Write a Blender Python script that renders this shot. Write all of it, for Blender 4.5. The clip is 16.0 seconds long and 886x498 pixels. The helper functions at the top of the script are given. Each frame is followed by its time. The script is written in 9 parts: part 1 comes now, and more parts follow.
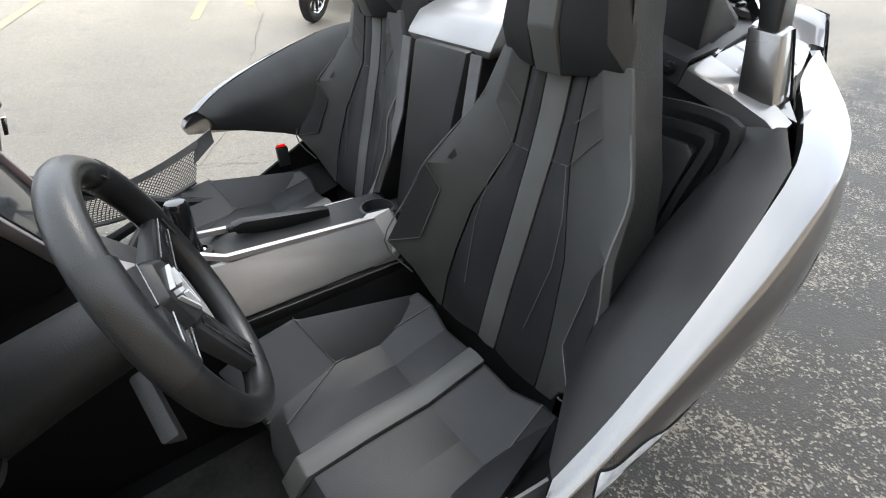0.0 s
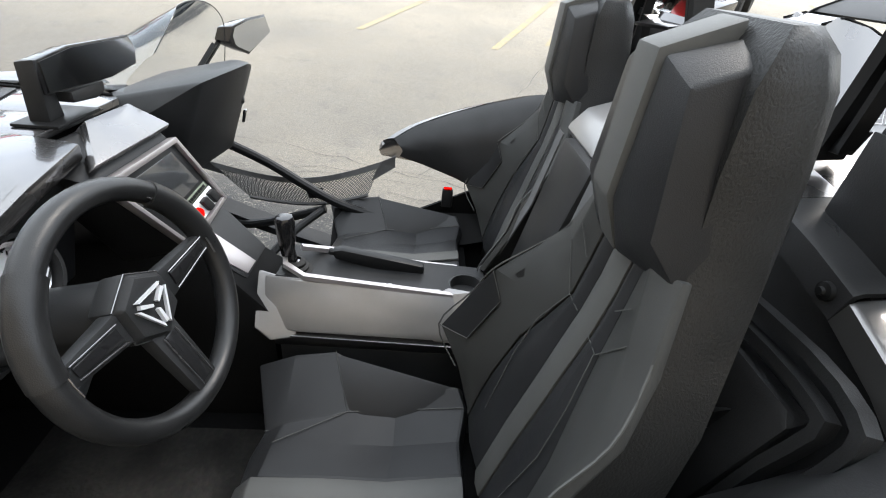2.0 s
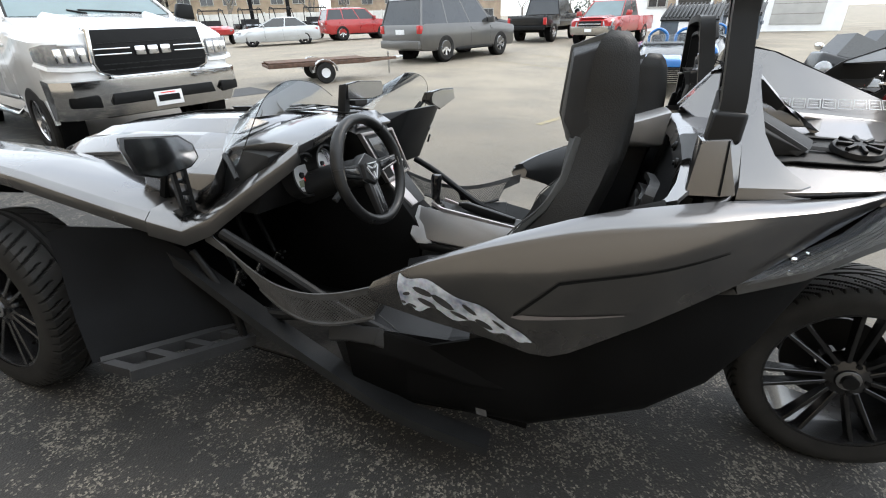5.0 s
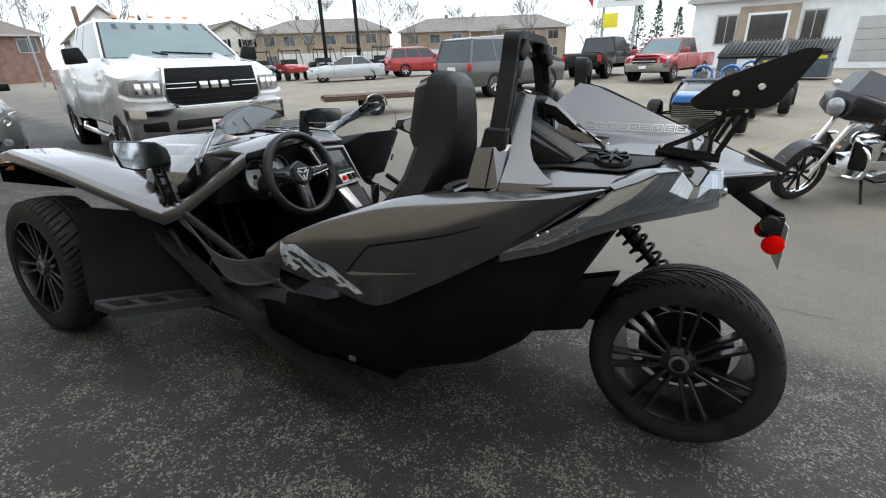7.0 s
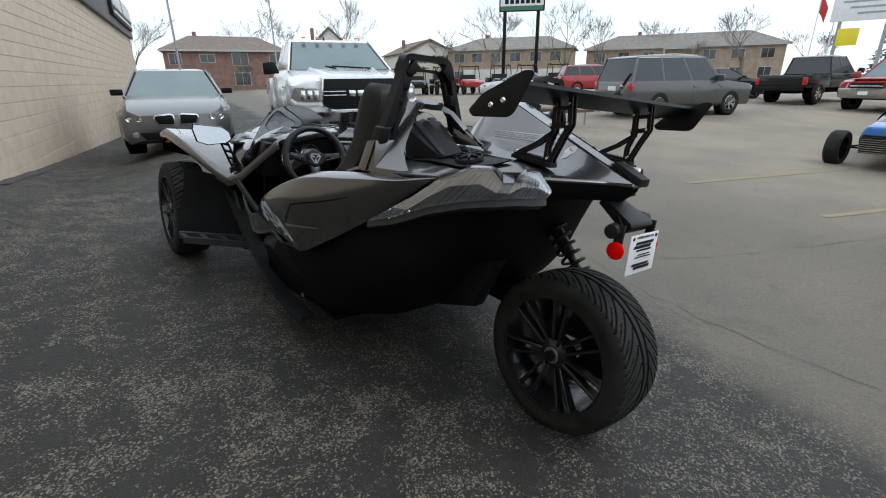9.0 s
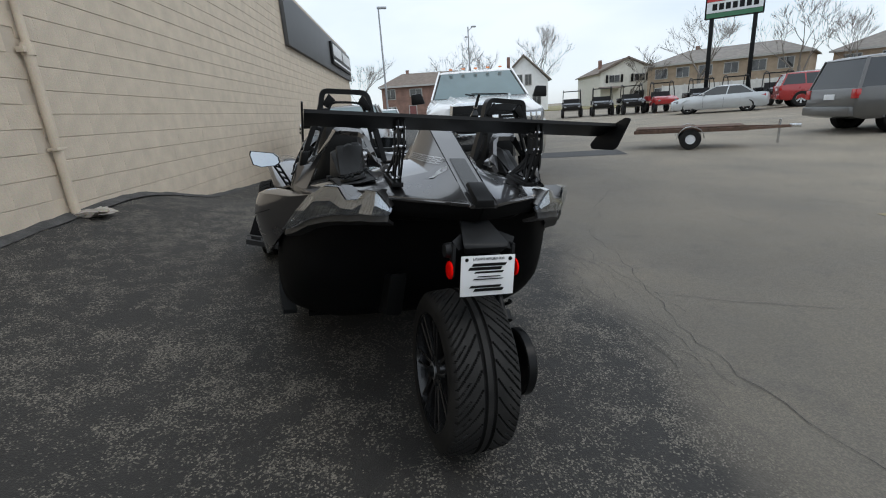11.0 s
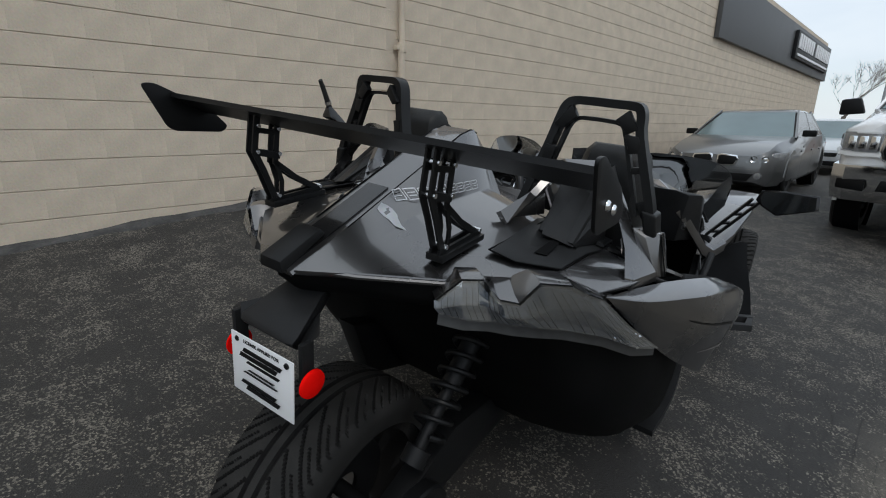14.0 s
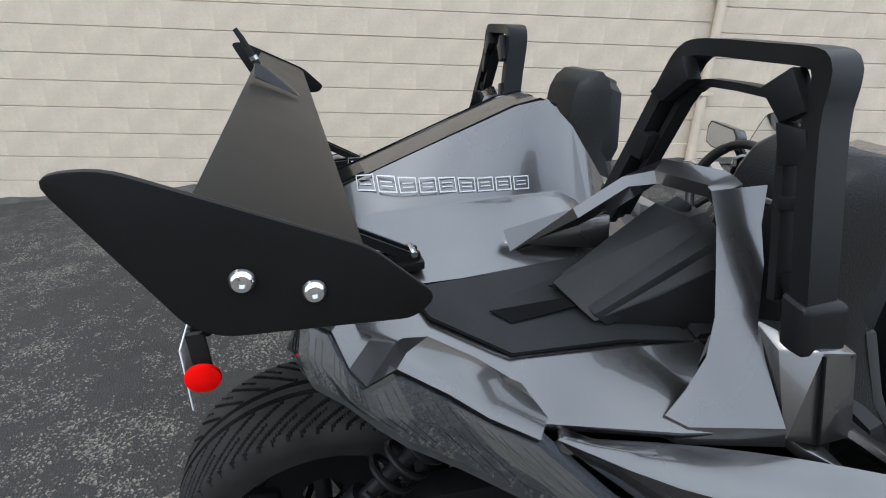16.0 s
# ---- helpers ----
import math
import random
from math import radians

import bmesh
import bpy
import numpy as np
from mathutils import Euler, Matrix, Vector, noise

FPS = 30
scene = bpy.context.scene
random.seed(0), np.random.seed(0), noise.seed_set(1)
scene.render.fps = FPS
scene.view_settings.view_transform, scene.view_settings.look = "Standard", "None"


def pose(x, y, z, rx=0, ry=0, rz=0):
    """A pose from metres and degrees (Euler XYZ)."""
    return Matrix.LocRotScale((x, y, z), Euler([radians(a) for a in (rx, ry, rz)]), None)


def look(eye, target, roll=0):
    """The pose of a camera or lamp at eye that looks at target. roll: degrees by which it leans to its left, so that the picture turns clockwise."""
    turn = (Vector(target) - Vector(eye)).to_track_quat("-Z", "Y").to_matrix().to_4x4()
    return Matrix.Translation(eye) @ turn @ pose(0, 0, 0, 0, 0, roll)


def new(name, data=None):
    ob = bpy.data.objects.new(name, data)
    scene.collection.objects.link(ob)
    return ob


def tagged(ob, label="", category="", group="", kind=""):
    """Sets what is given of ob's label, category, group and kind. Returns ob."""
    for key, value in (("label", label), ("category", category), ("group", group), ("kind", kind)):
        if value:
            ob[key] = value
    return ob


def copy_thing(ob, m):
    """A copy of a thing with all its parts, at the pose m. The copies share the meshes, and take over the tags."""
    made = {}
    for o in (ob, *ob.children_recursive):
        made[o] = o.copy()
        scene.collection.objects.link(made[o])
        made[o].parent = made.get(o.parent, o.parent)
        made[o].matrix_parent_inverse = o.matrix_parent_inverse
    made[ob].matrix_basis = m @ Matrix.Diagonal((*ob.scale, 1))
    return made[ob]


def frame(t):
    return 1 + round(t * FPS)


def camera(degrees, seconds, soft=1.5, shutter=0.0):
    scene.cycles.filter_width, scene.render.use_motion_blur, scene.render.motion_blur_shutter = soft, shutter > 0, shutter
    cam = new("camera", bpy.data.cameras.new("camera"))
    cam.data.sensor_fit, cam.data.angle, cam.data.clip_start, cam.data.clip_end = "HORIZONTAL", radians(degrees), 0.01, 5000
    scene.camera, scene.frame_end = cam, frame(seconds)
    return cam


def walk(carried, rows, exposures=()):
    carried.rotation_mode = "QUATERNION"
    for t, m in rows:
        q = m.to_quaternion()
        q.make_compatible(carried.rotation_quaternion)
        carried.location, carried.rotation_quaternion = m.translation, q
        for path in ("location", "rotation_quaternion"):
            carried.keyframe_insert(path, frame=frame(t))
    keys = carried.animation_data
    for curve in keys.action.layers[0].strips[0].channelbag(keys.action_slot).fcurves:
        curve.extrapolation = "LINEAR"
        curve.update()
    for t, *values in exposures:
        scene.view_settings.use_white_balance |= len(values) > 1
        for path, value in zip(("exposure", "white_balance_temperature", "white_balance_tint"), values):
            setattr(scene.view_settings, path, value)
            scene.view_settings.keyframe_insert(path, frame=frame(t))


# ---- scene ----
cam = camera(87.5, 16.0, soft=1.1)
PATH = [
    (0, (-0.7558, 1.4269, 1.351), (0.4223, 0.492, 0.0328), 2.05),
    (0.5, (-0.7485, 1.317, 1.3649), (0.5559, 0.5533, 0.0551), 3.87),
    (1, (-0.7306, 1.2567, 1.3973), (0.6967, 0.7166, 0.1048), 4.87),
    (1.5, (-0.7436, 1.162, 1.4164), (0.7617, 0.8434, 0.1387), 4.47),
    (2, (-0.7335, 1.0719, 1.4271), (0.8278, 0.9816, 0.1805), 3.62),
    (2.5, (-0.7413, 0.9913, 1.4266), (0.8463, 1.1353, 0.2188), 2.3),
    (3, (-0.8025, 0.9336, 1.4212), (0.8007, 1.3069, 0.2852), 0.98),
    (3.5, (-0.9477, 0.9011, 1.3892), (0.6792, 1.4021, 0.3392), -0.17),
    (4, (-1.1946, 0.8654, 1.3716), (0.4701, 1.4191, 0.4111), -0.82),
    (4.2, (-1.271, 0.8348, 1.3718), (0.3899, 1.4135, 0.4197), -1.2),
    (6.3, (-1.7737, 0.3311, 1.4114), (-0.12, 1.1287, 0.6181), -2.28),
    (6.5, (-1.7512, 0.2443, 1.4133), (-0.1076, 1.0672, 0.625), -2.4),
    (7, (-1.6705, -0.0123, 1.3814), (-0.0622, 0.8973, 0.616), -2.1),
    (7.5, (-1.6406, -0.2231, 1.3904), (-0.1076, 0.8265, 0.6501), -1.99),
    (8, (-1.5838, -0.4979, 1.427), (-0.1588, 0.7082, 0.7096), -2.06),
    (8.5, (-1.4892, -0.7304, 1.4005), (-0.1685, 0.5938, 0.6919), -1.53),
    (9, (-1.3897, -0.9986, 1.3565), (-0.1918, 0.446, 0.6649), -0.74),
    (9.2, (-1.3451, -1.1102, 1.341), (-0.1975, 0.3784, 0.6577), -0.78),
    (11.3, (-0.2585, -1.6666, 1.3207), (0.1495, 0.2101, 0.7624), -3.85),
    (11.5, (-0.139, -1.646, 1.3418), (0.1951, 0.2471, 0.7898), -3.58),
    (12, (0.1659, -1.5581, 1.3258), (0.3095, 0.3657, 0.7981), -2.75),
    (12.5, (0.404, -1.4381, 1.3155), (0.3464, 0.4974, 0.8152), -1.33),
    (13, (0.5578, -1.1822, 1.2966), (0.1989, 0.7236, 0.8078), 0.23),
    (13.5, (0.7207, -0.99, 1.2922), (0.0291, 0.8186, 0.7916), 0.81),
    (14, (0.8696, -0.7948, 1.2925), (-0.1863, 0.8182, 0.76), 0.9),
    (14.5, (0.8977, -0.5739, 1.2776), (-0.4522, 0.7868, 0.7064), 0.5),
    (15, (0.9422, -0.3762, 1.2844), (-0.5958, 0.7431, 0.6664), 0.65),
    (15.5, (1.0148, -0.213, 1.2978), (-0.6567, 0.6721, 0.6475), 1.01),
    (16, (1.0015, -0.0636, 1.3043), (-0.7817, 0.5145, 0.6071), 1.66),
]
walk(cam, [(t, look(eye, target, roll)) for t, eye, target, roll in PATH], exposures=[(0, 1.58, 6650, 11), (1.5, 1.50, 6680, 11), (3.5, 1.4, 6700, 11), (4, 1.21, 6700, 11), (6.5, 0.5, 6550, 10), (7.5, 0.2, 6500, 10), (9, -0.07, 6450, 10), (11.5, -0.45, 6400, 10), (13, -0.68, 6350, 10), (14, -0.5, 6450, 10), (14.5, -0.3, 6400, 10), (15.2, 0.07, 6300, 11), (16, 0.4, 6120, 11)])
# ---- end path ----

from mathutils.bvhtree import BVHTree

# ---- light ----
world = bpy.data.worlds.new("overcast_sky")
scene.world = world
world.use_nodes = True
wn, wl = world.node_tree.nodes, world.node_tree.links
wn.clear()
w_out, w_bg = wn.new("ShaderNodeOutputWorld"), wn.new("ShaderNodeBackground")
w_sky, w_mix, w_noise = wn.new("ShaderNodeTexSky"), wn.new("ShaderNodeMix"), wn.new("ShaderNodeTexNoise")
w_map, w_co, w_ramp, w_mul = wn.new("ShaderNodeMapping"), wn.new("ShaderNodeTexCoord"), wn.new("ShaderNodeValToRGB"), wn.new("ShaderNodeMix")
SUN_EL, SUN_AZ = radians(50), radians(135)
w_sky.sky_type, w_sky.sun_disc, w_sky.sun_elevation, w_sky.sun_rotation = "NISHITA", False, SUN_EL, SUN_AZ
w_mul.data_type, w_mul.blend_type = "RGBA", "MULTIPLY"
w_mul.inputs[0].default_value = 1.0
wl.new(w_sky.outputs[0], w_mul.inputs[6])
w_mul.inputs[7].default_value = (0.13, 0.13, 0.13, 1)
w_map.inputs["Scale"].default_value = (1.2, 1.2, 3.6)
wl.new(w_co.outputs["Generated"], w_map.inputs[0])
wl.new(w_map.outputs[0], w_noise.inputs["Vector"])
w_noise.inputs["Scale"].default_value, w_noise.inputs["Detail"].default_value = 1.6, 6
w_ramp.color_ramp.elements[0].position, w_ramp.color_ramp.elements[0].color = 0.34, (0.62, 0.62, 0.62, 1)
w_ramp.color_ramp.elements[1].position, w_ramp.color_ramp.elements[1].color = 0.6, (1, 1, 1, 1)
wl.new(w_noise.outputs[0], w_ramp.inputs[0])
w_mix.data_type = "RGBA"
wl.new(w_ramp.outputs[0], w_mix.inputs[0])
wl.new(w_mul.outputs[2], w_mix.inputs[6])
w_mix.inputs[7].default_value = (0.82, 0.90, 0.97, 1)
wl.new(w_mix.outputs[2], w_bg.inputs[0])
# cloud lit from above: brighter overhead than at the horizon
w_sep, w_str = wn.new("ShaderNodeSeparateXYZ"), wn.new("ShaderNodeMapRange")
wl.new(w_co.outputs["Generated"], w_sep.inputs[0])
wl.new(w_sep.outputs[2], w_str.inputs[0])
w_str.inputs[1].default_value, w_str.inputs[2].default_value = 0.1, 0.95
w_str.inputs[3].default_value, w_str.inputs[4].default_value = 1.43, 1.82
wl.new(w_str.outputs[0], w_bg.inputs[1])
wl.new(w_bg.outputs[0], w_out.inputs[0])
sun = new("sun", bpy.data.lights.new("sun", "SUN"))
sun.data.energy, sun.data.angle, sun.data.color = 0.8, radians(16), (1.0, 0.95, 0.88)
sun.matrix_world = look((0, 0, 0), (-math.cos(SUN_EL) * math.sin(SUN_AZ), -math.cos(SUN_EL) * math.cos(SUN_AZ), -math.sin(SUN_EL)))


# ---- materials ----
def mat(name, base, rough=0.5, metal=0.0, var=0.12, scale=6.0, bump=0.0, bscale=120.0, coat=0.0, spec=0.5, second=None, patch=0.5, stretch=None, rand=0.0):
    """A surface with colour variation at two scales, varied gloss and a fine relief."""
    m = bpy.data.materials.new(name)
    m.use_nodes = True
    n, l = m.node_tree.nodes, m.node_tree.links
    b = n["Principled BSDF"]
    co = n.new("ShaderNodeTexCoord")
    mp = n.new("ShaderNodeMapping")
    l.new(co.outputs["Object"], mp.inputs[0])
    if stretch:
        mp.inputs["Scale"].default_value = stretch
    big, fine = n.new("ShaderNodeTexNoise"), n.new("ShaderNodeTexNoise")
    big.inputs["Scale"].default_value, big.inputs["Detail"].default_value = scale, 5
    fine.inputs["Scale"].default_value, fine.inputs["Detail"].default_value = bscale, 3
    l.new(mp.outputs[0], big.inputs["Vector"])
    l.new(mp.outputs[0], fine.inputs["Vector"])
    r1 = n.new("ShaderNodeValToRGB")
    c2 = second or tuple(min(1, v * (1 + 2.2 * var)) for v in base)
    r1.color_ramp.elements[0].color = (*[v * (1 - var) for v in base], 1)
    r1.color_ramp.elements[1].color = (*c2, 1)
    r1.color_ramp.elements[0].position, r1.color_ramp.elements[1].position = patch - 0.17, patch + 0.25
    l.new(big.outputs[0], r1.inputs[0])
    mx = n.new("ShaderNodeMix")
    mx.data_type, mx.blend_type = "RGBA", "OVERLAY"
    mx.inputs[0].default_value = min(1.0, var * 2.0)
    l.new(r1.outputs[0], mx.inputs[6])
    l.new(fine.outputs[1], mx.inputs[7])
    col = mx.outputs[2]
    if rand:
        oi, hsv, mr = n.new("ShaderNodeObjectInfo"), n.new("ShaderNodeHueSaturation"), n.new("ShaderNodeMapRange")
        mr.inputs[3].default_value, mr.inputs[4].default_value = 1 - rand, 1 + rand
        l.new(oi.outputs["Random"], mr.inputs[0])
        l.new(mr.outputs[0], hsv.inputs["Value"])
        l.new(col, hsv.inputs["Color"])
        col = hsv.outputs[0]
    hs = n.new("ShaderNodeHueSaturation")
    hs.inputs["Saturation"].default_value = 1.0 if max(base) - min(base) > 0.3 else 0.9 if max(base) - min(base) > 0.02 else 0.35
    l.new(col, hs.inputs["Color"])
    l.new(hs.outputs[0], b.inputs["Base Color"])
    rr = n.new("ShaderNodeMapRange")
    rr.inputs[3].default_value, rr.inputs[4].default_value = max(0.02, rough - 0.07), min(1, rough + 0.09)
    l.new(big.outputs[0], rr.inputs[0])
    l.new(rr.outputs[0], b.inputs["Roughness"])
    b.inputs["Metallic"].default_value = metal
    b.inputs["Specular IOR Level"].default_value = spec
    b.inputs["Coat Weight"].default_value = coat
    b.inputs["Coat Roughness"].default_value = 0.04
    if bump:
        bp = n.new("ShaderNodeBump")
        bp.inputs["Strength"].default_value, bp.inputs["Distance"].default_value = bump, 0.4 / bscale
        l.new(fine.outputs[0], bp.inputs["Height"])
        l.new(bp.outputs[0], b.inputs["Normal"])
    return m


def glass(name, tint=(0.9, 0.95, 0.95), alpha=0.18, rough=0.02, ior=1.5):
    """A thin pane: mostly clear, with a mirror-like sheen."""
    m = bpy.data.materials.new(name)
    m.use_nodes = True
    n, l = m.node_tree.nodes, m.node_tree.links
    n.remove(n["Principled BSDF"])
    tr, gl, mx, fr = n.new("ShaderNodeBsdfTransparent"), n.new("ShaderNodeBsdfGlossy"), n.new("ShaderNodeMixShader"), n.new("ShaderNodeFresnel")
    fr.inputs[0].default_value = ior
    ad = n.new("ShaderNodeMath")
    ad.operation = "ADD"
    ad.inputs[1].default_value = alpha
    ad.use_clamp = True
    l.new(fr.outputs[0], ad.inputs[0])
    tr.inputs[0].default_value = (*tint, 1)
    gl.inputs["Roughness"].default_value = rough
    gl.inputs[0].default_value = (0.85, 0.88, 0.9, 1)
    l.new(ad.outputs[0], mx.inputs[0])
    l.new(tr.outputs[0], mx.inputs[1])
    l.new(gl.outputs[0], mx.inputs[2])
    l.new(mx.outputs[0], n["Material Output"].inputs[0])
    return m


PAINT = mat("metallic_grey_paint", (0.128, 0.119, 0.116), 0.27, 0.92, 0.06, 3, 0.05, 900, coat=1.0)
PAINT.node_tree.nodes["Principled BSDF"].inputs["Specular Tint"].default_value = (0.7, 0.7, 0.72, 1)
CONSOLE = mat("bright_silver_plastic", (0.205, 0.192, 0.19), 0.38, 0.6, 0.07, 8, 0.06, 500, coat=0.25)
SILVER = mat("satin_silver_plastic", (0.33, 0.305, 0.305), 0.34, 0.6, 0.07, 8, 0.08, 500, coat=0.2)
BLACK = mat("black_moulded_plastic", (0.0115, 0.0125, 0.0142), 0.42, 0, 0.2, 7, 0.25, 420, spec=0.18)
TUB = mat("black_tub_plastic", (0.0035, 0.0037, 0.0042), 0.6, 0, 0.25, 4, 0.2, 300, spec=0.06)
WELL = mat("dark_blue_black_plastic", (0.0022, 0.0030, 0.0046), 0.5, 0, 0.25, 4, 0.2, 300, spec=0.06)
SATIN = mat("satin_black_metal", (0.0062, 0.0068, 0.0078), 0.36, 0.0, 0.15, 5, 0.1, 600, spec=0.17)
GLOSSB = mat("gloss_black_plastic", (0.008, 0.008, 0.0095), 0.16, 0, 0.15, 4, 0, 200, coat=0.35, spec=0.3)
VINYL = mat("black_seat_vinyl", (0.0112, 0.0127, 0.0155), 0.38, 0, 0.16, 5, 0.6, 700, spec=0.19)
VINYL2 = mat("ribbed_grey_vinyl", (0.026, 0.028, 0.0255), 0.5, 0, 0.14, 5, 0.5, 900, spec=0.2)
STRIPE = mat("grey_seat_stripe", (0.050, 0.053, 0.048), 0.5, 0, 0.12, 5, 0.5, 900, spec=0.25)
PEBBLE = mat("pebbled_seat_shell", (0.0098, 0.0102, 0.0096), 0.40, 0, 0.14, 6, 0.7, 300, spec=0.24)
RUBBER = mat("tyre_rubber", (0.0115, 0.0105, 0.0092), 0.7, 0, 0.2, 9, 0.3, 400, second=(0.027, 0.0245, 0.021), spec=0.22)
HUBCAP = mat("grey_hub_cap", (0.16, 0.16, 0.165), 0.45, 0.3, 0.06, 9, 0.05, 300)
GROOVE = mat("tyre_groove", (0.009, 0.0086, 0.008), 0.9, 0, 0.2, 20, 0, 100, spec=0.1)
LEATHER = mat("black_leather_grip", (0.0095, 0.0100, 0.0110), 0.30, 0, 0.12, 30, 0.5, 700, spec=0.30)
RIM = mat("satin_black_alloy", (0.0095, 0.0095, 0.011), 0.24, 0.1, 0.12, 6, 0.05, 400, coat=0.3)
STEEL = mat("bright_steel", (0.55, 0.55, 0.55), 0.22, 1.0, 0.06, 10, 0, 300)
EMBLEM = mat("pale_silver_emblem", (0.46, 0.47, 0.49), 0.45, 0.2, 0.05, 20, 0, 300)
CHROME = mat("chrome", (0.72, 0.73, 0.74), 0.1, 1.0, 0.05, 5, 0, 300)
CARBON = mat("woven_black_trim", (0.022, 0.024, 0.026), 0.4, 0, 0.2, 40, 0.3, 500)
WHITE = mat("white_print", (0.72, 0.73, 0.74), 0.5, 0, 0.04, 4, 0, 100)
RED = mat("red_reflector", (0.80, 0.006, 0.004), 0.7, 0, 0.05, 30, 0.2, 700, spec=0.0)
LENS = glass("clear_lamp_lens", (0.9, 0.93, 0.96), 0.30)
REFLECTOR = mat("smoky_lamp_reflector", (0.30, 0.325, 0.37), 0.20, 0.8, 0.05, 12, 0, 200)
SCREEN = glass("clear_windscreen", (0.96, 0.97, 0.97), 0.01, ior=1.28)
DARKGLASS = mat("dark_window_glass", (0.02, 0.025, 0.03), 0.05, 0, 0.1, 2, 0, 100, spec=0.9)
MIRROR = mat("mirror_glass", (0.50, 0.52, 0.54), 0.03, 1.0, 0.03, 3, 0, 100)


# ---- mesh helpers ----
def finish(bm, name, material, angle=32):
    bmesh.ops.remove_doubles(bm, verts=bm.verts, dist=1e-5)
    bmesh.ops.recalc_face_normals(bm, faces=bm.faces)
    me = bpy.data.meshes.new(name)
    bm.to_mesh(me)
    bm.free()
    me.materials.append(material)
    for p in me.polygons:
        p.use_smooth = True
    me.set_sharp_from_angle(angle=radians(angle))
    return me


def part(name, bm, material, parent=None, label="", angle=32):
    ob = new(name, finish(bm, name, material, angle))
    ob.parent = parent
    if label:
        ob["label"] = label
    return ob


def thing(name, m, label, category, group="", kind=""):
    ob = new(name)
    ob.matrix_basis = m
    return tagged(ob, label, category, group, kind)


def solid(bm, name, material, label, category, m=None, kind="", group="", angle=32):
    ob = part(name, bm, material, None, "", angle)
    if m is not None:
        ob.matrix_basis = m
    return tagged(ob, label, category, group, kind)


def soften(bm, width, seg=2, only=25):
    if width:
        edges = [e for e in bm.edges if len(e.link_faces) == 2 and e.calc_face_angle(0) > radians(only)]
        bmesh.ops.bevel(bm, geom=edges, offset=width, segments=seg, profile=0.6, affect="EDGES", clamp_overlap=True)
    return bm


def box(x0, x1, y0, y1, z0, z1, b=0.0, seg=2):
    bm = bmesh.new()
    bmesh.ops.create_cube(bm, size=1, matrix=Matrix.Translation(((x0 + x1) / 2, (y0 + y1) / 2, (z0 + z1) / 2)) @ Matrix.Diagonal((x1 - x0, y1 - y0, z1 - z0, 1)))
    return soften(bm, b, seg)


def hull(pts, b=0.0, seg=2, only=25):
    bm = bmesh.new()
    vs = [bm.verts.new(p) for p in pts]
    r = bmesh.ops.convex_hull(bm, input=vs)
    junk = [g for g in r["geom_interior"] + r["geom_unused"] if isinstance(g, bmesh.types.BMVert)]
    bmesh.ops.delete(bm, geom=list(set(junk)), context="VERTS")
    bmesh.ops.dissolve_limit(bm, angle_limit=radians(2), verts=bm.verts, edges=bm.edges)
    return soften(bm, b, seg, only)


def loft(rings, cap=True, b=0.0, closed=True, seg=2, only=25):
    """Rings of points joined one to the next."""
    bm = bmesh.new()
    vs = [[bm.verts.new(p) for p in r] for r in rings]
    n = len(rings[0])
    for a, c in zip(vs, vs[1:]):
        for i in range(n if closed else n - 1):
            j = (i + 1) % n
            bm.faces.new((a[i], a[j], c[j], c[i]))
    if cap and closed:
        bm.faces.new(vs[0][::-1])
        bm.faces.new(vs[-1])
    return soften(bm, b, seg, only)


def sheet(grid, thick, b=0.0, seg=2):
    """A bent panel of a given thickness over a grid of points."""
    bm = loft(grid, cap=False, closed=False)
    bmesh.ops.recalc_face_normals(bm, faces=bm.faces)
    bmesh.ops.solidify(bm, geom=bm.faces[:], thickness=thick)
    return soften(bm, b, seg)


def slab(poly, thick, b=0.0, seg=2):
    """A flat polygon in space, given a thickness along its normal."""
    bm = bmesh.new()
    f = bm.faces.new([bm.verts.new(p) for p in poly])
    f.normal_update()
    n = f.normal.copy()
    r = bmesh.ops.extrude_face_region(bm, geom=[f])
    bmesh.ops.translate(bm, vec=n * thick, verts=[v for v in r["geom"] if isinstance(v, bmesh.types.BMVert)])
    bmesh.ops.recalc_face_normals(bm, faces=bm.faces)
    return soften(bm, b, seg)


def tube(pts, r, n=8, r2=None, flat=1.0):
    """A round bar along points, from radius r to r2."""
    pts = [Vector(p) for p in pts]
    rings, side = [], None
    for i, p in enumerate(pts):
        d = (pts[min(i + 1, len(pts) - 1)] - pts[max(i - 1, 0)]).normalized()
        if side is None:
            side = d.orthogonal().normalized()
        side = (side - d * side.dot(d)).normalized()
        up = d.cross(side)
        q = r if r2 is None else r + (r2 - r) * i / (len(pts) - 1)
        rings.append([p + side * q * math.cos(a) + up * q * flat * math.sin(a) for a in (2 * math.pi * k / n for k in range(n))])
    return loft(rings)


def smooth_line(pts, steps=6):
    """A curve through points."""
    P = [Vector(p) for p in pts]
    out = []
    for i in range(len(P) - 1):
        a, b, c, d = P[max(i - 1, 0)], P[i], P[i + 1], P[min(i + 2, len(P) - 1)]
        for k in range(steps):
            t = k / steps
            out.append(0.5 * ((2 * b) + (c - a) * t + (2 * a - 5 * b + 4 * c - d) * t * t + (3 * b - a - 3 * c + d) * t ** 3))
    return out + [P[-1]]


def lathe(profile, n=32, m=None, cap=False):
    """A profile of (radius, along) turned about the x axis."""
    rings = [[(x, r * math.cos(a), r * math.sin(a)) for a in (2 * math.pi * k / n for k in range(n))] for r, x in profile]
    bm = loft(rings, cap=cap)
    if m is not None:
        bm.transform(m)
    return bm


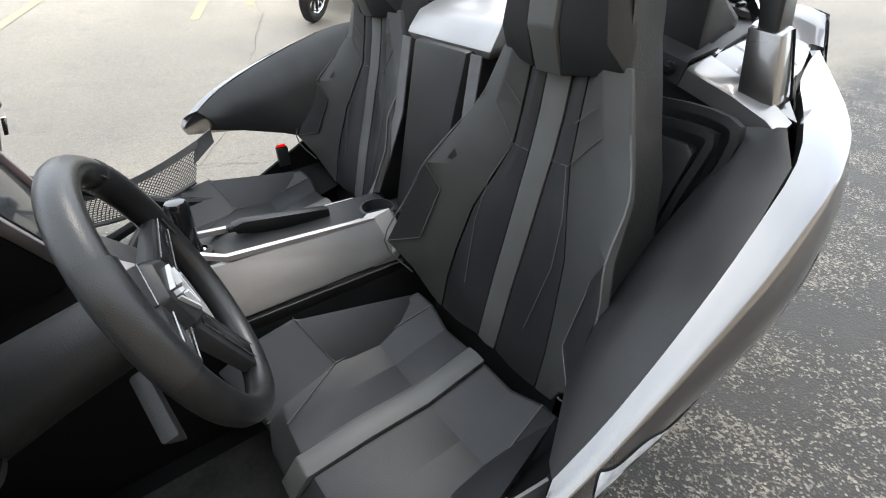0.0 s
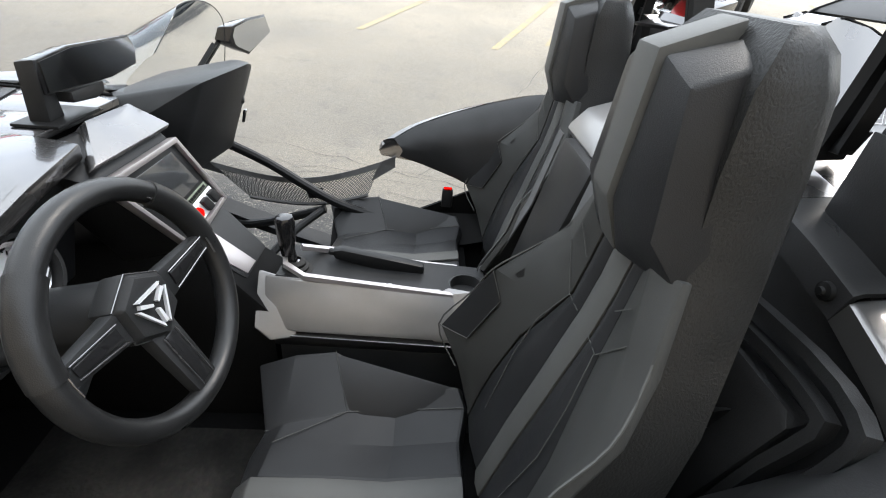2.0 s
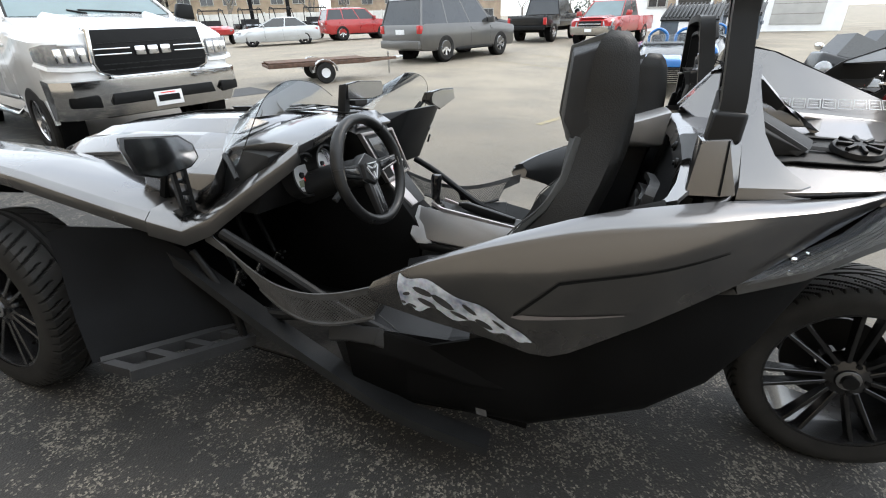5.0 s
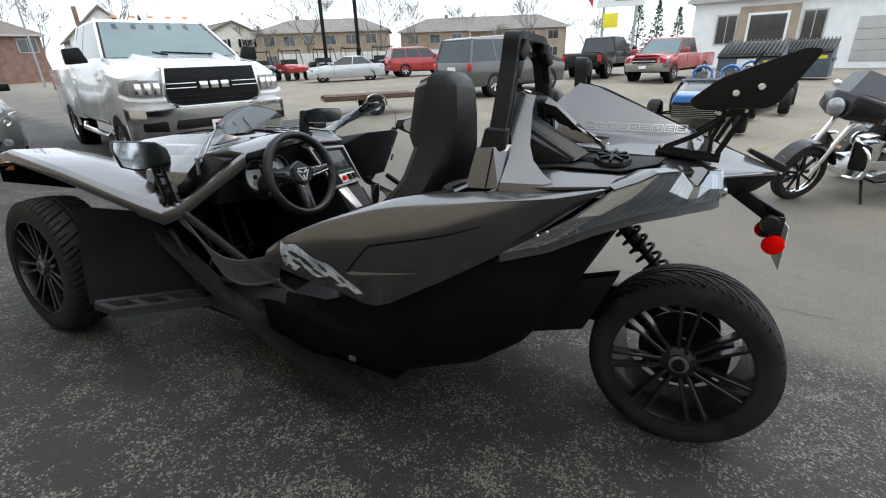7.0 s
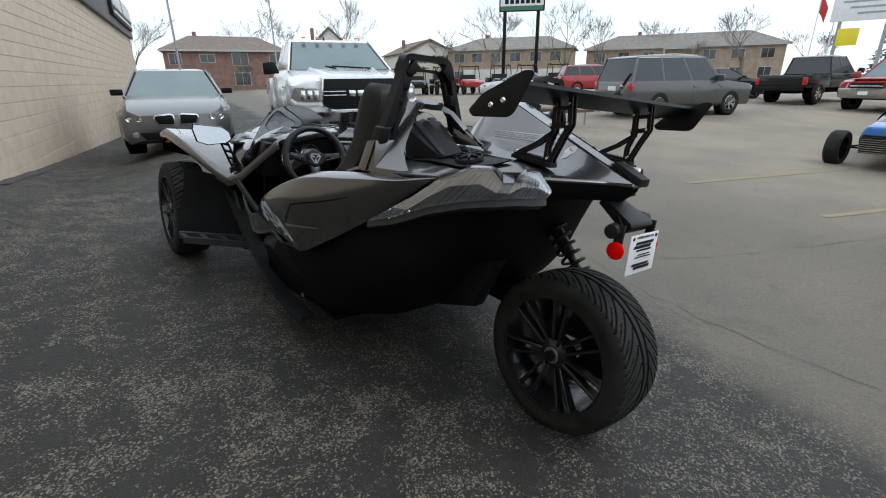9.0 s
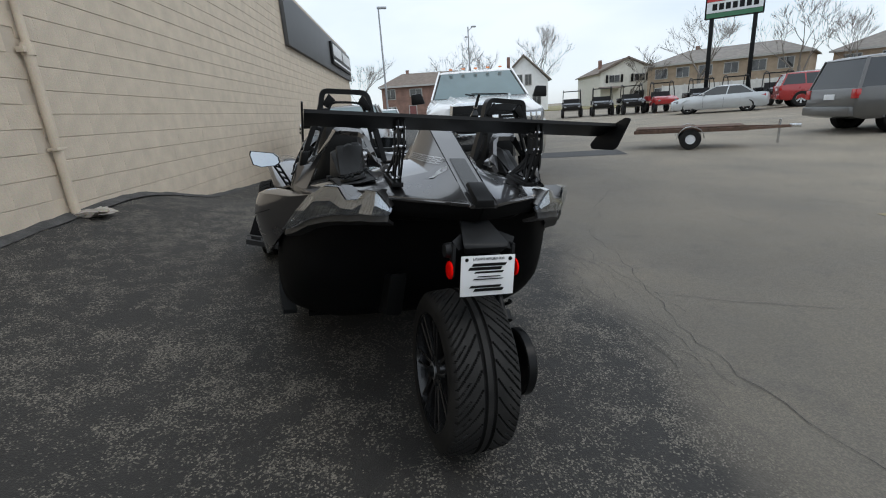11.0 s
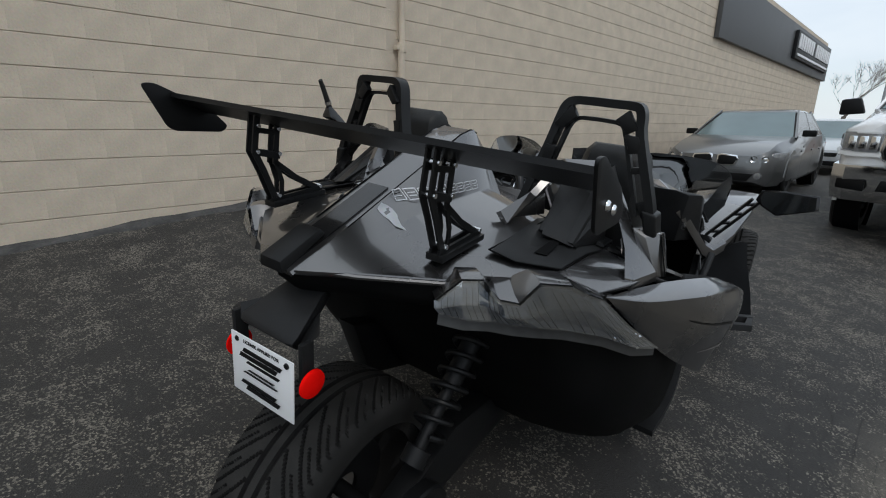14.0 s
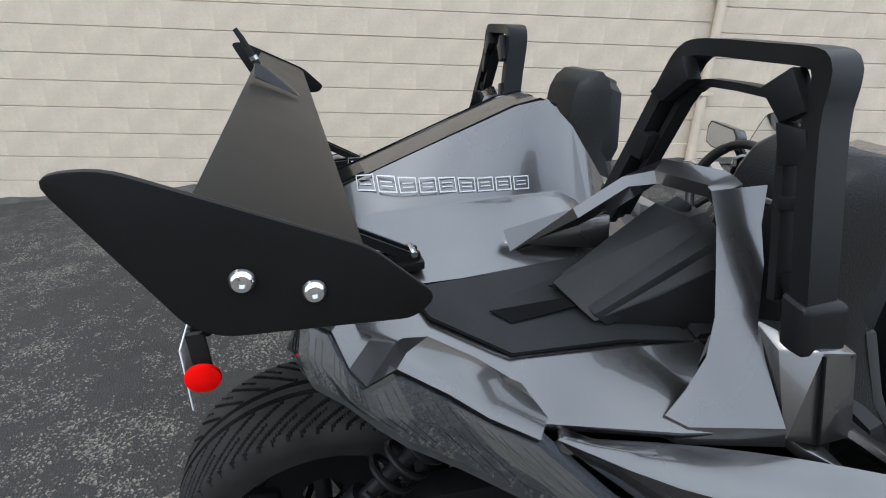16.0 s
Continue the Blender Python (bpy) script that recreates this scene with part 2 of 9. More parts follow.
def join(*bms):
    out = bmesh.new()
    for b in bms:
        me = bpy.data.meshes.new("tmp")
        b.to_mesh(me)
        b.free()
        out.from_mesh(me)
        bpy.data.meshes.remove(me)
    return out


def ball(p, r, u=10, v=6, s=(1, 1, 1)):
    bm = bmesh.new()
    bmesh.ops.create_uvsphere(bm, u_segments=u, v_segments=v, radius=r, matrix=Matrix.Translation(p) @ Matrix.Diagonal((*s, 1)))
    return bm


def moved(bm, m):
    bm.transform(m)
    return bm


def writing(text, size, depth, m, align="CENTER"):
    """A bmesh of raised letters in the built-in font."""
    cu = bpy.data.curves.new("letters", "FONT")
    cu.body, cu.size, cu.extrude, cu.align_x, cu.align_y = text, size, depth, align, "CENTER"
    ob = bpy.data.objects.new("letters", cu)
    me = bpy.data.meshes.new_from_object(ob)
    bm = bmesh.new()
    bm.from_mesh(me)
    bm.transform(m)
    bpy.data.objects.remove(ob)
    bpy.data.curves.remove(cu)
    bpy.data.meshes.remove(me)
    return bm


def draped(ob, side, poly, thick, material, name, parent, label="", n=14, lift=0.002):
    """A thin film laid on a panel: rows of (y, z) pairs pressed on it along x."""
    tree = BVHTree.FromPolygons([v.co.copy() for v in ob.data.vertices], [tuple(p.vertices) for p in ob.data.polygons])

    def land(y, z):
        hit = tree.ray_cast(Vector((side * 2.0, y, z)), Vector((-side, 0, 0)))
        x = hit[0].x if hit[0] is not None else tree.find_nearest(Vector((side * 0.06, y, z)))[0].x
        return (x + side * lift, y, z)
    bm = loft([[land(*p) for p in r] for r in poly], cap=False, closed=False)
    bmesh.ops.solidify(bm, geom=bm.faces[:], thickness=thick)
    return part(name, bm, material, parent, label, 60)

# ---- ground and building ----
def bend(v, lo, hi, soft=1.5):
    """v held between lo and hi, with soft shoulders."""
    def ramp(t):
        return t if t > 30 * soft else soft * math.log1p(math.exp(t / soft))
    return v + ramp(lo - v) - ramp(v - hi)


def ground_z(x, y):
    """The yard falls away from the wall and levels out beyond."""
    side = min(1.0, max(0.0, (-1.2 - x) / 2.2))
    # a gutter along the wall drops away beyond the roadster
    gap = min(1.0, max(0.0, (2.3 - 0.9764 * (x + 3.487) + 0.2158 * y) / 1.7))
    run = min(1.0, max(0.0, (y - 4.3) / 2.8))
    fall = gap * gap * (3 - 2 * gap) * (0.36 * run * run * (3 - 2 * run) + 0.022 * min(12.0, max(0.0, y - 7.0)))
    return -fall - 0.1087 * bend(x, -4.5, 2.6, 0.7) + 0.0404 * bend(y, -3.0, 7.5, 0.7) + 0.02 * bend(x, 12.0, 27.0, 1.0) - 0.24 + 0.062 * side * side * (3 - 2 * side) * bend(y, -5.0, 5.5, 0.7)


GZ0 = ground_z(0, 0)


def gz(x, y):
    return ground_z(x, y) - GZ0


def ground_material():
    m = bpy.data.materials.new("worn_asphalt")
    m.use_nodes = True
    n, l = m.node_tree.nodes, m.node_tree.links
    b = n["Principled BSDF"]
    co = n.new("ShaderNodeTexCoord")

    def noise(scale, detail=6, rough=0.6):
        t = n.new("ShaderNodeTexNoise")
        t.inputs["Scale"].default_value, t.inputs["Detail"].default_value, t.inputs["Roughness"].default_value = scale, detail, rough
        l.new(co.outputs["Object"], t.inputs["Vector"])
        return t.outputs[0]

    def ramp(src, p0, p1, c0, c1):
        r = n.new("ShaderNodeValToRGB")
        r.color_ramp.elements[0].position, r.color_ramp.elements[1].position = p0, p1
        r.color_ramp.elements[0].color, r.color_ramp.elements[1].color = (*c0, 1), (*c1, 1)
        l.new(src, r.inputs[0])
        return r.outputs[0]

    def mix(f, a, c, how="MIX"):
        x = n.new("ShaderNodeMix")
        x.data_type, x.blend_type = "RGBA", how
        for s, v in ((0, f), (6, a), (7, c)):
            if isinstance(v, (int, float)):
                x.inputs[s].default_value = v
            elif isinstance(v, tuple):
                x.inputs[s].default_value = (*v, 1)
            else:
                l.new(v, x.inputs[s])
        return x.outputs[2]

    # dark sealed strip by the building, paler old paving beyond a ragged seam
    sep = n.new("ShaderNodeSeparateXYZ")
    l.new(co.outputs["Object"], sep.inputs[0])
    warp = noise(0.55, 4)
    m1 = n.new("ShaderNodeMath")
    m1.operation = "MULTIPLY_ADD"
    m1.inputs[1].default_value, m1.inputs[2].default_value = 1.4, -0.7
    l.new(warp, m1.inputs[0])
    m2 = n.new("ShaderNodeMath")
    m2.operation = "ADD"
    l.new(sep.outputs[0], m2.inputs[0])
    l.new(m1.outputs[0], m2.inputs[1])
    my = n.new("ShaderNodeMath")
    my.operation = "MULTIPLY_ADD"
    my.inputs[1].default_value = -0.22
    l.new(sep.outputs[1], my.inputs[0])
    l.new(m2.outputs[0], my.inputs[2])
    zone = n.new("ShaderNodeMapRange")
    zone.inputs[1].default_value, zone.inputs[2].default_value = 1.05, 1.5
    l.new(my.outputs[0], zone.inputs[0])
    # exposed stones: single pale chips in dark binder, denser where the surface has worn
    vor = n.new("ShaderNodeTexVoronoi")
    vor.inputs["Scale"].default_value = 150
    l.new(co.outputs["Object"], vor.inputs["Vector"])
    chip = n.new("ShaderNodeSeparateColor")
    l.new(vor.outputs["Color"], chip.inputs[0])
    stone = ramp(vor.outputs["Color"], 0.35, 0.95, (0.0, 0.0, 0.0), (1, 1, 1))

    def addm(a, b, k):
        q = n.new("ShaderNodeMath")
        q.operation = "MULTIPLY_ADD"
        l.new(b, q.inputs[0])
        q.inputs[1].default_value = k
        l.new(a, q.inputs[2])
        return q.outputs[0]
    worn = ramp(noise(4.0, 9, 0.8), 0.44, 0.62, (0, 0, 0), (1, 1, 1))
    broad = ramp(noise(0.8, 5, 0.65), 0.38, 0.66, (0, 0, 0), (1, 1, 1))
    cover = addm(addm(chip.outputs[0], worn, 0.62), broad, 0.24)
    bare = n.new("ShaderNodeMapRange")
    bare.inputs[1].default_value, bare.inputs[2].default_value = 1.09, 1.18
    l.new(cover, bare.inputs[0])
    shown = bare.outputs[0]
    dark = mix(noise(9, 7), (0.0112, 0.0106, 0.0100), (0.029, 0.0268, 0.0238))
    stone_c = mix(chip.outputs[1], (0.05, 0.046, 0.039), (0.20, 0.180, 0.148))
    speck = mix(shown, dark, stone_c)
    pale = mix(ramp(noise(0.5, 6), 0.35, 0.65, (0, 0, 0), (1, 1, 1)), (0.205, 0.180, 0.143), (0.30, 0.258, 0.195))
    pale = mix(ramp(noise(3.5, 8, 0.7), 0.55, 0.75, (0, 0, 0), (0.5, 0.5, 0.5)), pale, (0.11, 0.10, 0.09))
    pale = mix(0.30, pale, stone, "OVERLAY")
    # paving is darker next to the sealed strip, paler farther out
    far = n.new("ShaderNodeMapRange")
    far.inputs[1].default_value, far.inputs[2].default_value = 3.0, 9.0
    l.new(my.outputs[0], far.inputs[0])
    pale = mix(far.outputs[0], mix(0.58, pale, (0.045, 0.042, 0.038)), pale)
    col = mix(zone.outputs[0], speck, pale)
    l.new(col, b.inputs["Base Color"])
    rr = n.new("ShaderNodeMapRange")
    rr.inputs[3].default_value, rr.inputs[4].default_value = 0.62, 0.9
    l.new(noise(4), rr.inputs[0])
    l.new(rr.outputs[0], b.inputs["Roughness"])
    bp = n.new("ShaderNodeBump")
    bp.inputs["Strength"].default_value, bp.inputs["Distance"].default_value = 0.55, 0.006
    hh = n.new("ShaderNodeMath")
    hh.operation = "ADD"
    l.new(vor.outputs["Distance"], hh.inputs[0])
    l.new(noise(60, 4), hh.inputs[1])
    l.new(hh.outputs[0], bp.inputs["Height"])
    l.new(bp.outputs[0], b.inputs["Normal"])
    return m


ASPHALT = ground_material()


def axis_steps(near, far):
    a, v, s = [], 0.0, 0.3
    while v < near:
        a.append(v)
        v += 0.3
    while v < far:
        a.append(v)
        s *= 1.35
        v += s
    return a + [far]


def build_ground():
    pos = axis_steps(9, 900)
    line = [-v for v in pos[:0:-1]] + pos
    vs = [(x, y, gz(x, y)) for y in line for x in line]
    w = len(line)
    fs = [(j * w + i, j * w + i + 1, (j + 1) * w + i + 1, (j + 1) * w + i) for j in range(w - 1) for i in range(w - 1)]
    me = bpy.data.meshes.new("ground")
    me.from_pydata(vs, [], fs)
    me.materials.append(ASPHALT)
    for p in me.polygons:
        p.use_smooth = True
    return tagged(new("ground", me), "worn dark asphalt yard with exposed stones and pale paving beyond", "ground", kind="structure")


build_ground()

# the block wall runs beside the parked roadster, a little askew
WALL_A, WALL_U = Vector((-3.487, 0.0, 0)), Vector((0.2158, 0.9764, 0)).normalized()
WALL_N = Vector((WALL_U.y, -WALL_U.x, 0))
WALL_M = Matrix.Translation(WALL_A) @ Matrix((( WALL_U.x, WALL_N.x, 0, 0), (WALL_U.y, WALL_N.y, 0, 0), (0, 0, 1, 0), (0, 0, 0, 1)))
BLOCK = mat("painted_cream_block", (0.52, 0.432, 0.325), 0.7, 0, 0.08, 3.5, 0.7, 70, rand=0.010)
JOINT = mat("painted_mortar", (0.48, 0.405, 0.315), 0.85, 0, 0.1, 3, 0.5, 120)
COURSE, LONG = 0.2130, 0.4180
WALL_TOP = 4.85
STEP_AT = 3.70  # the courses step where the pipe runs
FASCIA = mat("dark_grey_fascia", (0.055, 0.06, 0.068), 0.5, 0, 0.08, 2, 0.05, 90)


def block_mesh(x0, x1, z0, z1):
    """One block, eased along its bed joints; the upright joints are painted over."""
    return hull([(x, y, z) for x in (x0 + 0.0003, x1 - 0.0003) for y, z in ((0.0, z0 + 0.003), (0.0055, z0 + 0.003), (0.0085, z0 + 0.006), (0.0085, z1 - 0.006), (0.0055, z1 - 0.003), (0.0, z1 - 0.003))])


def build_wall():
    core = box(-16, 30.2, -0.25, 0.0005, -0.6, WALL_TOP)
    wall = solid(core, "wall_north", JOINT, "long wall of painted cream concrete blocks", "wall", WALL_M, "structure")
    full = finish(block_mesh(0, LONG, 0, COURSE), "block", BLOCK)
    near, vs, fs = 0, [], []
    for c in range(24):
        off = 0 if c % 2 else LONG / 2
        for k in range(-40, 74):
            s = k * LONG + off
            if s > 29.7:
                continue
            z = c * COURSE + (-0.09 if s + LONG / 2 < STEP_AT else 0.04)
            whole = not s < STEP_AT < s + LONG
            wob = 0.0005 * math.sin(k * 12.9 + c * 4.1)
            if whole and 1 <= c <= 13 and -4.4 < s < 4.9 and near < 300:
                o = new("block", full)
                o.parent = wall
                o.location = (s, wob, z)
                near += 1
            else:
                i = len(vs)
                a, e, y = s + 0.0003, s + LONG - 0.0003, 0.0085 + wob
                if not whole:
                    a, e = (a, STEP_AT) if s + LONG / 2 < STEP_AT else (STEP_AT, e)
                z0, z1 = z + 0.003, z + COURSE - 0.003
                vs += [(a, 0, z0), (e, 0, z0), (e, 0, z1), (a, 0, z1), (a, y, z0 + .004), (e, y, z0 + .004), (e, y, z1 - .004), (a, y, z1 - .004)]
                fs += [tuple(i + q for q in f) for f in ((4, 5, 6, 7), (0, 1, 5, 4), (1, 2, 6, 5), (2, 3, 7, 6), (3, 0, 4, 7))]
    me = bpy.data.meshes.new("block_courses")
    me.from_pydata(vs, [], fs)
    me.materials.append(BLOCK)
    o = new("block_courses", me)
    o.parent = wall
    tagged(o, kind="stuff")
    part("coping", box(-16, 30.2, -0.26, 0.03, WALL_TOP, WALL_TOP + 0.05, 0.006), FASCIA, wall, "dark metal coping")
    part("end_wall", box(30.0, 30.25, -12, -0.25, -0.6, WALL_TOP), BLOCK, wall)
    part("roof", box(-16, 30.2, -12, -0.26, WALL_TOP - 0.1, WALL_TOP + 0.02), FASCIA, wall)
    # raised fascia with its lettered panel
    fa = tagged(new("fascia_panel"), "dark grey metal fascia along the upper wall", "fascia", kind="structure")
    fa.matrix_basis = WALL_M
    part("panel", box(13.95, 30.3, 0.02, 0.14, 3.45, WALL_TOP + 0.06, 0.01), FASCIA, fa)
    sg = thing("shop_sign", WALL_M, "black shop sign with white raised lettering shapes", "sign")
    part("back_panel", box(22.2, 29.4, 0.142, 0.26, 3.75, 4.7, 0.01), BLACK, sg)
    for r, (z0, z1, n) in enumerate(((4.1, 4.6, 16), (3.84, 3.93, 1))):
        w = 6.8 / n
        for i in range(n):
            if n > 1 and i == 7:
                continue
            x = 22.4 + i * w
            part("letter_bar", box(x, x + w * (0.68 if n > 1 else 0.98), 0.262, 0.30, z0, z1, 0.008), WHITE, sg)
    # drain pipe with its joint
    pp = tagged(new("drain_pipe"), "cream painted drain pipe fixed to the block wall", "pipe", kind="")
    pp.matrix_basis = WALL_M
    gzl = 0.55
    part("pipe", tube([(3.72, 0.065, gzl), (3.72, 0.065, 2.1)], 0.042, 14), BLOCK, pp)
    part("pipe", tube([(3.735, 0.06, 2.08), (3.735, 0.06, WALL_TOP)], 0.034, 14), BLOCK, pp)
    part("coupling", join(tube([(3.722, 0.065, 2.03), (3.722, 0.065, 2.13)], 0.052, 14), box(3.64, 3.70, 0.02, 0.09, 2.05, 2.1, 0.005)), BLOCK, pp)
    for z in (1.2, 3.0, 4.2):
        part("bracket", box(3.66, 3.80, 0.016, 0.11, z, z + 0.03, 0.004), BLOCK, pp)
    # rough footing where the wall meets the yard
    rng = random.Random(5)
    DIRT = mat("crumbled_footing", (0.05, 0.045, 0.04), 0.95, 0, 0.3, 8, 0.9, 60)
    pts_a, pts_b = [], []
    s = -9.0
    while s < 29:
        w = WALL_A + WALL_U * s
        zz = gz(w.x, w.y)
        h, d = 0.012 + 0.022 * rng.random(), 0.08 + 0.07 * rng.random()
        pts_a.append((s, 0.012, zz + h))
        pts_b.append((s, d, zz - 0.02))
        s += 0.16
    mid = [(a[0], (a[1] + b[1]) * 0.55, (a[2] * 0.7 + b[2] * 0.3) + rng.uniform(-.012, .012)) for a, b in zip(pts_a, pts_b)]
    o = part("footing", loft([pts_a, mid, pts_b], cap=False, closed=False), DIRT, None)
    o.matrix_basis = WALL_M
    tagged(o, "crumbled dark footing strip along the wall base", "footing", kind="structure")
    w = WALL_A + WALL_U * 3.75 + WALL_N * 0.16
    rub = [hull([(w.x + rng.uniform(-.16, .22) + rng.uniform(-.05, .05), w.y + rng.uniform(-.3, .3) * 0.4 + rng.uniform(-.05, .05), gz(w.x, w.y) + rng.uniform(0, .07)) for _ in range(9)]) for _ in range(7)]
    RUBBLE = mat("pale_rubble", (0.30, 0.27, 0.23), 0.9, 0, 0.2, 12, 0.8, 60)
    solid(join(*rub), "rubble", RUBBLE, "small heap of broken pale masonry by the pipe", "rubble", kind="stuff")


build_wall()

# ---- the three-wheeled roadster ----
CAR_R = Matrix(((0.99415, 0.00217, 0.108, 0), (0.00217, 0.99919, -0.04013, 0), (-0.108, 0.04013, 0.99334, 0), (0, 0, 0, 1)))
car = thing("roadster", CAR_R, "metallic grey open three-wheeled roadster with black trim and rear wing", "roadster")
SIDES = (-1, 1)


def mir(pts, s):
    return [(s * x, y, z) for x, y, z in pts]


# wheels
def tyre(radius, width, rim_r, n_groove, rows=1080, cols=64, twist=0.9):
    """A tyre about the x axis with cut tread grooves; twist: how far the grooves sweep."""
    hw = width / 2
    prof = []
    for i in range(cols + 1):
        u = -1 + 2 * i / cols
        a = abs(u)
        if a < 0.72:
            x, r = u / 0.72 * hw * 0.86, radius - 0.010 * (a / 0.72) ** 2
        else:
            k = (a - 0.72) / 0.28
            x = math.copysign(hw * (0.86 + 0.14 * math.sin(min(1, k * 1.6) * math.pi / 2) - 0.06 * max(0, k - 0.6)), u)
            r = radius - 0.010 - (radius - rim_r - 0.010) * (k ** 1.25)
        prof.append((u, x, r))
    vs, fs, dug = [], [], []
    for j in range(rows):
        th = 2 * math.pi * j / rows
        for u, x, r in prof:
            a = abs(u) / 0.8
            cut = 0.0
            if a < 0.97:
                if abs(a - 0.14) < 0.03:
                    cut = 0.008
                ph = (th * n_groove / (2 * math.pi) + twist * a ** 0.75 + (0.5 if u > 0 else 0)) % 1.0
                if a > 0.2 and ph < 0.17 - 0.05 * a:
                    cut = 0.006
                ph2 = (th * n_groove / (2 * math.pi) + twist * a ** 0.75 + 0.5 + (0.5 if u > 0 else 0)) % 1.0
                if a > 0.55 and ph2 < 0.08:
                    cut = 0.006
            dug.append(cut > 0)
            vs.append((x, (r - cut) * math.cos(th), (r - cut) * math.sin(th)))
    w = cols + 1
    for j in range(rows):
        k = (j + 1) % rows
        for i in range(cols):
            fs.append((j * w + i, j * w + i + 1, k * w + i + 1, k * w + i))
    me = bpy.data.meshes.new("tyre")
    me.from_pydata(vs, [], fs)
    me.materials.append(RUBBER)
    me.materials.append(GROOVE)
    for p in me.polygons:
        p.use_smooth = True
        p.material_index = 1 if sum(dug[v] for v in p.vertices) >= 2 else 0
    me.set_sharp_from_angle(angle=radians(40))
    return me


def spoke_pair(r0, r1, face, w):
    """Two slim spokes side by side, from the hub to the rim, along +y."""
    out = []
    for s in (-1, 1):
        out.append(hull([(face - 0.006, s * 0.013 - 0.007, r0), (face - 0.006, s * 0.013 + 0.007, r0), (face - 0.03, s * 0.013 - 0.010, r0), (face - 0.03, s * 0.013 + 0.010, r0),
                         (face + 0.008, s * w - 0.006, r1), (face + 0.008, s * w + 0.006, r1), (face - 0.035, s * w - 0.009, r1), (face - 0.035, s * w + 0.009, r1)], 0.002, 1))
    return join(*out)


def wheel(me, radius, width, rim_r, m, face_sign, group):
    """A wheel whose outer face looks along face_sign * x."""
    wh = new("wheel")
    wh.parent = car
    wh.matrix_basis = m @ (Matrix.Rotation(math.pi, 4, "Z") if face_sign < 0 else Matrix.Identity(4))
    t = new("tyre", me)
    t.parent = wh
    hw = width / 2
    f = hw - 0.02
    part("rim", lathe([(rim_r + 0.004, hw - 0.012), (rim_r + 0.008, hw - 0.004), (rim_r - 0.008, hw - 0.006), (rim_r - 0.016, f - 0.03), (rim_r - 0.03, -hw + 0.03), (rim_r, -hw + 0.01), (rim_r + 0.004, -hw + 0.016)], 72), RIM, wh)
    hub = part("hub", lathe([(0.0, f + 0.004), (0.034, f + 0.004), (0.036, f - 0.002), (0.062, f - 0.01), (0.072, f - 0.03), (0.072, f - 0.06), (0.0, f - 0.06)], 40), RIM, wh)
    for k in range(7):
        part("spoke", moved(spoke_pair(0.055, rim_r - 0.006, f, 0.03), Matrix.Rotation(2 * math.pi * k / 7, 4, "X")), RIM, wh)
    part("hub_cap", lathe([(0.0, f + 0.0052), (0.026, f + 0.0052), (0.031, f + 0.003)], 32), HUBCAP, wh, "grey hub cap")
    part("cap_ring", lathe([(0.028, f + 0.006), (0.032, f + 0.0065), (0.034, f + 0.003)], 32), HUBCAP, wh)
    cap = []
    for k in range(3):
        cap.append(moved(hull([(f + 0.0045, -0.010, 0.004), (f + 0.0045, 0.010, 0.004), (f + 0.0045, 0.0, 0.028), (f + 0.008, -0.008, 0.006), (f + 0.008, 0.008, 0.006), (f + 0.008, 0.0, 0.026)]), Matrix.Rotation(2 * math.pi * k / 3, 4, "X")))
    part("cap_emblem", join(*cap), SATIN, wh, "dark three-blade emblem")
    for k in range(5):
        a = 2 * math.pi * k / 5
        part("lug_nut", lathe([(0.0, f - 0.002), (0.008, f - 0.002), (0.01, f - 0.02), (0, f - 0.02)], 6, Matrix.Translation((0, 0.052 * math.cos(a), 0.052 * math.sin(a)))), SATIN, wh)
    part("brake_disc", lathe([(0.05, -0.02), (0.15, -0.02), (0.15, -0.032), (0.05, -0.032)], 48), SATIN, wh, "dark brake disc")
    part("caliper", hull([(x, y, z) for x in (-0.05, 0.01) for y, z in ((0.10, 0.06), (0.165, 0.08), (0.10, -0.06), (0.165, -0.08))], 0.008), SATIN, wh)
    return wh


REAR_TYRE = tyre(0.325, 0.262, 0.236, 32, twist=3.0)
FRONT_TYRE = tyre(0.325, 0.225, 0.228, 30, rows=720, cols=44, twist=1.1)
wheel(REAR_TYRE, 0.325, 0.262, 0.236, Matrix.Translation((0.012, 0.0, 0.322)), -1, "")
for s in SIDES:
    wheel(FRONT_TYRE, 0.325, 0.225, 0.228, Matrix.Translation((s * 0.80, 2.667, 0.322)), s, "")


# rear quarters
def flare(s, y):
    """The passenger's flank stands a little further out towards its tip."""
    return 0.06 * min(1.0, max(0.0, (y - 0.65) / 0.5)) if s > 0 else 0.0


